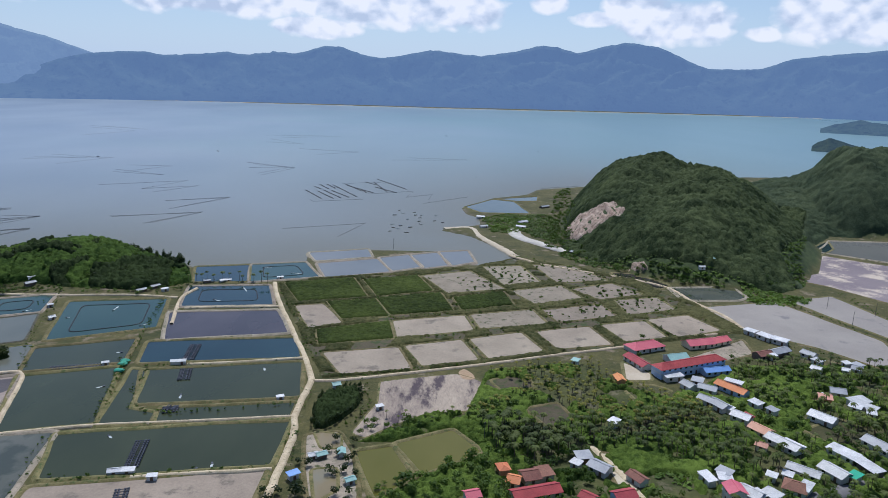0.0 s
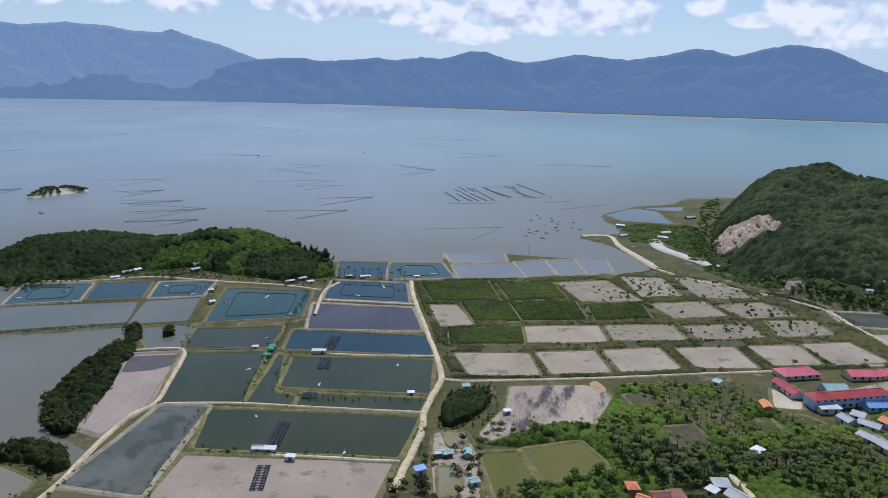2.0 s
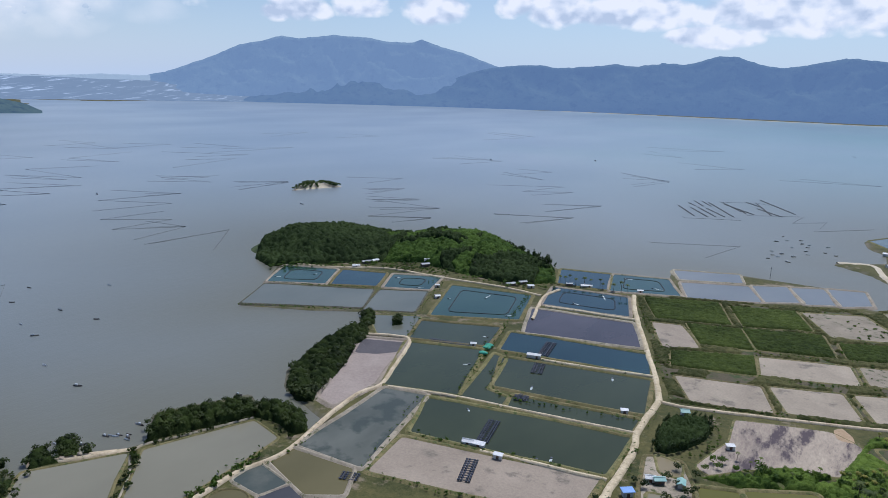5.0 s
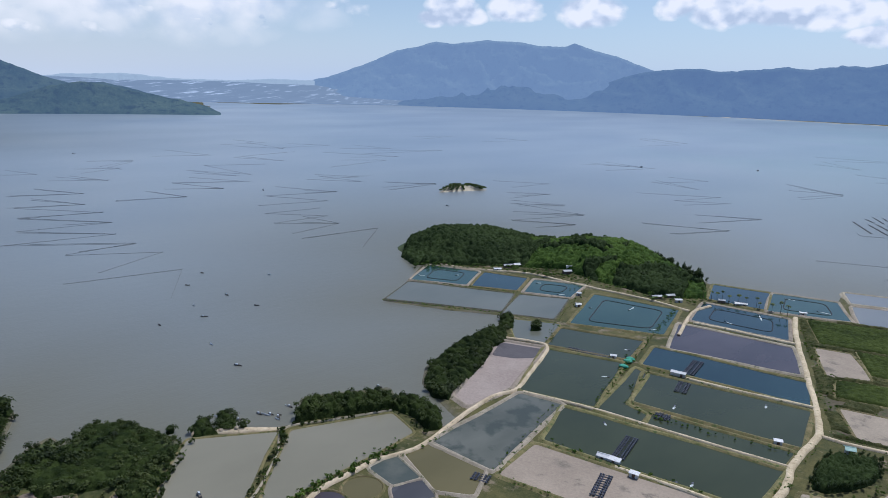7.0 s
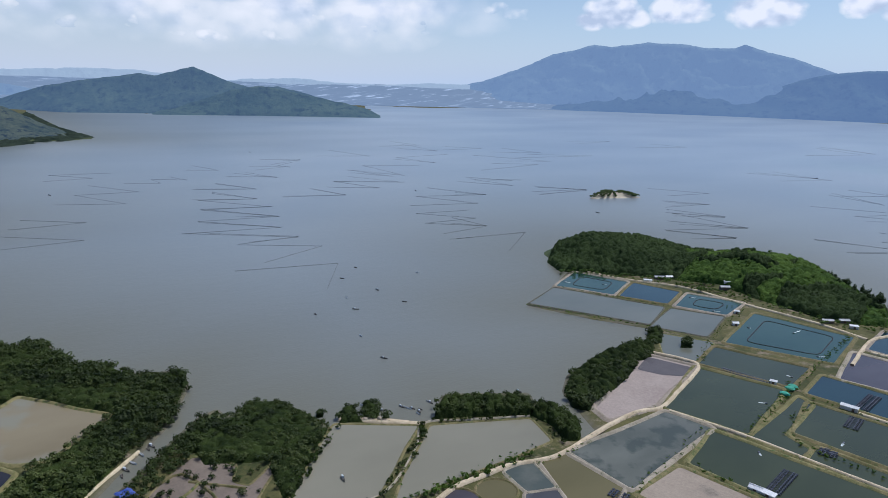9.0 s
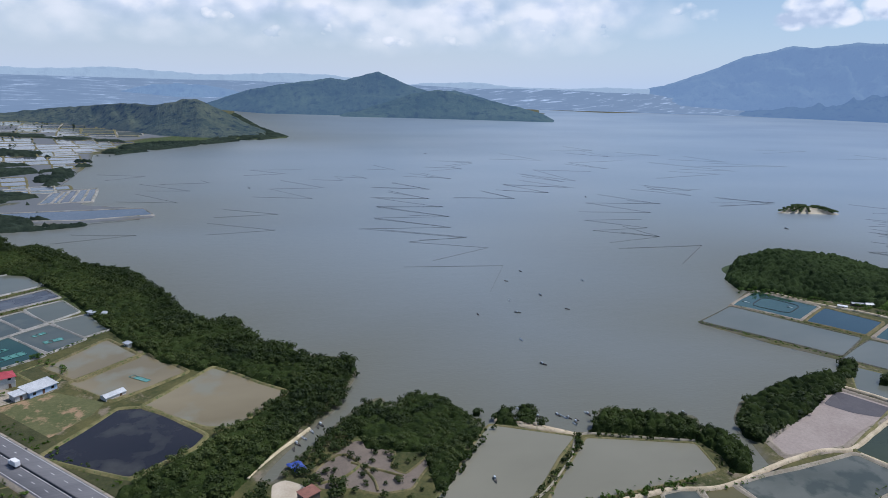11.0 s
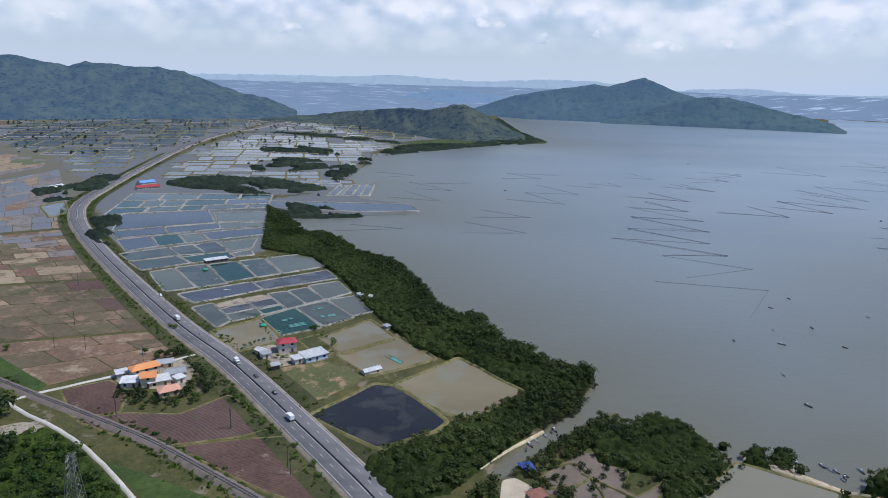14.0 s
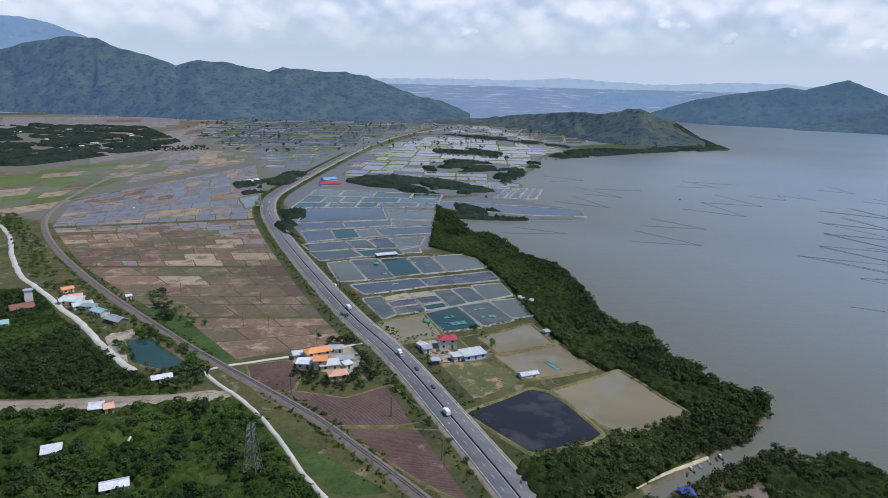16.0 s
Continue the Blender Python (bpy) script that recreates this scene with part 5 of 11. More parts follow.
pond([(-399.7, -116.3), (-409.4, -105.8), (-403.5, -101.6), (-393.1, -111.4)], "teal", 0.6, 0.5, "grey")
pond([(-432.2, -119.1), (-438.2, -109.8), (-412.8, -92.2), (-403.7, -100.9)], "greyteal", 0.6, 0.5, "grey")
pond([(-440.4, -107.5), (-448, -98), (-423.8, -82.1), (-415.8, -90.6)], "greyteal", 0.6, 0.5, "grey")
pond([(-453, -96.3), (-464.8, -79.4), (-440.7, -67.2), (-425.6, -80.6)], "murky", 0.6, 0.5, "grey")
pond([(-385.3, -110.6), (-404.2, -96.1), (-372, -74.5), (-359.1, -92.4)], "teal", 0.6, 0.5, "grey")
pond([(-405.8, -94.7), (-419.7, -79.4), (-391, -58.2), (-375.8, -72.2)], "greyteal", 0.6, 0.5, "grey")
pond([(-423, -77), (-433.9, -60.3), (-404.9, -46.3), (-395.3, -58.2)], "murky", 0.6, 0.5, "grey")
pond([(-426.3, -176.5), (-457.7, -138.7), (-442.1, -127.3), (-411, -160.5)], "lilac", 0.6, 0.5, "grey")
pond([(-457.1, -135.9), (-493.6, -92.6), (-474.4, -82.4), (-442.6, -125.7)], "slatewater", 0.6, 0.5, "grey")
pond([(-475.3, -216.6), (-486.7, -205.7), (-442.3, -173.5), (-432.4, -188.5)], "murky", 0.6, 0.5, "grey")
pond([(-489.4, -203.4), (-501.1, -186.8), (-454.7, -155.9), (-443.5, -170.1)], "greyteal", 0.6, 0.5, "grey")
pond([(-500.8, -182.4), (-512.2, -167), (-471.4, -140.7), (-458, -155.7)], "teal", 0.6, 0.5, "grey")
pond([(-513.7, -163.1), (-522.8, -149), (-482, -125.1), (-472.4, -137.9)], "greyteal", 0.6, 0.5, "grey")
pond([(-524.2, -145), (-542.5, -117.2), (-505.9, -96.8), (-484.8, -121.9)], "murky", 0.6, 0.5, "grey")
pond([(-502, -244.2), (-522.3, -217.5), (-503.9, -200.6), (-481.3, -225.6)], "greyteal", 0.6, 0.5, "grey")
pond([(-525.3, -215.2), (-539.9, -181.7), (-524.4, -172), (-505.2, -197.1)], "teal", 0.6, 0.5, "grey")
pond([(-535, -177.5), (-549.8, -167), (-535.1, -160), (-529.1, -170.6)], "murky", 0.6, 0.5, "grey")
pond([(-525.4, -262.4), (-549.4, -235.3), (-528.6, -218.1), (-505.8, -245.1)], "greyteal", 0.6, 0.5, "grey")
pond([(-550.3, -232.9), (-562.6, -219.5), (-533.9, -198), (-522.7, -210.6)], "greyteal", 0.6, 0.5, "grey")
pond([(-561.2, -216.7), (-575.9, -203.7), (-545.4, -184.6), (-534.4, -196.6)], "slatewater", 0.6, 0.5, "grey")
pond([(-572.1, -200.7), (-592.4, -173.5), (-558.3, -168.1), (-547, -180.5)], "murky", 0.6, 0.5, "grey")
pond([(-572.4, -287.3), (-588.2, -267.4), (-555, -245.9), (-536.4, -263.5)], "lilac", 0.6, 0.5, "grey")
pond([(-589.5, -263.9), (-601.5, -247.4), (-569, -228.6), (-555.6, -244.4)], "teal", 0.6, 0.5, "grey")
pond([(-597.3, -243.9), (-606.1, -228.2), (-580, -212.9), (-569.7, -226.6)], "murky", 0.6, 0.5, "grey")
pond([(-609.5, -226.6), (-639.1, -179.8), (-611.3, -171.9), (-583.7, -209.8)], "lilac", 0.6, 0.5, "grey")
pond([(-603.8, -308.3), (-629.9, -272.6), (-600.6, -257), (-581.5, -291.8)], "lilac", 0.6, 0.5, "grey")
pond([(-628.3, -268.8), (-653.7, -228.2), (-629.7, -219.2), (-603.6, -256.5)], "lilac", 0.6, 0.5, "grey")
pond([(-654.3, -226.6), (-665, -183.5), (-645.2, -179.2), (-630.5, -217.1)], "murky", 0.6, 0.5, "grey")
pond([(-689.9, -337.8), (-720.7, -262.5), (-657.8, -234), (-611.9, -310.6)], "lilac", 0.6, 0.5, "grey")
pond([(-707, -249.5), (-719.6, -200.1), (-673.6, -185.9), (-662.4, -230.6)], "murky", 0.6, 0.5, "grey")
pond([(-786.5, -212.6), (-792.1, -49.3), (-752.6, -37.8), (-737.3, -102.3), (-750.4, -199.4)], "lilac", 0.8, 0.5, "grey")
cells([(-920, -153), (-945, -109), (-849.6, -104.7), (-837.7, -155.1)], 4, 1, ["slatewater", "lilac", "purple"], seed=10, gap=1.2, dry="grey")

# cropland patchwork between highway and railway
cells([(-639.5, -604.5), (-1011, -587), (-620.5, -352.5), (-510.3, -511.3)], 12, 14, ["tan_soil", "mauve_soil", "wet_soil", "wet_soil", "mauve_soil", "red_soil", "olive_soil"], seed=31, drift=0.009, gap=0.3, maker=field, bank=0, name="crop_field")
cells([(-504.7, -504.6), (-612.7, -348.1), (-459.3, -241.2), (-407, -386)], 8, 10, ["wet_soil", "mauve_soil", "tan_soil", "red_soil", "olive_soil", "olive_soil", "red_soil", "green_crop"], seed=32, drift=0.009, gap=0.3, maker=field, bank=0, name="crop_field")
cells([(-404, -380.3), (-455.3, -237.8), (-363.7, -158.2), (-330.1, -257.5)], 5, 5, ["red_soil", "olive_soil", "olive_soil", "olive_soil", "red_soil", "brown2", "tan_soil"], seed=33, drift=0.02, gap=0.35, maker=field, bank=0, name="crop_field")
cells([(-328, -254.4), (-361.1, -156.3), (-332.9, -132.1), (-281.7, -187.3)], 3, 3, ["red_soil", "red_soil", "olive_soil", "olive_soil"], seed=34, drift=0.02, gap=0.35, maker=field, bank=0, name="crop_field")
cells([(-774, -916), (-1012, -752), (-585.6, -583.9), (-496.7, -596.6)], 4, 9, ["pale_crop", "olive_soil", "pale_crop", "green_crop", "tan_soil"], seed=35, gap=0.3, maker=field, bank=0, name="crop_field")
cells([(-1185, -878), (-1180, -699), (-1030, -622), (-758, -634)], 5, 6, ["tan_soil", "mauve_soil", "pale_crop", "tan_soil", "mauve_soil"], seed=36, gap=0.3, maker=field, bank=0, name="crop_field")
cells([(-1282, -1167), (-1986, -1295), (-1201, -850), (-912, -824)], 5, 5, ["mauve_soil", "olive_soil", "mauve_soil"], seed=37, gap=0.5, maker=field, bank=0, name="crop_field")
cells([(-1705, -1988), (-2277, -1435), (-1829, -1174), (-1272, -1490)], 7, 4, ["mauve_soil", "mauve_soil", "mauve_soil", "olive_soil"], seed=38, gap=0.6, maker=field, bank=0, name="crop_field")
field([(-282.3, -174), (-294.5, -157.6), (-284.3, -145.6), (-263.4, -138), (-257.9, -155.1)], "brown", 0.6, 0.2, name="crop_field")
field([(-255.1, -152.1), (-263.1, -135), (-262.9, -112.6), (-282.6, -98), (-266.3, -81.7), (-257.4, -66.3), (-246, -82.7), (-238.3, -107.3), (-245, -131.4)], "brown2", 0.6, 0.2, name="crop_field")
field([(-236.8, -104.1), (-243.7, -81.9), (-247.4, -62.4), (-211.2, -33.2), (-199.3, -38.7), (-209.8, -61.8)], "brown", 0.6, 0.2, name="crop_field")
field([(-225.9, -126.5), (-216.7, -104.8), (-200.2, -69.2), (-192, -84.8), (-201.8, -100.1)], "lush", 0.0, name="meadow")
field([(-343.7, -283.1), (-344.7, -263.5), (-319.5, -228.4), (-289.1, -183.5), (-282.4, -185.2), (-307.4, -236.2)], "lush", 0.0, name="meadow")
field([(-201.7, -263.1), (-217, -211.4), (-228.5, -195.5), (-246.3, -157.4), (-224.5, -130.8), (-197.7, -101.4), (-183.3, -86.1), (-163.3, -79.8), (-132.8, -181.9)], "lush", 0.0, level=1.05, name="meadow")
field([(-297, -267.5), (-307.6, -258.4), (-298, -247.9), (-285.7, -253.3)], "sand", 0.0, name="sandy_yard")
field([(-307, -86), (-314.4, -81.9), (-324.3, -62.5), (-307.1, -39.8), (-296.2, -43.7), (-280.1, -57.2), (-278.2, -61.6)], "redgrass", 0.0, name="bare_plot")
field([(-332.1, -108.7), (-342.1, -103.3), (-344.7, -93.3), (-330.7, -79.9), (-329.9, -62.6), (-325, -62.6), (-315.8, -82.2), (-310.9, -88)], "yard", 0.0, name="house_yard")
field([(-297.7, -157.9), (-306.9, -155), (-320.2, -144.5), (-322.8, -131.4), (-311.4, -123.9), (-294.5, -119.8), (-285.8, -121.3), (-286.6, -135.5), (-289.6, -150.6)], "yard", 0.0, name="house_yard")
field([(-311.1, -117), (-313.4, -113.4), (-296.2, -98.1), (-290.7, -101.7)], "grass", 0.0, name="meadow")
field([(-221.1, 21.1), (-223, 26), (-217.4, 31.8), (-210.9, 34.2), (-199.3, 28.4), (-203.1, 18.8)], "sand", 0.0, name="sandy_yard")
pond([(-717.9, -439), (-743.9, -431.4), (-686, -394.7), (-661.4, -398.1)], "pale")
pond([(-291.1, -251.1), (-298.3, -242.1), (-271.8, -200.5), (-263.6, -201.6), (-267.7, -228.3)], "teal", 0.8, 0.4)
field([(-292.8, -266.6), (-308.1, -260.3), (-301.1, -250.7), (-290.3, -252.4), (-266.8, -229.8), (-268.5, -240.7)], "yard", 0, name="paved_yard")
field([(-335.7, -278.1), (-347, -272.5), (-332.3, -244.6), (-286.9, -182.2), (-280.2, -184.1), (-283.1, -193.9), (-311.2, -234.7)], "lush", 0, level=1.2, name="meadow")
field([(-242.7, -187.8), (-252.6, -172.4), (-248.5, -159.6), (-240.2, -165.8), (-235, -182.2)], "yard", 0, level=1.3, name="dirt_yard")


# ---------------------------------------------------------------- highway, railway, lanes
ROAD = smooth_line([(-177.9, -5.1), (-209.9, -26), (-254.4, -59.1), (-315.8, -106.5), (-374.5, -159), (-492.7, -252.9), (-586.5, -322.5), (-658.3, -369.5), (-739.8, -408.4), (-857, -438), (-1088, -487), (-1398, -546), (-1743, -584)] + [(-1983, -567), (-2392, -559), (-2774, -602), (-3120, -694)], 8.0)


def road():
    own = tagged(new("highway_road"), "grey asphalt four-lane highway with a low dark median barrier", "road", kind="structure")
    v, f = ribbon(ROAD, (-8.9, -7.8, 7.8, 8.9), (0.6, 2.0, 2.0, 0.6))
    np_part("shoulder", v, f, M_BANK_DRY, own)
    v, f = ribbon(ROAD, (-7.05, -6.95, 0, 6.95, 7.05), (1.9, 2.06, 2.14, 2.06, 1.9))
    np_part("asphalt", v, f, M_ASPHALT, own)
    v, f = ribbon(ROAD, (-0.3, -0.16, 0.16, 0.3), (2.1, 2.8, 2.8, 2.1))
    np_part("median_barrier", v, f, M_BARRIER, own, "low dark concrete median barrier")
    for o in (-6.3, -0.58, 0.58, 6.3):
        v, f = ribbon(ROAD, (o - 0.07, o + 0.07), (2.16, 2.16))
        np_part("edge_line", v, f, M_MARK, own)
    fine = smooth_line([tuple(p) for p in ROAD[::6]], 4.0)
    n = sides_of(fine)
    dash = None
    for o in (-3.4, 3.4):
        for i in range(0, min(len(fine) - 1, 290), 2):
            a, b = fine[i] + n[i] * o, fine[i + 1] + n[i + 1] * o
            v, f = ribbon(np.array([a, a + (b - a) * 0.55]), (-0.08, 0.08), (2.155, 2.155))
            np_part("lane_dash", v, f, M_MARK, own)


road()


def mosaic(region, turn, size, kinds, seed, gap=1.6, avoid=(), drop=0.06, level=1.25):
    """Fill a region with ponds by splitting it again and again along two slightly uneven directions."""
    rng = random.Random(seed)
    ca, sa = math.cos(radians(turn)), math.sin(radians(turn))
    loc = np.array([(x * ca + y * sa, -x * sa + y * ca) for x, y in region])
    todo, leaves = [(*loc.min(axis=0), *loc.max(axis=0))], []
    while todo:
        x0, y0, x1, y1 = todo.pop()
        w, h = x1 - x0, y1 - y0
        mid = ((x0 + x1) / 2 * ca - (y0 + y1) / 2 * sa, (x0 + x1) / 2 * sa + (y0 + y1) / 2 * ca)
        want = size * (0.6 + math.hypot(*mid) / 1800) * rng.uniform(0.8, 1.3)
        cx, cy = np.array([x0, x1, x1, x0]), np.array([y0, y0, y1, y1])
        whole = inside(cx * ca - cy * sa, cx * sa + cy * ca, region).all()
        if not whole and max(w, h) > want * 0.75:
            want *= 0.55
        if w < want * 1.25 and h < want:
            leaves.append((x0, y0, x1, y1))
        elif w / 1.25 > h:
            k = x0 + w * rng.uniform(0.38, 0.62)
            todo += [(x0, y0, k, y1), (k, y0, x1, y1)]
        else:
            k = y0 + h * rng.uniform(0.38, 0.62)
            todo += [(x0, y0, x1, k), (x0, k, x1, y1)]
    sheets, rims = {}, {True: [], False: []}
    for x0, y0, x1, y1 in leaves:
        q = [(x * ca - y * sa, x * sa + y * ca) for x, y in ((x0, y0), (x1, y0), (x1, y1), (x0, y1))]
        c = np.mean(q, axis=0)
        px, py = np.array([k[0] for k in q] + [c[0]]), np.array([k[1] for k in q] + [c[1]])
        mx, my = c[0] + (px - c[0]) * 0.7, c[1] + (py - c[1]) * 0.7
        if inside(mx, my, region).sum() < 4 or rng.random() < drop:
            continue
        if np.hypot(ROAD[:, None, 0] - px, ROAD[:, None, 1] - py).min() < 17:
            continue
        if any(inside(mx, my, p).sum() > 1 for p in avoid):
            continue
        q = grown([tuple(np.array(k) + (rng.uniform(-1.5, 1.5), rng.uniform(-1.5, 1.5))) for k in q], -gap)
        kind = rng.choice(kinds)
        sheets.setdefault(kind, []).append(np.c_[q, np.full(4, level + rng.uniform(-0.03, 0.03))])
        h = level + 0.5 + rng.uniform(-0.1, 0.1)
        rims[rng.random() < 0.25].append(loop_strip(q, (-0.4, 0.8, 1.2 + gap * 0.3, gap + 3.5), (level - 0.3, h, h, -0.5)))
    own = tagged(new("pond_mosaic"), "patchwork of far fish ponds between narrow banks", "ponds", kind="stuff")
    for kind, quads in sheets.items():
        np_part("water", np.concatenate(quads), np.arange(4 * len(quads)).reshape(-1, 4), PONDS[kind], own)
    for dry, parts in rims.items():
        if parts:
            base = np.cumsum([0] + [len(v) for v, _ in parts[:-1]])
            np_part("bank", np.concatenate([v for v, _ in parts]), np.concatenate([f + k for (_, f), k in zip(parts, base)]), M_BANK_FAR if dry else M_BANK, own)


FAR_GROVES = [[(-1148, -346), (-1246, -311), (-1206, -228), (-1113, -200), (-1053, -262), (-1061, -312)], [(-973, -339), (-970, -259), (-923, -197), (-885.6, -158.2), (-834.3, -163.1), (-858.9, -244.1), (-863, -333), (-898, -389), (-944, -373)], [(-1129, -203), (-1166, -161), (-1020, -148), (-967, -165), (-1020, -192)], [(-1250, -178), (-1265, -149), (-1194, -140), (-1174, -162)],
              [(-1398, -148), (-1514, -125), (-1610, -56), (-1628, 31), (-1536, 18), (-1432, -83), (-1337, -131)], [(-1481, -345), (-1399, -241), (-1316, -216), (-1332, -275)], [(-1847, -495), (-1738, -316), (-1605, -120), (-1660, -138), (-1813, -330)], [(-777.6, -192.8), (-738.1, -118.2), (-723, -103.3), (-713.8, -126.4), (-723.4, -172.6)], [(-855, -290), (-876, -241), (-833.3, -221.7), (-829.2, -265.8)],
              [(-814, -510), (-869, -480), (-981, -512), (-945, -461), (-847, -434), (-767.3, -432.9), (-737.3, -446.9)], [(-585.3, -325.5), (-629.4, -330.2), (-595.1, -300.4), (-548.5, -282.7), (-555.4, -297.6)], [(-653.1, -355.8), (-679.5, -335.5), (-635.8, -314.2), (-619.3, -331.3)], [(-1406, -401), (-1423, -294), (-1348, -290), (-1354, -374)]]
taken = list(TAKEN)
cells([(-813.6, -384.9), (-833.3, -221.7), (-748, -205.4), (-679.9, -352.9)], 5, 3, ["greyteal", "greyteal", "lilac", "teal"], seed=9, gap=1.2, dry="grey")
mosaic([(-966, -447), (-1436, -534), (-1789, -511), (-1791, -296), (-1612, -107), (-1389, -165), (-1267, -144), (-1152, -154), (-962, -136), (-885.6, -158.2), (-981, -262), (-955, -378)], 12, 44, ["lilac", "lilac", "purple", "slatewater", "lilac", "shallow"], 42, 1.6, taken + FAR_GROVES[:4])
mosaic([(-1948, -1394), (-2343, -1239), (-2564, -734), (-2175, -603), (-1777, -604), (-1440, -582), (-1055, -498), (-899, -456), (-970, -536), (-1218, -721), (-1433, -1013)], 18, 48, ["lilac", "slatewater", "purple", "lilac"], 43, 2.0, taken, 0.12)
mosaic([(-2198, -571), (-2395, -398), (-2301, -49), (-1949, 35), (-1693, -140), (-1894, -345), (-1942, -504)], 6, 60, ["lilac", "murky", "lilac"], 44, 3.0, taken)
mosaic([(-1809, -1969), (-2238, -1599), (-1861, -1312), (-1668, -1231), (-1638, -1785)], 40, 70, ["murky", "pale", "purple"], 45, 4.0, taken, 0.4)


def strip(name, pts, width, material, label, category, z=1.35, crown=0.08, step=5.0, skirt=0.45):
    """A lane or track with sloping shoulders."""
    line = smooth_line(pts, min(step, 3.0))
    wander = lattice_noise(line[:, 0], line[:, 1], 0.16, 3, 9) - 0.5
    line = line + sides_of(line) * (wander * min(width, 3.0) * 0.5)[:, None]
    w = width / 2
    v, f = ribbon(line, (-w - skirt, -w, 0, w, w + skirt), (z - 1.0, z, z + crown, z, z - 1.0))
    return tagged(new(name, np_mesh(name, v, f, material)), label, category, kind="structure")


def railway():
    line = smooth_line([(-188.3, -43.8), (-200.2, -57.9), (-221.8, -88.3), (-240.7, -116.1), (-259.4, -150.3), (-280.7, -190.5), (-305.9, -235.1), (-363.1, -329.1), (-429.6, -424.7), (-494.5, -503.5), (-559.4, -562.9), (-661, -626), (-809, -695), (-1052, -792), (-1216, -822)], 5.0)
    own = tagged(new("railway"), "single railway track on a low gravel embankment", "railway", kind="structure")
    v, f = ribbon(line, (-3.9, -1.7, 1.7, 3.9), (0.4, 2.0, 2.0, 0.4))
    np_part("embankment", v, f, M_BALLAST, own)
    for o in (-0.55, 0.55):
        v, f = ribbon(line, (o - 0.06, o - 0.05, o + 0.05, o + 0.06), (2.1, 2.3, 2.3, 2.1))
        np_part("rail", v, f, M_STEEL, own)
    n = sides_of(line)
    bm = bmesh.new()
    for i in range(len(line) - 1):
        for u in (0.0, 0.25, 0.5, 0.75):
            p = line[i] * (1 - u) + line[i + 1] * u
            if np.hypot(*p) < 420:
                box(bm, p[0], p[1], 1.98, 0.26, 1.9, 0.14, math.degrees(math.atan2(n[i][1], n[i][0])) - 90)
    tagged(part("sleepers", bm, M_BARRIER, own), kind="stuff")


railway()
strip("lane_1", [(-327.3, -129.9), (-308.7, -148), (-296.4, -161.2), (-285.3, -174.1), (-272.7, -187.8), (-266.9, -186.5), (-259.1, -175), (-249.4, -158.8), (-235.8, -139.8), (-218.2, -119.9), (-200.6, -101.7), (-190.6, -89.4), (-178.8, -75.2)], 1.6, M_CONCRETE, "narrow pale concrete lane past the crops", "lane")
strip("lane_2", [(-533.7, -610.7), (-470.7, -519.6), (-410.1, -451.8), (-369.6, -400.5), (-355.2, -375.4), (-335.4, -342.5), (-322.3, -322.4), (-308.3, -297.3), (-287.9, -267.8), (-272.5, -244), (-259.2, -220.9)], 3.4, M_CONCRETE, "pale concrete village lane", "lane")
strip("track_1b", [(-206.5, -256.5), (-215.8, -230.6), (-225.4, -207.3), (-236.8, -187.5)], 4.5, M_BANK_DRY, "wide bare dirt track with a ditch", "track", 1.25)
strip("track_1", [(-210.6, -261.1), (-219.6, -234.4), (-230.3, -211.5), (-242.4, -182.8), (-252.9, -163.1)], 5.0, M_BANK_DRY, "wide bare dirt track with a ditch", "track", 1.25)
strip("track_2", [(-56.5, 204.8), (-56.8, 222.1), (-56.8, 248.8), (-59.9, 268), (-59.6, 299.5), (-63.5, 315.8), (-74.3, 345.2), (-87.5, 380.1), (-105.4, 427.8), (-114.9, 459.6)], 2.3, M_TRACK, "pale dirt track along the pond banks", "track", 1.95)
strip("track_3", [(-171.1, 244.2), (-139.7, 252.6), (-109.3, 257), (-80.3, 261.4), (-60.8, 264.4)], 1.0, M_TRACK, "narrow pale dirt path on a pond bank", "track", 1.95)
strip("track_4", [(-123.7, 315.6), (-99.8, 319.9), (-67.8, 327.7)], 1.0, M_TRACK, "narrow pale dirt path on a pond bank", "track", 1.95)
strip("track_5", [(-166.7, 109.2), (-173.3, 127.9), (-174.1, 140.9), (-174.2, 155.8), (-170.6, 166.8)] + [(-170.1, 179.6), (-175.3, 205.1), (-177.9, 231), (-174.7, 242.6), (-181, 261.9), (-194.7, 298.3), (-206.7, 300.1), (-223.4, 292.3)], 1.4, M_TRACK, "pale dirt track on the sea dike", "track", 2.05)
strip("track_6", [(-59.8, 300.7), (-46, 302.1), (-19.6, 310.2), (22.8, 324.6), (62.7, 339.9), (99.1, 352.7), (132, 367.7), (173.4, 381.6)], 1.4, M_TRACK, "pale dirt track beside the salt pans", "track", 1.75)
strip("track_7", [(183.8, 382.4), (181.6, 410.5), (171.8, 438.4), (164.8, 470.5), (145.8, 490.5), (115.6, 508.1), (83.5, 528.6), (58.8, 555.5)], 2.2, M_TRACK, "pale dirt track between pans and hill", "track", 1.75)
strip("track_9", [(-156.5, 400.6), (-145, 402.6), (-131.7, 404.8), (-117.9, 405.9), (-100.1, 408.4)], 1.4, M_TRACK, "narrow pale dirt path on a pond bank", "track", 1.95)
strip("track_8", [(-153.2, 372.3), (-159.7, 395.5), (-165.5, 422), (-163, 441.8)], 1.6, M_TRACK, "narrow pale dirt path on a pond bank", "track", 1.95)
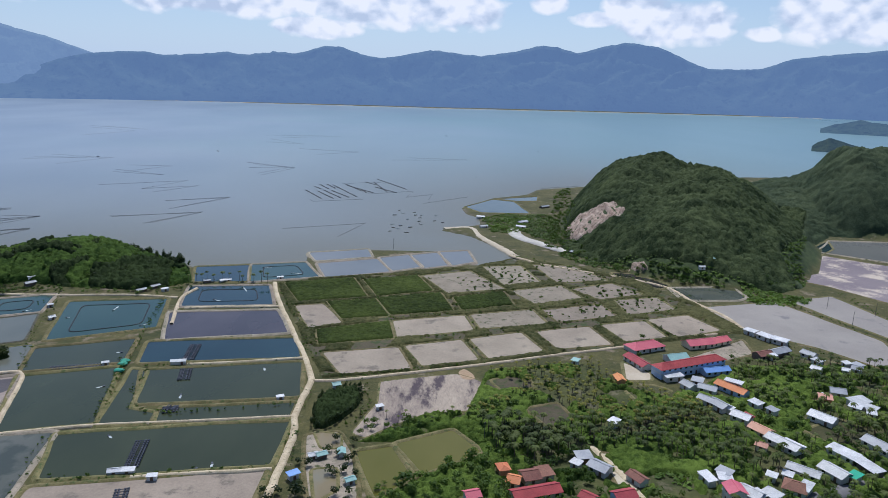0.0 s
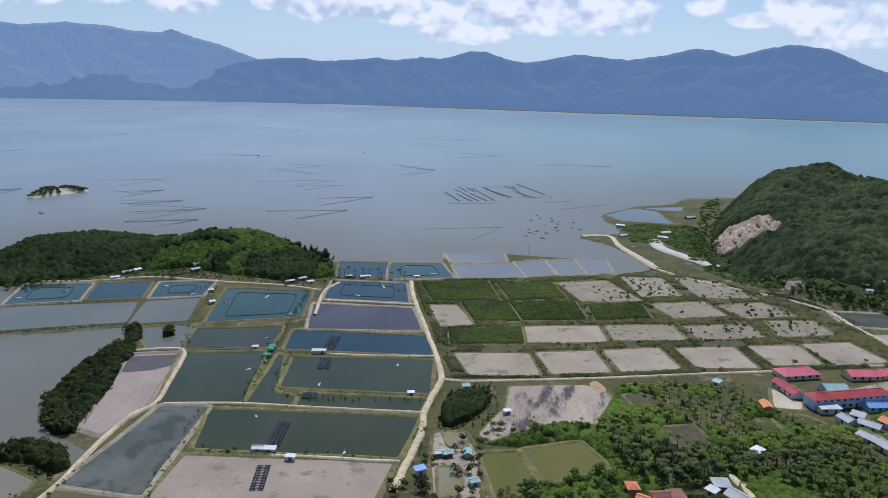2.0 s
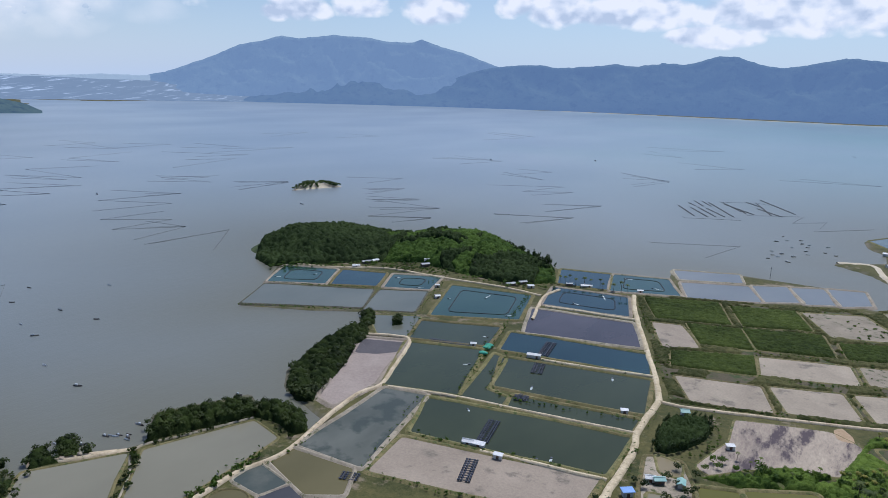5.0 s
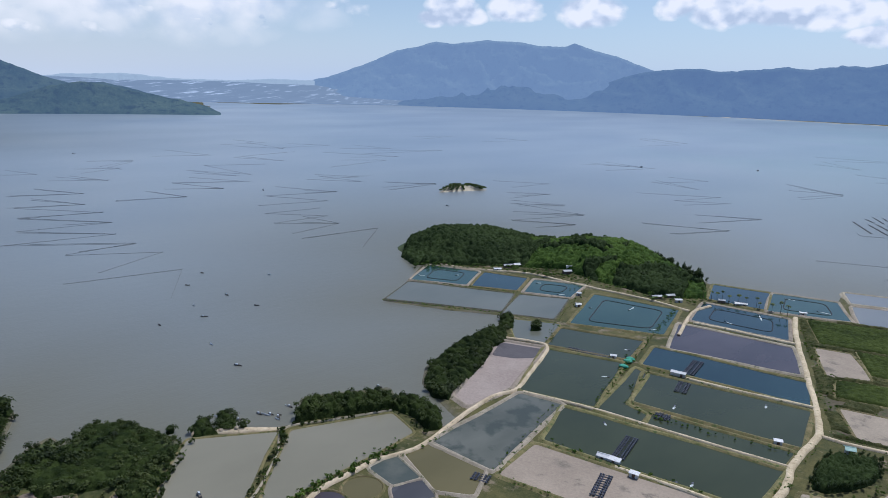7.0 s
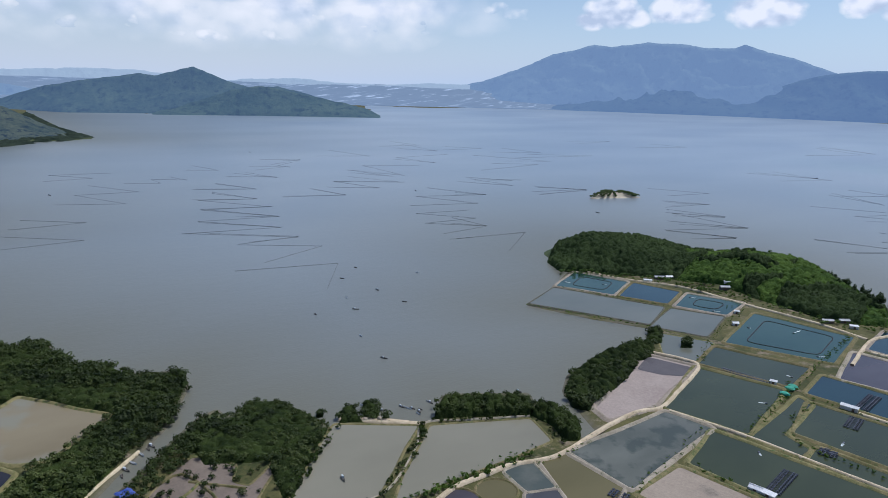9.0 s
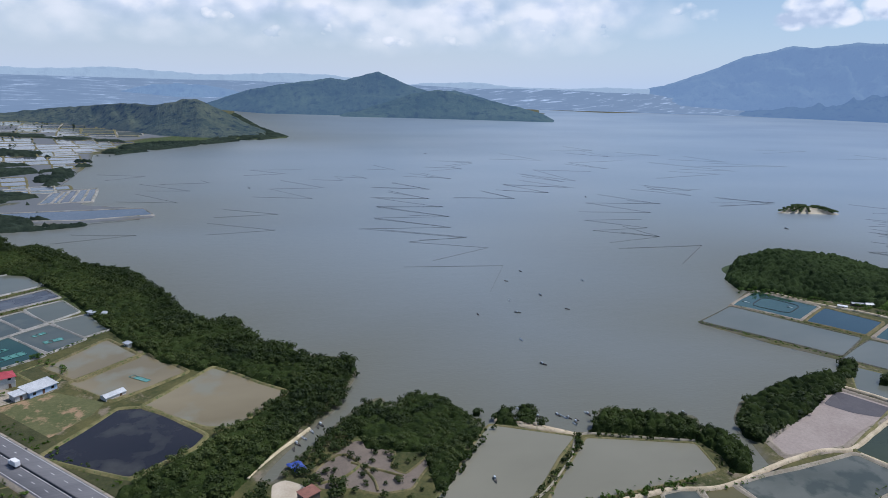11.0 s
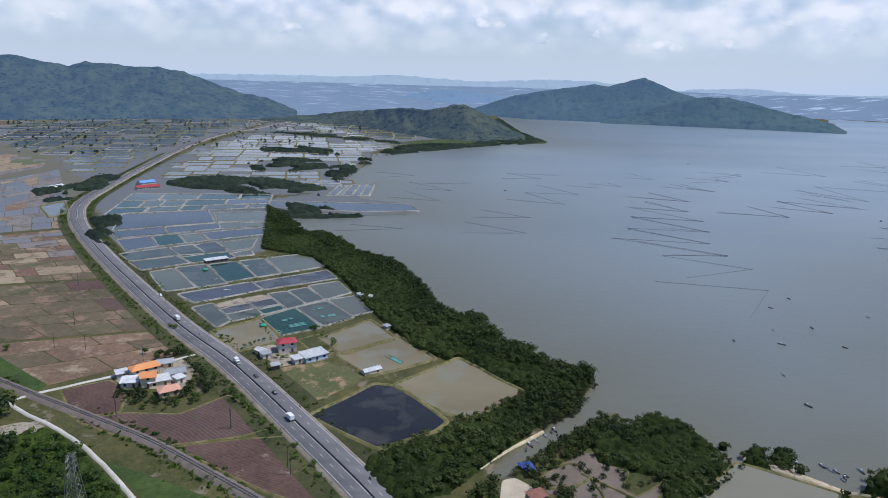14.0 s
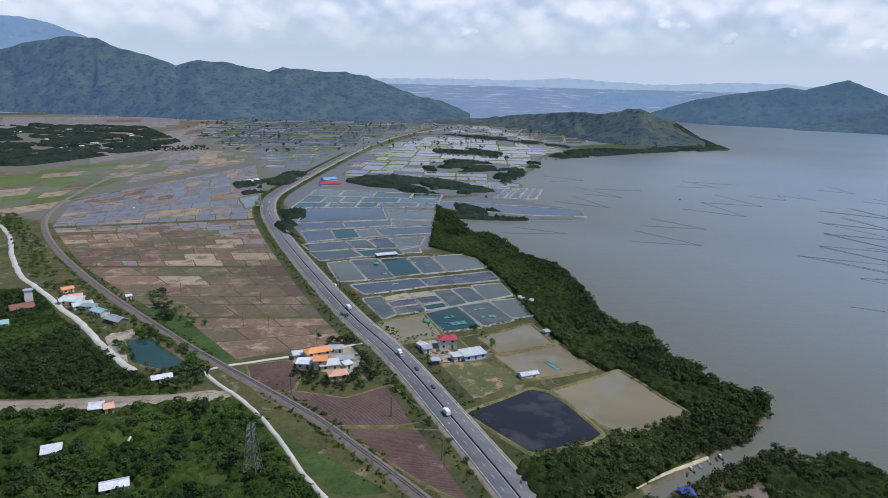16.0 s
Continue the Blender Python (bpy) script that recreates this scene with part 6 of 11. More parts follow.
strip("track_10", [(-167.7, 421), (-195.7, 423.8), (-217.5, 422.5), (-239.2, 419.9), (-257.6, 419), (-294.8, 415.9), (-329.5, 394.8), (-366.3, 383.2)], 1.4, M_TRACK, "pale dirt path under the wooded point", "track", 1.9)
strip("track_11", [(-107.6, 216.3), (-88.7, 219.7), (-71.1, 221.9), (-59.3, 223.9)], 1.0, M_TRACK, "narrow pale dirt path on a pond bank", "track", 1.95)
strip("track_12", [(-182.8, 96.7), (-186.4, 109.8), (-204.6, 132), (-219.4, 145), (-211.5, 163.6), (-200.7, 187.8)], 0.6, M_BANK_DRY, "narrow sandy path on a sea bank", "track", 1.5)
strip("track_13", [(-242.3, 117.4), (-233, 128.7), (-219.7, 144.4)], 3.0, M_TRACK, "sandy spit of a landing place", "track", 1.2)
strip("track_14", [(-227.6, 13.3), (-235.6, 19.3), (-244.2, 26.7), (-258.1, 40.6)], 0.9, M_TRACK, "pale path along the creek", "track", 1.3, skirt=0.2)
strip("track_15", [(-182.4, -185.3), (-187.4, -176.3), (-191.5, -173.7), (-206.3, -180.2)], 0.8, M_TRACK, "narrow worn footpath through an orchard", "path", 1.3, skirt=0.2)
strip("track_16", [(-178.8, -150.5), (-185.4, -155), (-188.4, -152.1)], 0.7, M_TRACK, "narrow worn footpath through an orchard", "path", 1.3, skirt=0.2)
strip("track_17", [(-183.7, -191.9), (-178, -185.9), (-174.5, -172)], 0.8, M_TRACK, "narrow worn footpath through an orchard", "path", 1.3, skirt=0.2)
for k, line in enumerate(([(-229.8, 40.6), (-233, 50), (-215.2, 55.8), (-205.8, 55.6)], [(-226.7, 50.9), (-220.1, 58.1), (-212, 66.7)], [(-216.5, 37.3), (-218.4, 47), (-224.1, 53.6)])):
    strip("mud_bank_%d" % (k + 1), line, 0.7, M_BANK, "low mud bank across a pan", "bank", 1.6)
strip("runway_strip", [(71.8, 664.8), (73.9, 631.4), (89.2, 604.9), (109.7, 574.9)], 12.0, M_CONCRETE, "pale paved yard below the quarry hill", "yard", 1.5)
strip("village_lane", [(62.8, 246.0), (67.7, 230.9), (70.5, 223.4), (73.2, 211.2)], 2.4, M_TRACK, "pale concrete lane between village houses", "lane", 1.3)
strip("village_road", [(113.8, 202.9), (137.5, 214.9), (168, 225.4), (198.6, 235.1)], 6.0, M_ASPHALT, "grey asphalt village road", "road", 1.3)
strip("beach", [(4.3, 661.7), (29.7, 667.7), (38.8, 627.3), (54.1, 585.6), (64.5, 556.1)], 7.0, SOILS["sand"], "pale sandy beach spit", "beach", 0.9, 0.3)
field([(-222.9, 35.2), (-233.2, 44.5), (-243.3, 56.7), (-234.9, 62.9), (-229.5, 68.8), (-219.1, 63.7), (-212.9, 68), (-219.8, 76.7), (-226.8, 83.5), (-221.8, 83.2), (-209.2, 71.6), (-203.6, 67.4), (-204.5, 55.3), (-210, 48.4), (-213, 36.7)], "mudpan", 0.5, 0.2, name="mud_pan")
field([(-218.5, 287.1), (-195.7, 296), (-191.8, 282.1), (-199.2, 273.7), (-210, 268.7)], "slate", 0.0, 0.0, level=1.17, name="wet_mud")
pond([(-239.2, 321.7), (-212.9, 336.6), (-199.9, 305.2), (-216.5, 299.3)], "murky", 0.5, 0.1, level=1.12)
for hub, rad, kind in (((-164.1, 140.0), 6.6, "olive_brown"), ((-165.6, 125.0), 7.0, "purple")):
    pond([(hub[0] + rad * math.cos(k * 0.4488), hub[1] + rad * math.sin(k * 0.4488)) for k in range(14)], kind, 0.3, 0.5, False)
for side in (-1, 1):
    v, f = ribbon(ROAD[:150], tuple(side * o for o in ((17.0, 8.7) if side > 0 else (8.7, 17.0))), (1.16, 1.22) if side > 0 else (1.22, 1.16))
    tagged(new("verge", np_mesh("verge", v, f, SOILS["grass"])), "green grass verge of the highway", "verge", kind="structure")


# ---------------------------------------------------------------- plants
def crown_arrays(rng, n, rx, rz, size, lobes=6, base=0.0, up=0.0):
    """Leaf clumps scattered over a lobed crown: corners and faces."""
    cs = [(rng.uniform(-0.5, 0.5) * rx, rng.uniform(-0.5, 0.5) * rx, base + rz * rng.uniform(0.6, 1.35), rng.uniform(0.45, 0.72)) for _ in range(lobes)]
    v, f = [], []
    for k in range(n):
        cx, cy, cz, s = cs[k % lobes]
        a, b = rng.uniform(0, 6.283), math.acos(rng.uniform(-0.55, 1))
        q = Vector((math.sin(b) * math.cos(a), math.sin(b) * math.sin(a), math.cos(b)))
        c = Vector((cx, cy, cz)) + Vector((q.x * rx * s, q.y * rx * s, q.z * rz * s * 0.9)) * rng.uniform(0.75, 1.08)
        nrm = (q + Vector((rng.uniform(-1, 1), rng.uniform(-1, 1), rng.uniform(-0.4, 1.2))) * 0.7 + Vector((0, 0, up))).normalized()
        t = nrm.orthogonal().normalized()
        t.rotate(Matrix.Rotation(rng.uniform(0, 6.283), 3, nrm))
        u = nrm.cross(t)
        w, h = size * rng.uniform(0.6, 1.3), size * rng.uniform(0.5, 1.0)
        i = len(v)
        v += [c - t * w, c - u * h * 0.8 + nrm * 0.1 * w, c + t * w, c + u * h - nrm * 0.1 * w]
        f.append((i, i + 1, i + 2, i + 3))
    return np.array([tuple(q) for q in v]), np.array(f)


def palm_arrays(rng, height, fronds=17, length=2.35):
    """Drooping fronds round the top of a palm."""
    v, f = [], []
    for k in range(fronds):
        a = 6.283 * k / fronds + rng.uniform(-0.2, 0.2)
        up = rng.uniform(0.0, 0.95)
        d = np.array([math.cos(a), math.sin(a), 0.0])
        s = np.array([-math.sin(a), math.cos(a), 0.0])
        ln = length * rng.uniform(0.8, 1.1)
        i = len(v)
        for j, u in enumerate((0.05, 0.4, 0.75, 1.0)):
            c = d * ln * u * (1 - 0.12 * u) + np.array([0, 0, height + ln * (up * u - (0.55 + up * 0.55) * u * u)])
            w = (0.14, 0.36, 0.29, 0.04)[j]
            v += [c - s * w - [0, 0, 0.22 * w], c + s * w - [0, 0, 0.22 * w]]
        for j in range(3):
            f.append((i + 2 * j, i + 2 * j + 1, i + 2 * j + 3, i + 2 * j + 2))
    return np.array(v), np.array(f)


def trunk_arrays(rng, height, r, lean=0.3, sides=5):
    v, f = [], []
    lx, ly = rng.uniform(-lean, lean), rng.uniform(-lean, lean)
    for j in range(4):
        u = j / 3
        for k in range(sides):
            a = 6.283 * k / sides
            rad = r * (1.25 - 0.75 * u)
            v.append((lx * u * u + math.cos(a) * rad, ly * u * u + math.sin(a) * rad, height * u - 0.4 * (j == 0)))
    for j in range(3):
        for k in range(sides):
            k2 = (k + 1) % sides
            f.append((j * sides + k, j * sides + k2, (j + 1) * sides + k2, (j + 1) * sides + k))
    return np.array(v), np.array(f)


def variants(maker, count, seed):
    rng = random.Random(seed)
    return [maker(rng) for _ in range(count)]


# shapes at unit size, by kind
V_TREE = variants(lambda r: crown_arrays(r, 92, 2.3, 1.8, 0.50, 9, 1.2, 0.3), 9, 2)
V_TALL = variants(lambda r: crown_arrays(r, 60, 1.5, 3.2, 0.62, 8, 1.6), 6, 3)
V_FAR = variants(lambda r: crown_arrays(r, 16, 3.0, 2.2, 1.9, 4, 0.5), 5, 5)


def tinted(me, values):
    """Give each corner of a mesh the tint of its plant."""
    at = me.attributes.new("tint", "FLOAT", "POINT")
    at.data.foreach_set("value", np.asarray(values, dtype=np.float32))
    return me


def forest(name, places, shapes, material, label, category="trees", lo=0.7, hi=1.3, seed=1, uneven=0.5):
    """Many plants joined into one mesh, in stands of uneven height. places: (n, 3) array."""
    if not len(places):
        return None
    rng = np.random.default_rng(seed)
    vs, fs, tint, at = [], [], [], 0
    stand = 1 + uneven * (lattice_noise(places[:, 0], places[:, 1], 1 / 17, 2, 5) - 0.5) * 1.6
    for p, big in zip(places, stand):
        sv, sf = shapes[rng.integers(len(shapes))]
        a, s = rng.uniform(0, 6.283), rng.uniform(lo, hi) * big
        c, d = math.cos(a), math.sin(a)
        w = sv * s * np.array([1, 1, rng.uniform(0.85, 1.15)])
        vs.append(np.c_[w[:, 0] * c - w[:, 1] * d + p[0], w[:, 0] * d + w[:, 1] * c + p[1], w[:, 2] + p[2]])
        fs.append(sf + at)
        tint.append(np.full(len(sv), rng.uniform(0, 1)))
        at += len(sv)
    ob = new(name, tinted(np_mesh(name, np.concatenate(vs), np.concatenate(fs), material), np.concatenate(tint)))
    return tagged(ob, label, category, kind="stuff")


def crown_tops(x, y, size, seed):
    """Height between 0 and 1 of rounded crowns standing shoulder to shoulder, and the tint of the crown that each place belongs to."""
    i, j = np.floor(x / size).astype(np.int64), np.floor(y / size).astype(np.int64)

    def h(a, b, k):
        q = (a * 374761393 + b * 668265263 + (seed * 31 + k) * 9176) & 0x7FFFFFFF
        q = ((q ^ (q >> 13)) * 1274126177) & 0x7FFFFFFF
        return ((q ^ (q >> 16)) & 0xFFFF) / 65535.0
    best, tint = np.zeros(np.shape(x)), np.zeros(np.shape(x))
    for di in (-1, 0, 1):
        for dj in (-1, 0, 1):
            a, b = i + di, j + dj
            cx, cy = (a + 0.5 + 0.8 * (h(a, b, 1) - 0.5)) * size, (b + 0.5 + 0.8 * (h(a, b, 2) - 0.5)) * size
            r = size * (0.46 + 0.32 * h(a, b, 3))
            top = (0.55 + 0.45 * h(a, b, 4)) * np.sqrt(np.clip(1 - ((x - cx) ** 2 + (y - cy) ** 2) / r ** 2, 0, 1))
            tint = np.where(top > best, h(a, b, 5), tint)
            best = np.maximum(best, top)
    return best, tint


def canopy(name, poly, step, crown, height, material, label, seed=1, select=None, holes=()):
    """A closed canopy seen from afar: crown beside crown over the land inside the outline."""
    p = np.array(poly, dtype=float)
    (x0, y0), (x1, y1) = p.min(axis=0) - step, p.max(axis=0) + step
    rng = np.random.default_rng(seed)
    gx, gy = np.meshgrid(np.arange(x0, x1, step), np.arange(y0, y1, step), indexing="ij")
    n, m = gx.shape
    x, y = gx.ravel() + rng.uniform(-0.38, 0.38, gx.size) * step, gy.ravel() + rng.uniform(-0.38, 0.38, gx.size) * step
    own = inside(x, y, p)
    if select is not None:
        own &= select(x, y)
    i, j = [q.ravel() for q in np.meshgrid(np.arange(n - 1), np.arange(m - 1), indexing="ij")]
    f = np.c_[i * m + j, (i + 1) * m + j, (i + 1) * m + j + 1, i * m + j + 1]
    f = f[own[f].any(axis=1)]
    used, f = np.unique(f, return_inverse=True)
    f = f.reshape(-1, 4)
    x, y, own = x[used], y[used], own[used]
    z, _ = land_height(x, y)
    edge = np.clip(edge_distance(x, y, p) / (crown * 0.7), 0, 1) ** 0.5 * own
    for q in holes:
        edge = edge * np.where(inside(x, y, q), 0.0, np.clip(edge_distance(x, y, q) / 4, 0, 1))
    top, tint = crown_tops(x, y, crown, seed)
    stand = 0.7 + 0.6 * lattice_noise(x, y, 1 / (crown * 5), 2, seed + 2)
    lift = height * (0.2 + 0.8 * top) * stand + rng.uniform(-0.09, 0.09, len(x)) * height
    z = np.maximum(z, -0.4) - 0.3 + (lift + 0.9) * edge
    me = tinted(np_mesh(name, np.c_[x, y, z], f, material), tint)
    return tagged(new(name, me), label, "trees", kind="stuff")


def scatter(poly, spacing, seed=1, thin=0.0, patch=0.0, avoid=()):
    """Places on the land inside the polygon, about one per spacing x spacing."""
    rng = np.random.default_rng(seed)
    p = np.array(poly, dtype=float)
    (x0, y0), (x1, y1) = p.min(axis=0), p.max(axis=0)
    gx, gy = np.meshgrid(np.arange(x0, x1, spacing), np.arange(y0, y1, spacing))
    x = gx.ravel() + rng.uniform(-0.55, 0.55, gx.size) * spacing
    y = gy.ravel() + rng.uniform(-0.55, 0.55, gx.size) * spacing
    keep = inside(x, y, p) & (rng.uniform(0, 1, x.size) >= thin)
    if patch:
        keep &= lattice_noise(x, y, 1 / 28, 3, seed) > patch
    for q in avoid:
        keep &= ~inside(x, y, q)
    x, y = x[keep], y[keep]
    z, s = land_height(x, y)
    return np.c_[x, y, np.maximum(z, -0.3) - 0.1]


def along(pts, spacing, spread, seed=1, z=1.2):
    """Places beside a line."""
    rng = np.random.default_rng(seed)
    line = smooth_line(pts, spacing)
    q = line + rng.uniform(-spread, spread, line.shape)
    return np.c_[q, np.full(len(q), z)]


# places kept free of wild plants: x, y, radius
CLEAR = [(-289, -240, 8), (-281, -226, 9), (-271, -211, 9), (-292, -256, 8), (-245, -172, 8), (-320, -250, 8), (-305, -222, 6), (-293, -200, 5), (-335, -266, 6)]


def clear_line(pts, r):
    for q in smooth_line(pts, r):
        CLEAR.append((q[0], q[1], r))


def kept(pts):
    """The places that stand clear of houses, lanes and yards."""
    if not CLEAR:
        return pts
    c = np.array(CLEAR)
    ok = np.ones(len(pts), dtype=bool)
    for i in range(0, len(pts), 400):
        p = pts[i:i + 400]
        d = np.hypot(p[:, None, 0] - c[None, :, 0], p[:, None, 1] - c[None, :, 1])
        ok[i:i + 400] = np.all(d > c[None, :, 2], axis=1)
    return pts[ok]


for q in ROAD[::2]:
    CLEAR.append((q[0], q[1], 9.5))

# ---------------------------------------------------------------- houses
ROOFS = {
    "white": surface("roof_white_metal", (0.38, 0.40, 0.42), (0.64, 0.65, 0.66), 0.25, 0.5, 0.1, 2.0, 0.14, (0.30, 0.26, 0.23), 0.60),
    "grey": surface("roof_grey_metal", (0.24, 0.26, 0.29), (0.36, 0.38, 0.40), 0.2, 0.55, 0.1, 2.0, 0.12, (0.26, 0.20, 0.16), 0.64),
    "red": surface("roof_red_tile", (0.24, 0.035, 0.048), (0.40, 0.065, 0.080), 0.2, 0.7, 0.2, 2.0, 0.06, (0.25, 0.06, 0.06), 0.62),
    "pink": surface("roof_faded_red", (0.50, 0.10, 0.14), (0.60, 0.16, 0.19), 0.2, 0.7, 0.2, 2.0, 0.06),
    "orange": surface("roof_orange_tile", (0.56, 0.20, 0.08), (0.66, 0.28, 0.13), 0.2, 0.75, 0.3, 2.0, 0.08, (0.40, 0.16, 0.08), 0.62),
    "salmon": surface("roof_salmon_tile", (0.52, 0.27, 0.19), (0.62, 0.35, 0.26), 0.2, 0.75, 0.3, 2.0, 0.08),
    "brown": surface("roof_old_brown_tile", (0.16, 0.07, 0.055), (0.26, 0.12, 0.09), 0.25, 0.8, 0.3, 2.0, 0.1, (0.15, 0.08, 0.06), 0.56),
    "teal": surface("roof_teal_metal", (0.20, 0.38, 0.36), (0.30, 0.46, 0.43), 0.2, 0.55, 0.1, 2.0, 0.06),
    "blue": surface("roof_blue_metal", (0.12, 0.27, 0.55), (0.18, 0.34, 0.62), 0.2, 0.55, 0.1, 2.0, 0.06),
    "green": surface("awning_green", (0.02, 0.30, 0.18), (0.04, 0.38, 0.23), 0.3, 0.7, 0.1, 2.0, 0.05),
}
WALLS = {
    "white": surface("wall_white_plaster", (0.46, 0.45, 0.42), (0.66, 0.65, 0.61), 0.2, 0.9, 0.1, 2.0, 0.06, (0.45, 0.43, 0.40), 0.66),
    "blue": surface("wall_pale_blue", (0.36, 0.47, 0.66), (0.44, 0.55, 0.72), 0.2, 0.9, 0.1, 2.0, 0.05),
    "cream": surface("wall_cream_plaster", (0.58, 0.50, 0.36), (0.68, 0.60, 0.45), 0.2, 0.9, 0.1, 2.0, 0.06),
    "dark": surface("wall_dark_boards", (0.10, 0.085, 0.075), (0.17, 0.145, 0.125), 0.4, 0.9, 0.2, 2.0, 0.1),
    "orange": surface("wall_orange_plaster", (0.55, 0.26, 0.14), (0.62, 0.32, 0.18), 0.3, 0.9, 0.1, 2.0, 0.05),
}
M_PANE = surface("window_glass_dark", (0.015, 0.018, 0.022), (0.03, 0.035, 0.04), 0.3, 0.12, 0.0, 2.0, 0.1, spec=0.6)
M_DOOR = surface("door_brown_wood", (0.10, 0.06, 0.04), (0.16, 0.10, 0.07), 0.5, 0.7, 0.1, 3.0, 0.15)
ROOF_WORDS = {"white": "white sheet-metal roof", "grey": "weathered grey metal roof", "red": "red tiled roof", "pink": "faded red roof", "orange": "orange tiled roof",
              "salmon": "salmon tiled roof", "brown": "old brown tiled roof", "teal": "pale teal metal roof", "blue": "bright blue metal roof", "green": "green awning roof"}


def house(ends, width, roof="white", wall="white", storeys=1, style="gable", name="house", extra="", rise_m=None, height=None, group="village houses"):
    """A house along the line between two plan points: walls, roof with overhang, ridge cap, door and windows of its own."""
    a, b = np.array(ends[0], dtype=float), np.array(ends[1], dtype=float)
    c, d = (a + b) / 2, b - a
    length = max(float(np.linalg.norm(d)), 3.0)
    turn = math.atan2(d[1], d[0])
    z, _ = land_height(c[:1], c[1:])
    base = max(float(z[0]), 1.0)
    kind_words = {"house": "house", "shed": "shed", "school_building": "school building", "hut": "hut"}.get(name, "house")
    words = f"{wall if wall != 'dark' else 'dark'} {kind_words} with a {ROOF_WORDS[roof]}{extra}"
    own = tagged(new(name), words, kind_words, group)
    own.matrix_world = Matrix.Translation((c[0], c[1], base)) @ Matrix.Rotation(turn, 4, "Z")
    CLEAR.append((c[0], c[1], width * 0.5 + 1.0))
    for u in (-0.33, 0.33):
        CLEAR.append((c[0] + d[0] * u, c[1] + d[1] * u, width * 0.5 + 1.5))
    width *= 0.74
    h = height or 2.6 * storeys
    up = rise_m if rise_m is not None else width * (0.22 if style != "shed" else 0.14)
    lx, wy = length / 2, width / 2
    bm = bmesh.new()
    box(bm, 0, 0, -0.6, length, width, h + 0.6)
    if style == "gable":
        for s in (-1, 1):
            v = [bm.verts.new((s * (lx - 0.02), y, zz)) for y, zz in ((-wy, h), (wy, h), (0, h + up - 0.1))]
            bm.faces.new(v)
    part("wall", bm, WALLS[wall], own)
    bm = bmesh.new()
    o, t = (0.55, 0.14) if name != "hut" else (0.3, 0.1)
    if style == "shed":
        sect = [(-wy - o, h + 0.05), (wy + o, h + up)]
    elif style == "flat":
        sect = [(-wy - 0.15, h + 0.1), (wy + 0.15, h + 0.12)]
    else:
        sect = [(-wy - o, h - o * up / wy), (0, h + up), (wy + o, h - o * up / wy)]
    xs = (-lx - o, lx + o)
    inset = min(wy, lx * 0.8) if style == "hip" else 0
    rows = []
    for y, zz in sect:
        k = inset if (style == "hip" and y == 0) else 0
        rows.append([bm.verts.new((x + (k if x < 0 else -k), y, zz + dz)) for dz in (0, t) for x in xs])
    for r0, r1 in zip(rows, rows[1:]):
        bm.faces.new((r0[2], r0[3], r1[3], r1[2]))
        bm.faces.new((r0[0], r1[0], r1[1], r0[1]))
        bm.faces.new((r0[0], r0[2], r1[2], r1[0]))
        bm.faces.new((r0[1], r1[1], r1[3], r0[3]))
    for r in (rows[0], rows[-1]):
        bm.faces.new((r[0], r[1], r[3], r[2]))
    if style == "hip":
        for e in (0, 1):
            bm.faces.new((rows[0][2 + e], rows[1][2 + e], rows[2][2 + e]))
    bmesh.ops.recalc_face_normals(bm, faces=bm.faces)
    roof_ob = part("roof", bm, ROOFS[roof], own)
    if style in ("gable", "hip"):
        bm = bmesh.new()
        box(bm, 0, 0, h + up + t * 0.4, max(1.0, length + 2 * o - 2 * inset), 0.35, 0.16)
        part("ridge_cap", bm, ROOFS[roof], roof_ob)
    bays = max(1, int(length / 3.4))
    for s in range(storeys):
        for side in (-1, 1):
            for k in range(bays):
                x = -lx + length * (k + 0.5) / bays
                zb = s * 2.9 + 0.9
                if name == "hut" and k != bays // 2:
                    continue
                if s == 0 and k == bays // 2:
                    bm = bmesh.new()
                    box(bm, x, side * (wy + 0.02), 0, 1.1, 0.08, 2.05 if h > 2.2 else 1.5)
                    part("door", bm, M_DOOR, own)
                    continue
                bm = bmesh.new()
                box(bm, x, side * (wy + 0.02), zb, 1.3, 0.06, 1.2)
                part("window", bm, M_PANE, own)
    if storeys > 1:
        for s in range(1, storeys):
            bm = bmesh.new()
            box(bm, 0, 0, s * 2.9 - 0.12, length + 0.3, width + 0.3, 0.2)
            part("floor_band", bm, WALLS["white"], own)
    return own


# the school
house([(109, 315.3), (146.9, 331.5)], 10, "red", "blue", 2, "hip", "school_building", " and rows of windows", group="school buildings")
house([(104.4, 348), (122.9, 355.9)], 13, "pink", "white", 1, "hip", "school_building", group="school buildings")
house([(101, 337.4), (106.7, 322.8)], 8, "red", "white", 1, "gable", "school_building", group="school buildings")
house([(138, 356.1), (153.3, 360.6)], 11, "pink", "cream", 1, "gable", "school_building", group="school buildings")
house([(152, 359.6), (164, 365.7)], 9, "pink", "cream", 1, "gable", "school_building", group="school buildings")
house([(120.6, 334.8), (131.1, 337.8)], 10, "teal", "white", 1, "gable", "school_building", group="school buildings")
house([(111.6, 311.6), (120.3, 314.1)], 8, "white", "white", 1, "shed", "shed")
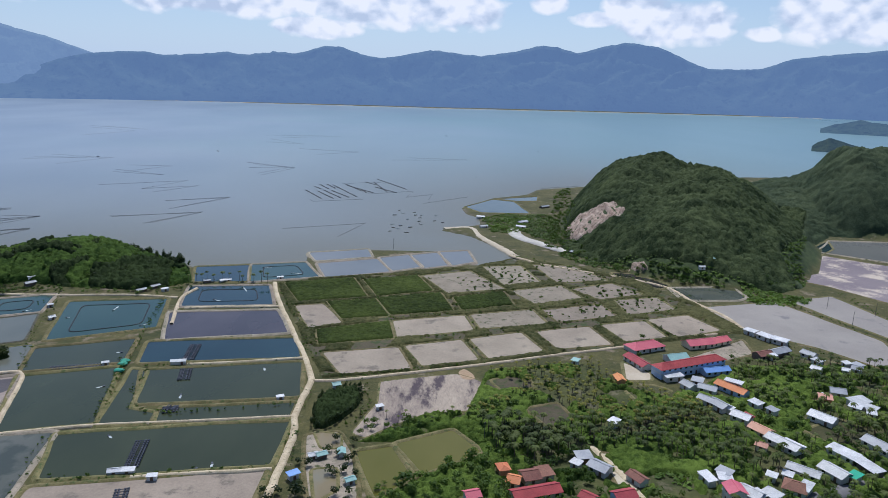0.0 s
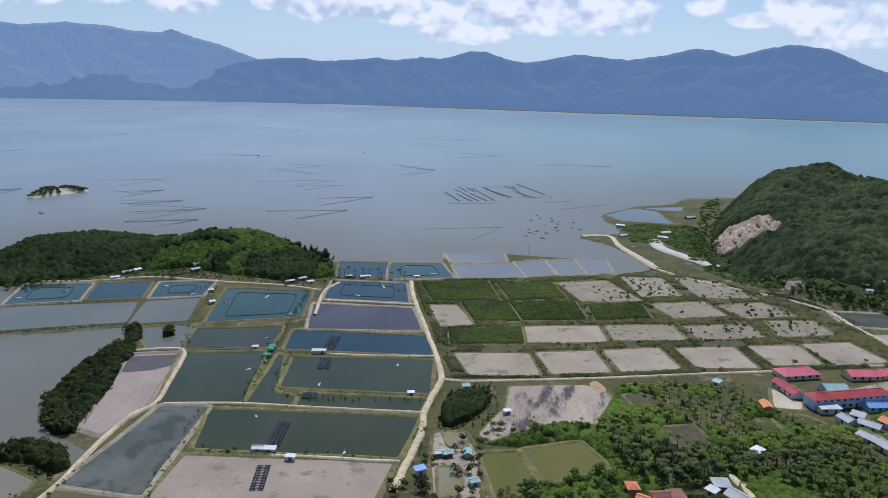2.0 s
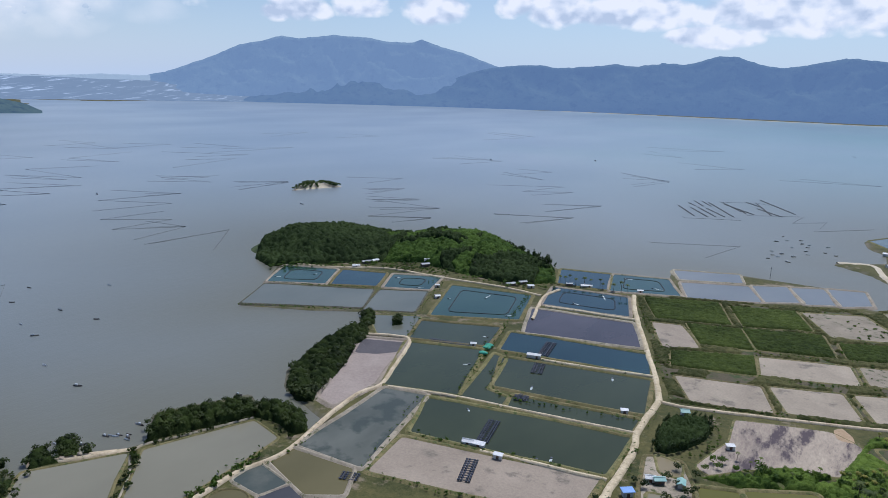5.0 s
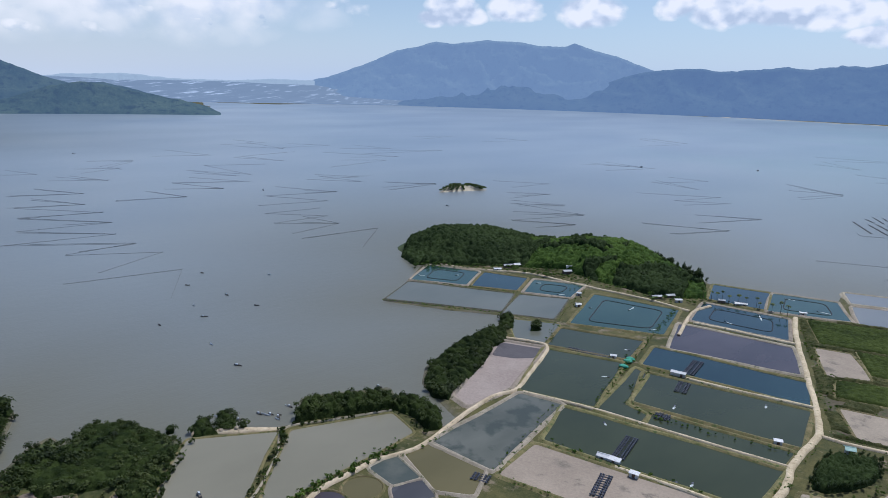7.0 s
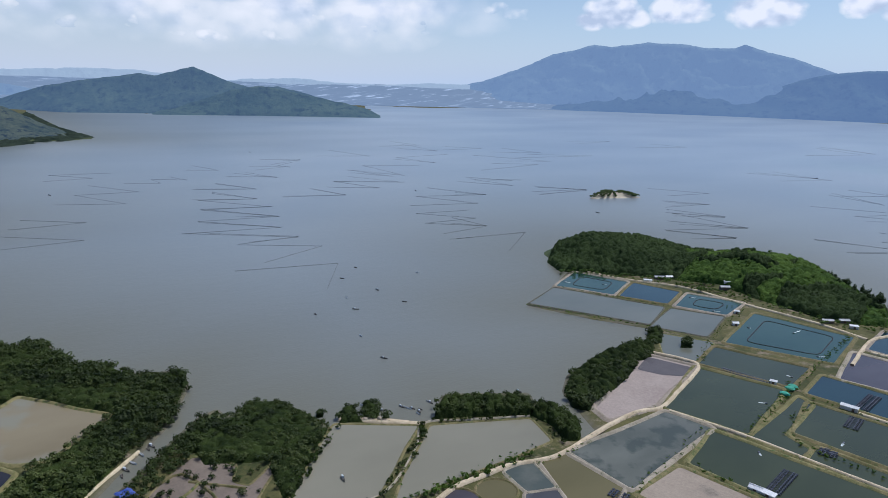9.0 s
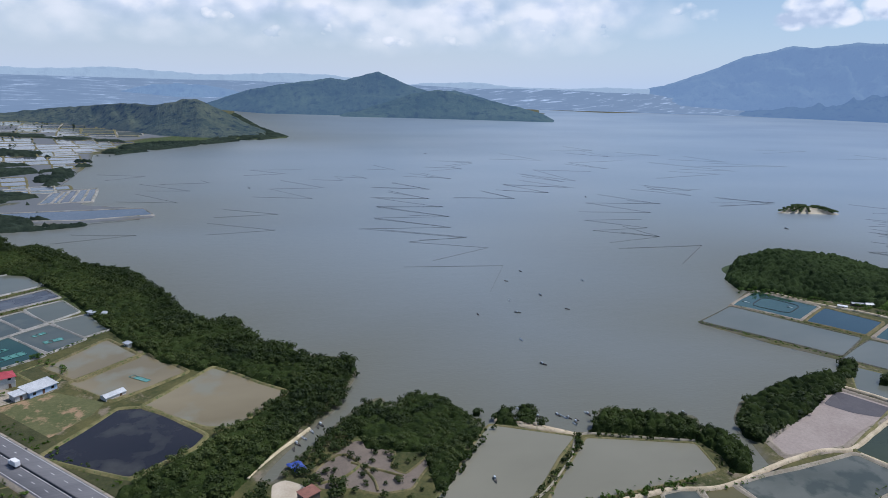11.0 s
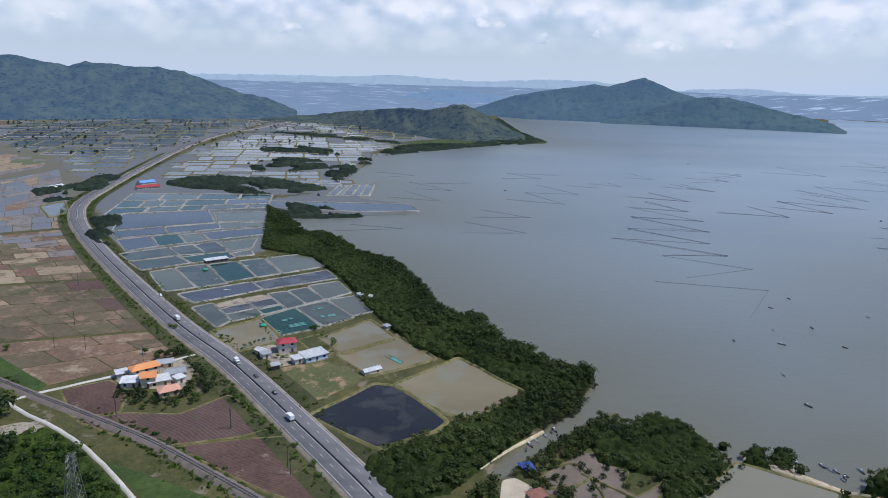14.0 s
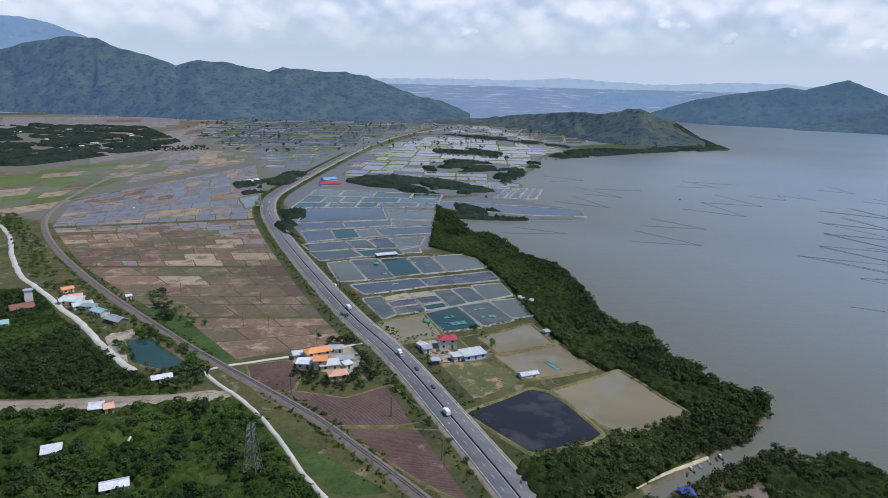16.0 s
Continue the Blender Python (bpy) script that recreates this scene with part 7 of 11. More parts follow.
# the village
house([(133.9, 319), (147.3, 322.6)], 7, "blue", "blue", 1, "gable")
house([(119.3, 304.8), (122, 299.3)], 7, "grey", "white", 1, "gable")
house([(125.2, 301.4), (131.8, 296.8)], 7, "grey", "white", 1, "gable")
house([(136.1, 305.8), (144.7, 293.9)], 8, "orange", "blue", 1, "gable")
house([(141.1, 308.7), (146.8, 303.9)], 4, "white", "white", 1, "shed")
house([(121.5, 289.6), (126.1, 284.1)], 7, "grey", "white", 1, "gable")
house([(125.8, 285.8), (129.4, 278.2)], 8, "grey", "white", 1, "gable")
house([(130.4, 274), (135.5, 268.5)], 8, "white", "white", 1, "gable")
house([(134.1, 272.6), (135.8, 268.6)], 4, "red", "white", 1, "shed")
house([(133.8, 262.9), (138.2, 256)], 8, "salmon", "cream", 1, "gable")
house([(137.1, 254.5), (144, 243.3)], 8, "white", "white", 1, "gable")
house([(129, 247.8), (132, 245.3)], 5, "salmon", "cream", 1, "gable")
house([(165.5, 275.8), (171.8, 267.8)], 9, "white", "white", 1, "gable")
house([(187.3, 299.9), (193.1, 297.8)], 8, "grey", "cream", 1, "gable")
house([(177.5, 292.1), (182.4, 290.1)], 6, "salmon", "orange", 1, "shed")
house([(189.8, 287), (198.5, 289.8)], 7, "white", "white", 1, "shed")
house([(193, 284.9), (196.9, 279.6)], 5, "white", "white", 1, "shed")
house([(157.8, 246.5), (163, 237.4)], 7, "white", "white", 1, "shed")
house([(163, 237.4), (165.5, 227.3)], 6, "white", "dark", 1, "shed")
house([(147.7, 232.7), (151.8, 224.1)], 9, "white", "white", 1, "gable")
house([(154.6, 226.1), (155.6, 224.3)], 6, "green", "white", 1, "shed")
house([(177, 254.1), (181.7, 243.3)], 9, "grey", "white", 1, "gable")
house([(134, 232.1), (142.1, 224.8)], 7, "white", "white", 1, "gable")
house([(126.3, 219.6), (132.4, 215.6)], 10, "brown", "white", 1, "hip")
house([(131.8, 217.9), (133.8, 215.9)], 8, "white", "white", 1, "shed")
house([(104.6, 214), (104.6, 207.8)], 8, "pink", "white", 2, "gable")
house([(109.2, 216.2), (114, 210.3)], 8, "white", "white", 1, "gable")
house([(116.9, 214.4), (119.7, 209.8)], 6, "white", "white", 1, "shed")
house([(72.1, 224.1), (75.5, 218.4)], 6, "brown", "white", 1, "gable")
house([(54.1, 234.2), (59.5, 235.2)], 6, "grey", "dark", 1, "shed")
house([(59.1, 230.4), (64.3, 225.2)], 8, "grey", "white", 1, "gable")
house([(62.4, 208.9), (69.5, 211.2)], 7, "red", "blue", 1, "gable")
house([(88.6, 310.9), (89.2, 304.4)], 5, "orange", "orange", 1, "gable")
house([(24.9, 228.1), (26, 223.6)], 5, "orange", "orange", 1, "hip")
house([(26.8, 218.5), (30.7, 217.2)], 7, "orange", "cream", 1, "gable")
house([(31.8, 220.1), (37.4, 221.8)], 9, "brown", "cream", 1, "gable")
house([(37.8, 221.9), (42.6, 223.6)], 7, "brown", "cream", 1, "shed")
house([(27.2, 208.1), (43.6, 213.5)], 8, "red", "cream", 1, "gable")
house([(51.5, 209.8), (55.1, 206.6)], 6, "red", "white", 1, "gable")
house([(11, 207.5), (15.5, 209)], 6, "pink", "white", 1, "gable")
house([(-47, 232), (-44.6, 233)], 3.0, "white", "white", 1, "gable", height=1.9)
house([(-44.2, 232.2), (-41.3, 234)], 3.0, "teal", "dark", 1, "gable", height=1.9)
house([(-35.7, 237), (-35.1, 233.5)], 3.0, "teal", "white", 1, "gable", height=1.9)
house([(-31, 215.8), (-28.6, 217.3)], 3.0, "teal", "white", 1, "gable", height=1.9)
house([(-51.7, 217.6), (-48.9, 219.8)], 3.0, "blue", "white", 1, "shed", height=2.2)
house([(-47.2, 292.7), (-45.3, 293.5)], 4, "teal", "white", 1, "gable")
house([(182.1, 382), (185.8, 376.7)], 5, "white", "white", 1, "shed")
house([(187, 374.9), (191, 367.9)], 6, "white", "white", 1, "shed")
house([(192, 368), (197.3, 362.2)], 6, "white", "white", 1, "shed")
house([(180.6, 345.8), (191.3, 351.3)], 8, "grey", "dark", 1, "gable")
house([(170.9, 342), (179.3, 345.7)], 8, "brown", "dark", 1, "gable")
house([(178.3, 341.7), (180.8, 341.9)], 4, "white", "white", 1, "shed")
house([(199.3, 348.6), (202.8, 342.5)], 7, "grey", "white", 1, "gable")
house([(192.8, 326.8), (195.6, 323.5)], 7, "white", "white", 1, "gable")
house([(214.3, 328.2), (217.7, 325.5)], 7, "grey", "white", 1, "gable")
house([(207.3, 324.3), (209.5, 323)], 4, "white", "white", 1, "shed")
house([(74.3, 264.4), (76.6, 262)], 5, "white", "white", 1, "shed")
house([(105.7, 227.8), (108.9, 224.2)], 5, "grey", "white", 1, "shed")
house([(98.9, 225.3), (100.3, 219.1)], 4, "white", "white", 1, "shed")
house([(70.3, 328.9), (72.4, 327.5)], 4, "teal", "white", 1, "shed")
# lean-tos and small roofs between the houses
for ends, wide, top in (([(52, 231.4), (54.5, 229.2)], 4, "white"), ([(104, 223), (108.3, 222.4)], 5, "white"), ([(98.3, 224.6), (100.3, 219.9)], 3, "grey"), ([(112.7, 214.5), (114, 210.2)], 5, "white"), ([(123.1, 225.6), (125.4, 223.9)], 4, "white"), ([(129.7, 226.3), (131.5, 224.9)], 4, "white"),
                        ([(124.8, 308.9), (128.9, 306.5)], 6, "grey"), ([(144, 286.9), (146.2, 282.5)], 5, "white"), ([(148.6, 279.9), (150.4, 276.3)], 4, "grey"), ([(199.9, 338.7), (201.7, 334.3)], 5, "white"), ([(218.2, 333.8), (219.8, 329.5)], 5, "grey"), ([(179.5, 294), (181.7, 291.2)], 5, "white"),
                        ([(188, 284.7), (191.3, 281.6)], 6, "white"), ([(191.6, 277.8), (194.5, 276.4)], 5, "white"), ([(214.5, 335.8), (214.8, 332.1)], 4, "white"), ([(128.5, 281.6), (131.2, 277.4)], 4, "white"), ([(141.5, 250.8), (145.6, 244.2)], 4, "white"), ([(160.6, 246.8), (164.2, 240)], 3.5, "grey")):
    house(ends, wide, top, "white", 1, "shed", "shed", " beside a village house", height=2.3)
for ends in ([(-424.8, -52), (-430.3, -50.9)], [(-374.9, -36.4), (-371.9, -34.1)], [(-434, -60.4), (-430.1, -57.2)]):
    house(ends, 3.0, "grey", "white", 1, "shed", "shed", " by the shore", height=2.2)
# beside the highway
house([(-295.8, -148.3), (-304.3, -139)], 9, "orange", "cream", 2, "hip", group="roadside houses")
house([(-289.7, -140.4), (-291.6, -134.3)], 9, "orange", "cream", 2, "gable", group="roadside houses")
house([(-311.1, -142.1), (-313.9, -135.5)], 7, "grey", "cream", 1, "gable", group="roadside houses")
house([(-296.8, -155.6), (-300.1, -151.2)], 6, "white", "white", 1, "shed", group="roadside houses")
house([(-288.7, -149.1), (-290.5, -142)], 8, "white", "white", 1, "shed", group="roadside houses")
house([(-289.1, -137.3), (-294.3, -129.5)], 8, "white", "cream", 1, "shed", group="roadside houses")
house([(-299.1, -133.4), (-303.5, -125.8)], 8, "grey", "white", 1, "gable", group="roadside houses")
house([(-280.2, -128.6), (-285.1, -121.4)], 9, "salmon", "cream", 1, "hip", group="roadside houses")
house([(-293, -126.2), (-296.3, -123.8)], 5, "white", "white", 1, "shed", group="roadside houses")
house([(-336, -89.2), (-339.5, -80.5)], 10, "red", "white", 2, "hip", group="roadside houses")
house([(-323.4, -73.3), (-331.6, -63.9)], 10, "white", "blue", 1, "shed", group="roadside houses")
house([(-320.1, -77.5), (-323.4, -73.4)], 6, "white", "white", 1, "shed", group="roadside houses")
house([(-332.6, -98.7), (-328.8, -93.8)], 5, "white", "cream", 1, "gable", group="roadside houses")
house([(-325.1, -94.8), (-327.8, -91.7)], 5, "grey", "white", 1, "shed", group="roadside houses")
house([(-311.3, -86), (-313.1, -82.8)], 4, "grey", "dark", 1, "shed", group="roadside houses")
house([(-308.1, -346.4), (-318.3, -339.7)], 12, "brown", "blue", 1, "gable", group="roadside houses")
house([(-348.5, -347.7), (-354.8, -344.7)], 7, "orange", "cream", 1, "gable", group="roadside houses")
house([(-338.5, -332.2), (-343.9, -327.3)], 7, "salmon", "cream", 1, "gable", group="roadside houses")
house([(-329.1, -331.1), (-336.6, -327)], 7, "white", "white", 1, "gable", group="roadside houses")
house([(-324.7, -316.9), (-333.7, -310.9)], 8, "white", "white", 1, "gable", group="roadside houses")
house([(-323.5, -300), (-320.8, -290)], 8, "teal", "white", 1, "gable", group="roadside houses")
house([(-315, -282), (-311.5, -270)], 9, "grey", "dark", 1, "gable", group="roadside houses")
house([(-335, -334), (-338, -321)], 6, "white", "white", 1, "shed", group="roadside houses")
house([(-330.5, -330), (-333, -318)], 5, "white", "cream", 1, "shed", group="roadside houses")
house([(-326.5, -312), (-328.5, -303)], 6, "grey", "white", 1, "shed", group="roadside houses")
house([(-322.5, -350), (-325.6, -346.8)], 3.8, "grey", "white", 1, "hip", extra=", tall bell tower", height=9.5, group="roadside houses")
house([(-250.4, -204.1), (-256.4, -197.9)], 6, "white", "white", 1, "gable", group="roadside houses")
house([(-217.7, -209.6), (-220.7, -205.4)], 7, "white", "dark", 1, "shed", group="roadside houses")
house([(-220.4, -204.5), (-222.8, -202.1)], 7, "salmon", "cream", 1, "gable", group="roadside houses")
house([(-183.5, -200.3), (-187.6, -195.5)], 7, "white", "orange", 1, "shed", group="roadside houses")
house([(-171.1, -163.6), (-176.6, -157.1)], 7, "white", "white", 1, "gable", group="roadside houses")
house([(-287.1, -331.1), (-290, -328.3)], 8, "teal", "white", 1, "gable", group="roadside houses")
house([(-350.3, -299.1), (-352.2, -297.2)], 4, "white", "white", 1, "shed", group="roadside houses")
house([(-823, -494), (-848, -491)], 12, "white", "white", 1, "gable", group="roadside houses")
house([(-849, -397), (-865, -375)], 14, "red", "white", 1, "gable", group="roadside houses")
house([(-885, -410), (-903, -399)], 14, "blue", "white", 1, "gable", group="roadside houses")
house([(-504.3, -187.5), (-515.1, -174.3)], 7, "white", "dark", 1, "shed", group="roadside houses")
# huts and sheds on the pond banks and under the wooded point
def hut(line, width, roof):
    house(line, width * 0.62, roof, "white" if roof == "white" else "dark", 1, "shed" if width < 6 else "gable", "hut", " beside the ponds", height=1.7, group="huts by the ponds")


hut([(-116.3, 218.4), (-112.2, 219.3)], 6, "white")
hut([(-112, 218.9), (-107.4, 219.5)], 5, "white")
hut([(-101.2, 215.7), (-98, 216.2)], 4, "white")
hut([(-131.8, 315.9), (-124.9, 317.4)], 5, "white")
hut([(-163.8, 312.3), (-161.3, 313.5)], 4, "white")
hut([(-70.3, 280.1), (-68.4, 280.9)], 4, "white")
hut([(-318.4, 417.7), (-314.4, 423.5)], 7, "grey")
hut([(-314.3, 425.5), (-312.2, 430.5)], 7, "white")
hut([(-317, 403.6), (-312.9, 407.5)], 5, "white")
hut([(-274.1, 434.7), (-270.5, 440.3)], 7, "grey")
hut([(-388.6, 389.2), (-387.3, 391.8)], 5, "grey")
hut([(-198.3, 429.3), (-194.1, 434.8)], 6, "grey")
hut([(-192.7, 438.8), (-189.1, 443.9)], 6, "grey")
hut([(-183.4, 433.6), (-180.3, 436.8)], 5, "white")
hut([(-224.9, 374.5), (-222.6, 377.1)], 6, "white")
hut([(-152.7, 457.8), (-145.8, 461.3)], 6, "white")
hut([(-237.6, 396.6), (-235.6, 397.9)], 4, "white")
hut([(-275.7, 441.1), (-271.4, 444.2)], 5, "white")
hut([(-162.9, 455.5), (-158.8, 457.3)], 5, "grey")
hut([(-309.2, -40.8), (-315.1, -33.3)], 9, "white")
hut([(38.9, 721.6), (47.3, 719.5)], 8, "white")
hut([(80.3, 693.1), (90, 700.4)], 10, "white")
hut([(117, 788.8), (126.9, 797.9)], 10, "grey")
hut([(39.8, 667.7), (46.8, 671.4)], 8, "white")
hut([(76.7, 675.2), (85.4, 670.7)], 8, "white")
hut([(-25, 273.3), (-23.8, 273.9)], 4, "white")
hut([(-115.1, 468.8), (-111.5, 470.6)], 4, "white")
hut([(112.8, 571.2), (119.6, 565.8)], 8, "grey")
hut([(201.9, 499.6), (208.4, 501.7)], 6, "teal")
hut([(193.8, 492.6), (198.2, 493)], 6, "white")


house([(-207.6, 29.4), (-210.6, 34.9)], 6, "brown", "dark", 1, "shed", "hut", " beside the creek", height=2.4, group="huts by the ponds")
q = (-229.6, 31.0)
bm = bmesh.new()
bmesh.ops.create_grid(bm, x_segments=10, y_segments=8, size=1.0, matrix=Matrix.Translation((q[0], q[1], 2.2)) @ Matrix.Rotation(0.4, 4, "Z") @ Matrix.Diagonal((3.4, 2.4, 1, 1)))
for v in bm.verts:
    v.co.z += 0.9 * noise.noise(v.co * 0.6) - 0.03 * ((v.co.x - q[0]) ** 2 + (v.co.y - q[1]) ** 2)
bmesh.ops.solidify(bm, geom=list(bm.faces), thickness=0.05)
tagged(part("tarpaulin", bm, surface("tarpaulin_blue", (0.03, 0.06, 0.26), (0.06, 0.10, 0.36), 0.8, 0.6, 0.3, 2.0, 0.0)), "crumpled blue tarpaulin over a heap by the creek", "tarpaulin")
for q, r in ((q, 4.0), ((-213.6, 25.1), 7.0), ((-206.0, 23.3), 6.0)):
    CLEAR.append((*q, r))


# ---------------------------------------------------------------- pond gear
M_FRAME = surface("aerator_frame_dark", (0.035, 0.042, 0.060), (0.10, 0.112, 0.145), 0.4, 0.7, 0.0, 2.0, 0.1)
M_FOAM = surface("churned_foam", (0.20, 0.26, 0.27), (0.62, 0.66, 0.66), 1.2, 0.6, 0.3, 3.0, 0.05)
M_GREEN_NET = surface("green_shade_net", (0.03, 0.22, 0.15), (0.06, 0.32, 0.22), 0.4, 0.8, 0.1, 2.0, 0.05)


def rack(ends, wide, label="dark floating frame of aerator paddles in a pond", z=1.3):
    """A long frame on floats: two rails, cross bars and paddle drums."""
    a, b = np.array(ends[0]), np.array(ends[1])
    d = b - a
    ln = float(np.linalg.norm(d))
    u = d / ln
    n = np.array([-u[1], u[0]])
    own = tagged(new("aerator_rack"), label, "pond aerator", "aerator racks")
    own.location = (a[0], a[1], z)

    def at(s, o, h):
        q = u * s + n * o
        return (q[0], q[1], h)
    for o in (-wide * 0.36, -wide * 0.16, wide * 0.16, wide * 0.36):
        bm = bmesh.new()
        beam(bm, at(0, o, 0.25), at(ln, o, 0.25), 0.22)
        part("rail", bm, M_FRAME, own)
    k = max(3, int(ln / 1.5))
    for i in range(k + 1):
        bm = bmesh.new()
        beam(bm, at(ln * i / k, -wide / 2, 0.3), at(ln * i / k, wide / 2, 0.3), 0.16)
        for o in (-0.4, -0.2, 0.2, 0.4):
            beam(bm, at(ln * i / k, o * wide - 0.35, 0.3), at(ln * i / k, o * wide + 0.35, 0.3), 0.42, 6)
        part("paddle_bar", bm, M_FRAME, own)
    return own


rack([(-113.8, 241.3), (-110.2, 223.1)], 5.5)
rack([(-106.9, 208.8), (-102.9, 194.8)], 5)
rack([(-128.2, 341), (-125.3, 321.8)], 6)
rack([(-121.8, 309.7), (-118.9, 298.1)], 6)
rack([(-186.4, 306.8), (-163.9, 311.8)], 4)
rack([(-114, 270.2), (-112.6, 265.7)], 7)
rack([(-138.1, 172.6), (-139.4, 176.5)], 7)
rack([(-113.8, 268.3), (-113.3, 271)], 5)


def foam(ends, wide=1.2):
    """Churned water behind a small paddle aerator, with the aerator itself."""
    a, b = np.array(ends[0]), np.array(ends[1])
    own = tagged(new("paddle_aerator"), "small paddle aerator churning white foam in a pond", "pond aerator", "paddle aerators")
    own.location = (a[0], a[1], 1.3)
    d = b - a
    rng = random.Random(int(abs(a[0] * 9)))
    bm = bmesh.new()
    n = 14
    ring = []
    ln = np.linalg.norm(d)
    for i in range(n):
        t = 6.283 * i / n
        q = d * (0.5 + 0.5 * math.cos(t)) + np.array([-d[1], d[0]]) / ln * 0.5 * wide * math.sin(t) * rng.uniform(0.4, 1.2)
        ring.append(bm.verts.new((q[0], q[1], 0.015)))
    top = [bm.verts.new((v.co.x * 0.92 + d[0] * 0.04, v.co.y * 0.92 + d[1] * 0.04, 0.06)) for v in ring]
    for i in range(n):
        bm.faces.new((ring[i], ring[(i + 1) % n], top[(i + 1) % n], top[i]))
    bm.faces.new(top)
    part("foam", bm, M_FOAM, own, "churned white foam")
    bm = bmesh.new()
    box(bm, 0, 0, 0, 1.1, 0.7, 0.3, math.degrees(math.atan2(d[1], d[0])))
    part("float", bm, M_FRAME, own)
    return own


for line in ([(-152, 289.1), (-154.8, 287)], [(-162.1, 328.9), (-164.8, 328.7)], [(-85, 313.8), (-84, 310.4)], [(-114.3, 282.4), (-113.3, 278.7)], [(-128.7, 244.9), (-126.8, 243.4)], [(-196.5, 393.2), (-197, 401.8)], [(-169.4, 368.3), (-166.6, 372.3)], [(-216.6, 378.3), (-214.7, 378.4)],
             [(-133.2, 447.1), (-128, 437.1)], [(-143.9, 418.6), (-137.9, 415.6)], [(-132.9, 498.7), (-126.6, 499.4)], [(-108.6, 485.2), (-100.1, 484.5)], [(-327.2, 370.8), (-325.7, 373.2)], [(-346, 350.5), (-341.9, 352.5)], [(-273.6, 399.3), (-270.9, 402.3)], [(-247.4, 387.5), (-243.9, 390.7)],
             [(-461.7, -167), (-464.3, -164.2)], [(-438.1, -169.4), (-442.8, -165.5)], [(-502.1, -158), (-500.3, -152.7)], [(-437.8, -152.2), (-441.1, -147)], [(-82.1, 227), (-81.3, 223.7)], [(-86.5, 223.2), (-86.2, 220.6)]):
    foam(line)


def green_net(pts, label="bright green shade net heaped on a pond bank", material=M_GREEN_NET, size=1.0):
    own = pts[0]
    bm = bmesh.new()
    bmesh.ops.create_icosphere(bm, subdivisions=2, radius=1.0, matrix=Matrix.Translation((own[0], own[1], 1.3 + 0.6 * size)) @ Matrix.Diagonal((2.6 * size, 2.0 * size, 0.9 * size, 1)))
    for v in bm.verts:
        v.co += Vector((0, 0, 0.5 * noise.noise(v.co * 0.7)))
    ob = part("shade_net", bm, material)
    tagged(ob, label, "net")


def net_frame(a, b, wide):
    """A floating frame of teal poles with crossbars and a slack net."""
    a, b = np.array(a), np.array(b)
    d = (b - a) / np.linalg.norm(b - a)
    n = np.array([-d[1], d[0]]) * wide / 2
    own = tagged(new("net_frame"), "teal net stretched on a floating pole frame in a pond", "net frame", "net frames")
    own.location = (*((a + b) / 2), 1.42)
    c = (a + b) / 2
    rails = [(a + n, b + n), (a - n, b - n)] + [(a + (b - a) * u + n, a + (b - a) * u - n) for u in (0, 0.25, 0.5, 0.75, 1)]
    for k, (p, q) in enumerate(rails):
        bm = bmesh.new()
        beam(bm, (*(p - c), 0.0), (*(q - c), 0.0), 0.10, 5)
        part("rail" if k < 2 else "crossbar", bm, M_TEAL_NET, own)
    rng = random.Random(int(abs(a[0])))
    for k in range(4):
        if rng.random() < 0.3:
            continue
        bm = bmesh.new()
        rows = []
        for u in np.linspace(0.25 * k + 0.02, 0.25 * k + 0.23, 4):
            rows.append([bm.verts.new((*(a + (b - a) * u + n * w * 0.9 - c), -0.04 - 0.05 * math.sin((w + 1) * 1.57))) for w in (-1, -0.33, 0.33, 1)])
        for r, q in zip(rows, rows[1:]):
            for m in range(3):
                bm.faces.new((r[m], r[m + 1], q[m + 1], q[m]))
        part("net", bm, M_TEAL_NET, own)


M_TEAL_NET = surface("net_teal_mesh", (0.05, 0.16, 0.15), (0.13, 0.30, 0.27), 0.4, 0.8, 0.1, 3.0, 0.12)
for a, b, wide in (((-390.5, -77), (-394.8, -68.7), 4.0), ((-370, -94.4), (-378.2, -83.5), 5.0), ((-332.8, -31.2), (-324.4, -23.2), 2.6), ((-366.0, -98), (-361.5, -94), 3.0), ((-381, -98), (-386, -93), 3.0), ((-402, -84), (-407, -79), 3.0)):
    net_frame(a, b, wide)


for q in ([(-154.5, 313.5)], [(-152.5, 305.6)], [(-154.8, 317)], [(-371.7, -106.6)], [(-485.3, -180.6)]):
    green_net(q)
for q in ([(-235.3, 125.9)], [(-234.6, 129)], [(-232.2, 131)], [(-212.4, -6.6)]):
    green_net(q, "pale nets and tarpaulin heaped on the shore", SOILS["salt"], 0.45)


# ---------------------------------------------------------------- boats
M_HULL = surface("boat_hull_wood", (0.10, 0.09, 0.09), (0.20, 0.18, 0.16), 0.8, 0.6, 0.1, 3.0, 0.3)
M_HULL_BLUE = surface("boat_hull_pale", (0.42, 0.47, 0.52), (0.60, 0.63, 0.66), 0.8, 0.5, 0.1, 3.0, 0.2)


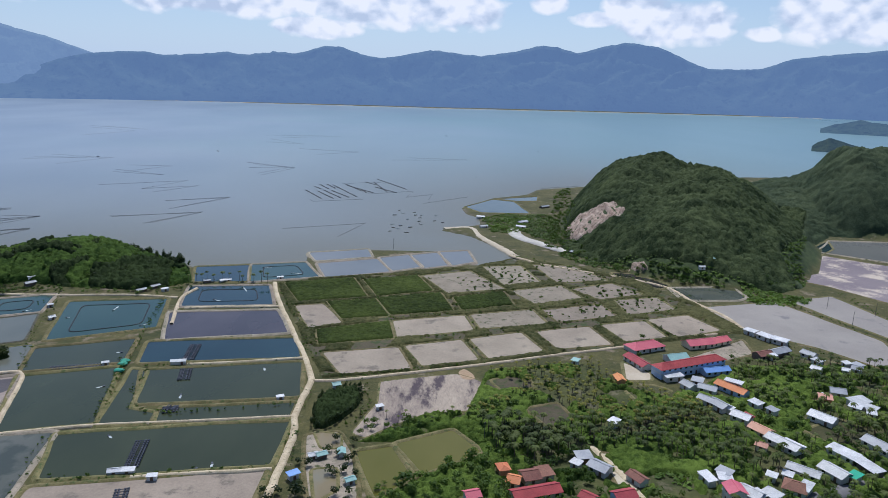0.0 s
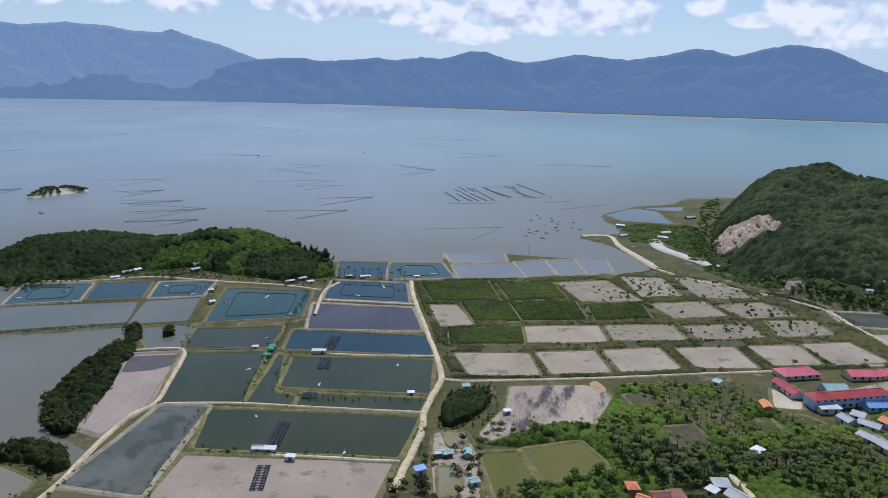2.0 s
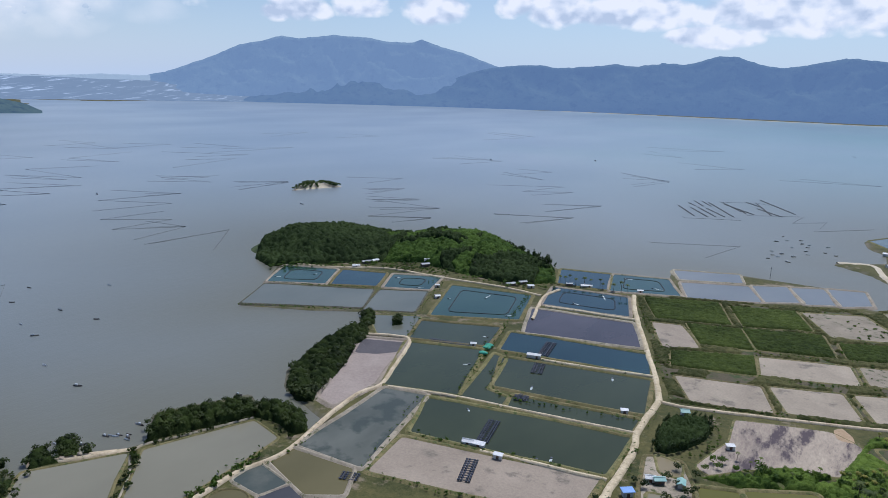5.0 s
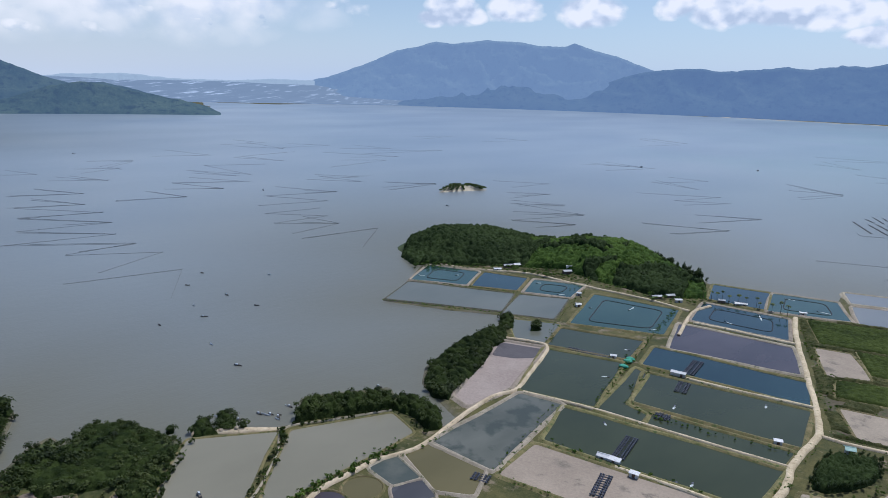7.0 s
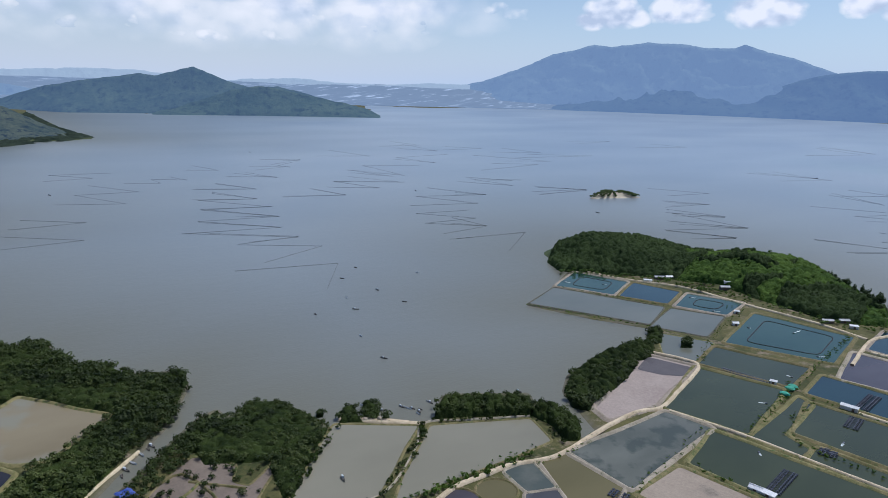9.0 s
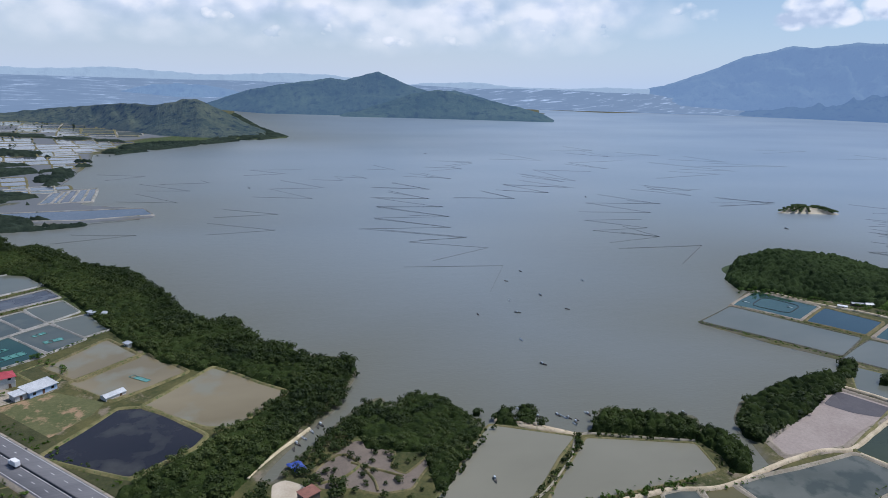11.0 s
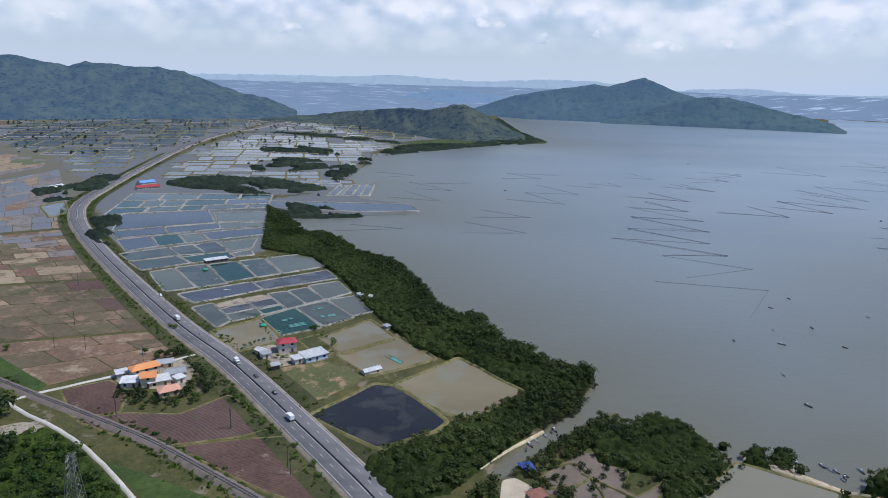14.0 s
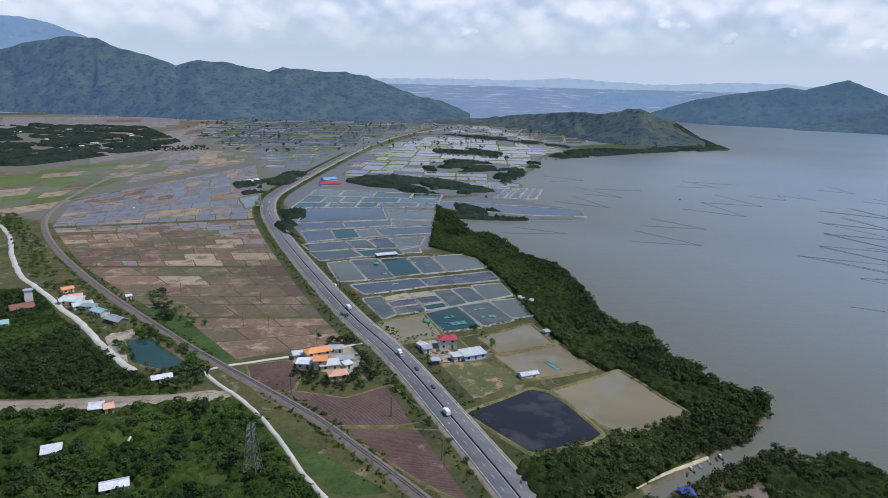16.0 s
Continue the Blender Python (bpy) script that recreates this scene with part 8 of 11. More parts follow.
def boat_template(length, material, cabin):
    own = new("fishing_boat")
    tagged(own, "small wooden fishing boat" + (" with a low cabin" if cabin else "") + " lying in shallow water", "boat", "fishing boats")
    bm = bmesh.new()
    rows = []
    for i in range(7):
        u = i / 6
        x = (u - 0.5) * length
        w = length * 0.11 * math.sin(math.pi * min(1, 0.12 + u * 0.88)) ** 0.6 + 0.03
        s = 0.28 * (2 * u - 1) ** 2
        rows.append([bm.verts.new((x, y * w, z)) for y, z in ((-1, 0.5 + s), (-0.7, -0.1), (0.7, -0.1), (1, 0.5 + s), (0.8, 0.45 + s), (0.55, 0.12), (-0.55, 0.12), (-0.8, 0.45 + s))])
    for r0, r1 in zip(rows, rows[1:]):
        for k in range(8):
            bm.faces.new((r0[k], r0[(k + 1) % 8], r1[(k + 1) % 8], r1[k]))
    bm.faces.new(rows[0])
    bm.faces.new(rows[-1][::-1])
    bmesh.ops.recalc_face_normals(bm, faces=bm.faces)
    part("hull", bm, material, own)
    for k in (-0.2, 0.15):
        bm = bmesh.new()
        box(bm, k * length, 0, 0.3, 0.3, length * 0.2, 0.06)
        part("thwart", bm, M_WOOD, own)
    if cabin:
        bm = bmesh.new()
        box(bm, -length * 0.18, 0, 0.3, length * 0.26, length * 0.15, 1.1)
        part("cabin", bm, M_HULL_BLUE, own)
    return own


boats = [boat_template(4.4, M_HULL, False), boat_template(4.6, M_HULL_BLUE, False), boat_template(5.8, M_HULL, True)]
SPOTS = ([(-436.9, 214.7), (-393.6, 196.6), (-369.5, 190.9), (-373.1, 165), (-325.9, 171.5), (-291.1, 166.8), (-367.1, 225.5), (-423.2, 271.2), (-399.4, 223.1), (-459, 237.3), (-237.6, 147.3), (-235.1, 149.3), (-232.4, 151.7), (-237.1, 158.9), (-199.5, 97.7)]
         + [(-46.2, 756.3), (-41.4, 740), (-49.8, 727.8), (-29.2, 746.5), (-21, 728.3), (-27.2, 730), (-21.7, 715.2), (-34.4, 705.8), (-22.1, 696.5), (-6.4, 700.3), (-49, 678.2), (-39.9, 671.7), (-46.6, 661.7), (-41.7, 657.3), (-29.9, 665.6), (-48.6, 645), (-19.8, 682.2), (-32.4, 640.8), (2.5, 693.4), (-5.1, 728.9)]
         + [(-260.8, 45.9), (-259.2, 44.3), (-251.6, 37.4), (-248.1, 34.2), (-244.5, 32.3), (-256.2, 41.3)] + [(-238.8, 145.9), (-235.5, 147.8), (-230.9, 150.3), (-229.5, 148.8), (-235.5, 159.3), (-174, 173.4), (-223.6, 201.3)] + [(-230.9, 122.7), (-233.2, 120.8), (-249.1, 131.8)])
for k, q in enumerate(SPOTS):
    rng = random.Random(k)
    t = boats[k % 3 if k < 40 else (2 if k % 2 else 1)]
    size = 0.55 if 9 < k < 14 else (0.62 if k > 40 else 0.75)
    copy_thing(t, Matrix.Translation((q[0], q[1], 0.05 if k != 14 else 1.2)) @ Matrix.Rotation(rng.uniform(-0.6, 0.6) + 0.3, 4, "Z") @ Matrix.Diagonal((size, size, size, 1)))
for k, q in enumerate([(-540.2, 593.4), (-601, 1200), (-436, 1336), (10, 1891)] + [(-597, 1189), (-432, 1325), (-771, 489), (-1335, 457)] + [(-599, 1193), (-438, 1341), (208, 1497), (53, 1049)] + [(-772, 490), (-925, 73)]):
    copy_thing(boats[2], Matrix.Translation((q[0], q[1], 0.05)) @ Matrix.Rotation(k, 4, "Z"))
for t, q in zip(boats, [(-243.6, 121.2), (-236.8, 126.4), (-240, 137.1)]):
    t.matrix_world = Matrix.Translation((q[0], q[1], 0.1)) @ Matrix.Rotation(1.0, 4, "Z") @ Matrix.Diagonal((0.7, 0.7, 0.7, 1))


# ---------------------------------------------------------------- fish traps in the bay
def fish_trap(pts, label="zigzag fish trap of dark stakes and nets in the bay"):
    """Net walls on stakes along a zigzag."""
    p = [np.array(q, dtype=float) for q in pts]
    r = np.hypot(*np.mean(p, axis=0))
    t = 0.06 + r * 0.00007
    own = tagged(new("fish_trap"), label, "fish trap", "fish traps")
    for a, b in zip(p, p[1:]):
        ln = np.linalg.norm(b - a)
        if ln < 2:
            continue
        bm = bmesh.new()
        c = (a + b) / 2
        box(bm, c[0], c[1], -0.3, ln, t, 0.5, math.degrees(math.atan2(*(b - a)[::-1])))
        k = max(2, int(ln / 9))
        for i in range(k + 1):
            q = a + (b - a) * i / k
            box(bm, q[0], q[1], -0.5, t * 1.3, t * 1.3, 1.2)
        part("net_wall", bm, M_NET, own)
    return own


fish_trap([(-493.8, 154.3), (-478, 231.5), (-416.5, 193)])
fish_trap([(-507.1, 182.4), (-537.6, 244.8), (-575.4, 183.3)])
fish_trap([(-577, 184.9), (-582.9, 242.4), (-631.9, 175.5)])
fish_trap([(-640.7, 153.4), (-628.5, 243.9), (-692.1, 181.7), (-681.9, 262.5), (-753.1, 201.4), (-743.4, 277.8)])
fish_trap([(-859.3, 244.8), (-799.4, 279.9), (-823.1, 211.1)])
fish_trap([(-945, 274), (-873, 306), (-901, 232)])
fish_trap([(-506.9, 360.5), (-496.9, 444.6), (-446.7, 382.2)])
fish_trap([(-529.1, 366.2), (-539.2, 429.4), (-580.8, 380.2), (-579.1, 445.1), (-630.8, 401.4), (-621.6, 467.4)])
fish_trap([(-677, 422.7), (-654.8, 505), (-731.1, 464.8), (-703.5, 556.1), (-787, 519)])
fish_trap([(-797.9, 313), (-781.4, 389.8), (-842, 373)])
fish_trap([(-845, 404), (-815, 458), (-895, 428), (-857, 513), (-936, 472)])
fish_trap([(-852.6, 70.5), (-827.5, 139), (-913, 98), (-910, 169), (-989, 123)])
fish_trap([(-646.4, 12), (-653.5, 73.9), (-700.4, 14.3)])
fish_trap([(-728.7, 22), (-734.3, 86.5), (-773.9, 33.7)])
fish_trap([(-1050, 77), (-1060, 138), (-1114, 89), (-1107, 169)])
fish_trap([(-992, 167), (-974, 209), (-1024, 206)])
fish_trap([(-1031, 235), (-993, 248), (-1017, 208)])
fish_trap([(-1100, 276), (-1082, 319), (-1155, 299)])
fish_trap([(-998, 344), (-971, 375), (-1006, 309)])
fish_trap([(-1124, 422), (-1181, 498), (-1205, 432)])
fish_trap([(-1115, 380), (-1090, 441), (-1061, 371)])
fish_trap([(-1003, 511), (-914, 559), (-1052, 558), (-1016, 650)])
fish_trap([(-1130, 660), (-1042, 704), (-1144, 681), (-1165, 815)])
fish_trap([(-821, 596), (-754, 645), (-839, 631), (-796, 697)])
fish_trap([(-919, 715), (-948, 870), (-995, 799)])
fish_trap([(-1059, 909), (-1025, 1102), (-1106, 980)])
fish_trap([(-1250, 829), (-1246, 966), (-1324, 910)])
fish_trap([(-1225, 551), (-1190, 646), (-1321, 620)])
fish_trap([(-1369, 769), (-1366, 874), (-1469, 857)])
fish_trap([(-725, 668), (-679, 718), (-672, 624)])
fish_trap([(-647, 813), (-575, 855), (-587, 781)])
fish_trap([(-528.4, 700.2), (-517, 770), (-549, 733)])
fish_trap([(-485.6, 660.5), (-450.8, 706.8), (-504.9, 670)])
fish_trap([(-449.7, 622.9), (-400.8, 672), (-437.2, 583.1), (-379.2, 618)])
fish_trap([(-445, 884), (-351, 940), (-380, 861), (-321, 897), (-356, 837)])
fish_trap([(-335.3, 683.1), (-254, 713.7), (-283.4, 654.9)])
fish_trap([(-317.8, 779.7), (-253.5, 810.4), (-293.9, 731.5)])
fish_trap([(-151.3, 644.7), (-76.1, 679.4), (-94.8, 613.7)])
fish_trap([(-429.6, 655.2), (-401.7, 673.8), (-423, 644.7)])
fish_trap([(-387.3, 588), (-376.5, 613.5), (-398.5, 605.8)])
fish_trap([(-310, 1100), (-244, 1123), (-279, 1035)])
fish_trap([(-695, 1169), (-571, 1191), (-611, 1086)])
fish_trap([(-486, 1011), (-403, 990), (-494, 1037)])
fish_trap([(-982, 1933), (-787, 1844), (-933, 1929)])
fish_trap([(-94, 1263), (53, 1299), (-66, 1310)])
fish_trap([(-296, 1431), (-167, 1393), (-242, 1328)])
fish_trap([(-450, 1762), (-266, 1789), (-390, 1689)])
fish_trap([(-20.7, 806.5), (33.3, 861.6)])
fish_trap([(140, 953), (198, 986)])
fish_trap([(-434.2, 581), (-377.8, 616.4), (-396.3, 571.4)])
fish_trap([(-332.7, 680.4), (-253.7, 717.6), (-288.9, 652.1)])
fish_trap([(-315.2, 780.1), (-254.4, 816.2), (-290.9, 738.3)])
fish_trap([(-468, 627), (-401.6, 673.9), (-497.1, 672), (-453.8, 712.4), (-517.8, 689)])
fish_trap([(-505, 367.8), (-497.7, 444.7), (-446.2, 382)])
fish_trap([(-567.1, 404.7), (-540.2, 429.8), (-592.2, 423.5)])
fish_trap([(-719.2, 518.2), (-705.2, 557.5), (-736, 530)])
fish_trap([(-736, 671), (-672, 712), (-676, 624)])
fish_trap([(-563, 738), (-516, 772), (-533.4, 721.7)])
fish_trap([(-334, 1172), (-240, 1114), (-310, 1140)])
fish_trap([(-697, 1141), (-598, 1189), (-690, 1215)])
fish_trap([(-858, 637), (-794, 679), (-816, 621)])
fish_trap([(-1130, 856), (-981, 931), (-1021, 844)])
fish_trap([(-1349, 1330), (-1303, 1457), (-1266, 1282)])
fish_trap([(-707.2, -134.4), (-734.5, -48.6), (-752, -110.9)])
fish_trap([(-639.5, -112.6), (-659, -47.5), (-672.6, -101.3)])
fish_trap([(-901, -63), (-826.4, -13.9), (-846.4, -79.6)])
fish_trap([(-983, -62), (-913, 0), (-922, -50)])
fish_trap([(-1005, 16), (-981, 25), (-976, -38)])
fish_trap([(-1088, -123), (-1060, -59), (-1025, -107)])
fish_trap([(-697, 631), (-680, 720), (-723, 671)])
fish_trap([(-904, 237), (-874, 306), (-939, 272)])
fish_trap([(-870, 248), (-797.8, 279.7), (-816.7, 215.7), (-739.1, 276.2), (-759, 201.9), (-684.1, 262.2), (-698.4, 222.9)])
fish_trap([(-686.5, 181.2), (-628.1, 243.8), (-641.2, 155.9), (-579.7, 241.2), (-580.9, 195.9)])
fish_trap([(-852, 396), (-813, 457), (-898, 429), (-848, 517)])
fish_trap([(-803.5, 315.7), (-778.3, 388.6), (-848, 370)])
fish_trap([(-975, 498), (-909, 535), (-1010, 507)])
fish_trap([(-846, 1621), (-791, 1785), (-953, 1875)])
fish_trap([(-335, 1173), (-239, 1103), (-269, 1016)])
fish_trap([(-400, 1571), (-309, 1536), (-410, 1652)])
fish_trap([(-472, 1017), (-432, 1095), (-499, 1094)])
fish_trap([(-1135, 1368), (-1098, 1514), (-1208, 1506)])
fish_trap([(-1171, 936), (-1115, 1033), (-1234, 1019)])
fish_trap([(-1320, 780), (-1230, 833), (-1412, 849)])
fish_trap([(-1178, 464), (-1162, 489), (-1108, 427), (-1076, 435)])
fish_trap([(-1038, 330), (-967, 371), (-1040, 349)])
# shellfish racks: slanting rows inside a frame
def shellfish_rack(a, b):
    """A long low raft: two side poles, crossbars and hanging nets just above the water."""
    a, b = np.array(a), np.array(b)
    ln, c = np.linalg.norm(b - a), (a + b) / 2
    own = tagged(new("shellfish_rack"), "long dark shellfish rack of poles and hanging nets in the bay", "shellfish rack", "shellfish racks")
    own.matrix_world = Matrix.Translation((*c, 0)) @ Matrix.Rotation(math.atan2(*(b - a)[::-1]), 4, "Z")
    for side in (-0.8, 0.8):
        bm = bmesh.new()
        beam(bm, (-ln / 2, side, 0.35), (ln / 2, side, 0.35), 0.16, 5)
        part("side_pole", bm, M_RACK, own)
    bm = bmesh.new()
    n = int(ln / 4)
    for k in range(n + 1):
        x = -ln / 2 + ln * k / n
        box(bm, x, 0, 0.28, 0.25, 1.7, 0.14)
        box(bm, x, 0.8 if k % 2 else -0.8, -0.6, 0.16, 0.16, 1.4)
    part("crossbars", bm, M_RACK, own)
    bm = bmesh.new()
    box(bm, 0, 0, -0.35, ln * 0.98, 1.1, 0.5)
    part("hanging_nets", bm, M_RACK, own)


M_RACK = surface("rack_weathered_poles", (0.085, 0.09, 0.095), (0.15, 0.155, 0.16), 0.3, 0.9, 0.0, 3.0, 0.15)
for a, b in (((-176.6, 884.4), (-145.7, 821.8)), ((-170.5, 915.7), (-158.9, 897.4)), ((-167.5, 937.5), (-149.4, 899)), ((-159.8, 877.7), (-130.9, 824.1)), ((-154.3, 888.3), (-122.8, 829.7)), ((-149.2, 935.4), (-104.8, 841.2)), ((-142.8, 885.4), (-113.8, 835.4)), ((-157.6, 939.3), (-141.4, 905.5)),
             ((-134.7, 949), (-103.8, 887.3)), ((-129.4, 933.7), (-87.8, 875.7)), ((-108.7, 970.8), (-90.9, 946.1)), ((-107.5, 906.4), (-96.4, 874.3)), ((-96.8, 973), (-70.1, 883.4)), ((-89.7, 924.9), (-58.1, 880.7)), ((-94.8, 1003.1), (-46.6, 912))):
    shellfish_rack(a, b)
for line in ([(-137.8, 948.5), (-94.4, 973.5), (-79.9, 964.8)], [(-156.8, 811.7), (-152, 800.3), (-95.2, 825.6)], [(-93.3, 865.5), (-36.1, 898.9), (-43.8, 846.7), (-11.6, 874.5), (-15.8, 829.8)]):
    fish_trap(line)


# ---------------------------------------------------------------- vehicles
M_PAINT_WHITE = surface("vehicle_white_paint", (0.70, 0.70, 0.70), (0.78, 0.78, 0.78), 0.5, 0.3, 0.0, 3.0, 0.04)
M_PAINT_DARK = surface("vehicle_dark_paint", (0.03, 0.035, 0.045), (0.05, 0.055, 0.065), 0.5, 0.3, 0.0, 3.0, 0.1)
M_TYRE = surface("tyre_rubber", (0.02, 0.02, 0.02), (0.03, 0.03, 0.03), 0.5, 0.9, 0.0, 3.0, 0.0)


def wheels(own, xs, y, r):
    for x in xs:
        for s in (-1, 1):
            bm = bmesh.new()
            beam(bm, (x, s * y - 0.13, r), (x, s * y + 0.13, r), r, 10)
            part("wheel", bm, M_TYRE, own)


def truck(length=9.0):
    own = tagged(new("truck"), "white box lorry driving on the highway", "truck", "vehicles on the highway")
    bm = bmesh.new()
    box(bm, -1.1, 0, 1.0, length - 2.4, 2.4, 2.5)
    bmesh.ops.bevel(bm, geom=list(bm.edges), offset=0.06, segments=1, affect="EDGES")
    part("cargo_box", bm, M_PAINT_WHITE, own)
    bm = bmesh.new()
    box(bm, length / 2 - 1.05, 0, 0.6, 1.9, 2.3, 2.0)
    bmesh.ops.bevel(bm, geom=list(bm.edges), offset=0.15, segments=2, affect="EDGES")
    cab = part("cab", bm, M_PAINT_WHITE, own)
    bm = bmesh.new()
    box(bm, length / 2 - 0.12, 0, 1.5, 0.06, 2.0, 0.8)
    part("windscreen", bm, M_PANE, cab)
    bm = bmesh.new()
    box(bm, -0.3, 0, 0.6, length - 1.0, 1.1, 0.35)
    part("chassis", bm, M_BARRIER, own)
    wheels(own, (length / 2 - 1.2, -length / 2 + 1.2, -length / 2 + 2.3), 1.05, 0.5)
    return own


def car(material, words):
    own = tagged(new("car"), words, "car", "vehicles on the highway")
    bm = bmesh.new()
    v = []
    for y in (-0.85, 0.85):
        v.append([bm.verts.new((x, y * (0.86 if z > 1.0 else 1), z)) for x, z in ((-2.2, 0.35), (2.2, 0.35), (2.2, 0.75), (1.3, 0.9), (0.6, 1.42), (-1.2, 1.45), (-2.1, 0.95))])
    n = len(v[0])
    for k in range(n):
        bm.faces.new((v[0][k], v[0][(k + 1) % n], v[1][(k + 1) % n], v[1][k]))
    bm.faces.new(v[0])
    bm.faces.new(v[1][::-1])
    bmesh.ops.recalc_face_normals(bm, faces=bm.faces)
    part("body", bm, material, own)
    bm = bmesh.new()
    box(bm, -0.3, 0, 1.0, 1.5, 1.62, 0.34)
    part("side_window", bm, M_PANE, own)
    wheels(own, (-1.35, 1.35), 0.8, 0.32)
    return own


def motorbike():
    own = tagged(new("motorbike"), "small dark motorbike on the highway", "motorbike", "vehicles on the highway")
    bm = bmesh.new()
    box(bm, 0, 0, 0.45, 1.3, 0.3, 0.45)
    box(bm, 0.55, 0, 0.8, 0.12, 0.65, 0.12)
    part("body", bm, M_PAINT_DARK, own)
    for x in (-0.6, 0.6):
        bm = bmesh.new()
        beam(bm, (x, -0.06, 0.3), (x, 0.06, 0.3), 0.3, 10)
        part("wheel", bm, M_TYRE, own)
    return own


def on_road(ob, q, flip=False):
    i = int(np.argmin(np.hypot(ROAD[:, 0] - q[0], ROAD[:, 1] - q[1])))
    d = ROAD[min(i + 1, len(ROAD) - 1)] - ROAD[max(i - 1, 0)]
    a = math.atan2(d[1], d[0]) + (math.pi if flip else 0)
    ob.matrix_world = Matrix.Translation((q[0], q[1], 2.1)) @ Matrix.Rotation(a, 4, "Z") @ Matrix.Scale(0.78, 4)


on_road(truck(8.4), (-375.8, -158.2))
on_road(truck(7), (-259.8, -64.9))
on_road(truck(6), (-315.7, -104.4), True)
on_road(car(M_PAINT_DARK, "dark car driving on the highway"), (-283.6, -77.3), True)
on_road(car(M_PAINT_DARK, "dark car driving on the highway"), (-300.8, -90.7), True)
on_road(car(M_PAINT_WHITE, "white car driving on the highway"), (-419.7, -186.2), True)
on_road(car(M_PAINT_WHITE, "white car driving on the highway"), (-612.5, -503.3))
on_road(motorbike(), (-352.9, -136.6))
on_road(motorbike(), (-217.6, -26.3), True)
on_road(motorbike(), (-271.1, -63.2), True)


# ---------------------------------------------------------------- pylon, poles
def pylon(q, height=21.0, w=2.6):
    """A lattice power pylon: four legs, cross braces and three pairs of arms."""
    own = tagged(new("power_pylon"), "grey steel lattice power pylon standing among trees", "pylon")
    own.location = (q[0], q[1], 0.9)
    CLEAR.append((q[0], q[1], 3.0))

    def half(z):
        return w * (1 - 0.72 * min(z / (height * 0.75), 1)) + 0.15
    for sx in (-1, 1):
        for sy in (-1, 1):
            bm = bmesh.new()
            beam(bm, (sx * half(0), sy * half(0), 0), (sx * half(height), sy * half(height), height), 0.13)
            part("leg", bm, M_STEEL, own)
    zs = [height * (1 - (1 - k / 9) ** 1.3) for k in range(10)]
    for z0, z1 in zip(zs, zs[1:]):
        for ax in (0, 1):
            for s in (-1, 1):
                for d in (-1, 1):
                    bm = bmesh.new()
                    a, b = [d * half(z0), s * half(z0)], [-d * half(z1), s * half(z1)]
                    if ax:
                        a, b = a[::-1], b[::-1]
                    beam(bm, (*a, z0), (*b, z1), 0.07)
                    part("brace", bm, M_STEEL, own)
    for z in (height * 0.72, height * 0.83, height * 0.94):
        for s in (-1, 1):
            bm = bmesh.new()
            for o in (-0.3, 0.3):
                beam(bm, (s * 0.4, o, z), (s * 3.4, 0, z + 0.1), 0.08)
            beam(bm, (s * 0.4, 0, z + 1.0), (s * 3.4, 0, z + 0.1), 0.07)
            arm = part("arm", bm, M_STEEL, own)
            bm = bmesh.new()
            beam(bm, (s * 3.3, 0, z - 1.1), (s * 3.3, 0, z), 0.09, 6)
            part("insulator", bm, M_BARRIER, arm)
    return own


pylon((-195.1, -119.6))


def pole_template():
    own = tagged(new("utility_pole"), "slim concrete utility pole with a short crossarm", "utility pole", "utility poles")
    bm = bmesh.new()
    bmesh.ops.create_cone(bm, cap_ends=True, segments=6, radius1=0.15, radius2=0.09, depth=9.5, matrix=Matrix.Translation((0, 0, 4.4)))
    part("post", bm, M_BARRIER, own)
    bm = bmesh.new()
    box(bm, 0, 0, 8.2, 1.6, 0.14, 0.14)
    part("crossarm", bm, M_BARRIER, own)
    return own


post = pole_template()
POLES = [(-259.2, -137.6), (-252.3, -87.4), (-220.3, -55.4), (-365.5, -212.8), (-328.6, -186.9), (-330.5, -204.3), (-371.5, -274.5), (-418.5, -354.2), (-507.4, -490.8), (-780, -522), (-405.4, -176.9), (-317.4, -152.1), (-439, -250.1)] + [(-39.5, 569), (76.2, 246.2), (19.8, 248), (258.9, 433.4), (281.7, 418.1), (256.7, 400.4)] + [(-260.5, -138.1), (-252.9, -87.3), (-225.3, -57.6)]
for q in POLES[1:]:
    copy_thing(post, Matrix.Translation((q[0], q[1], 1.0)) @ Matrix.Rotation(0.9, 4, "Z"))
post.location = (POLES[0][0], POLES[0][1], 1.0)


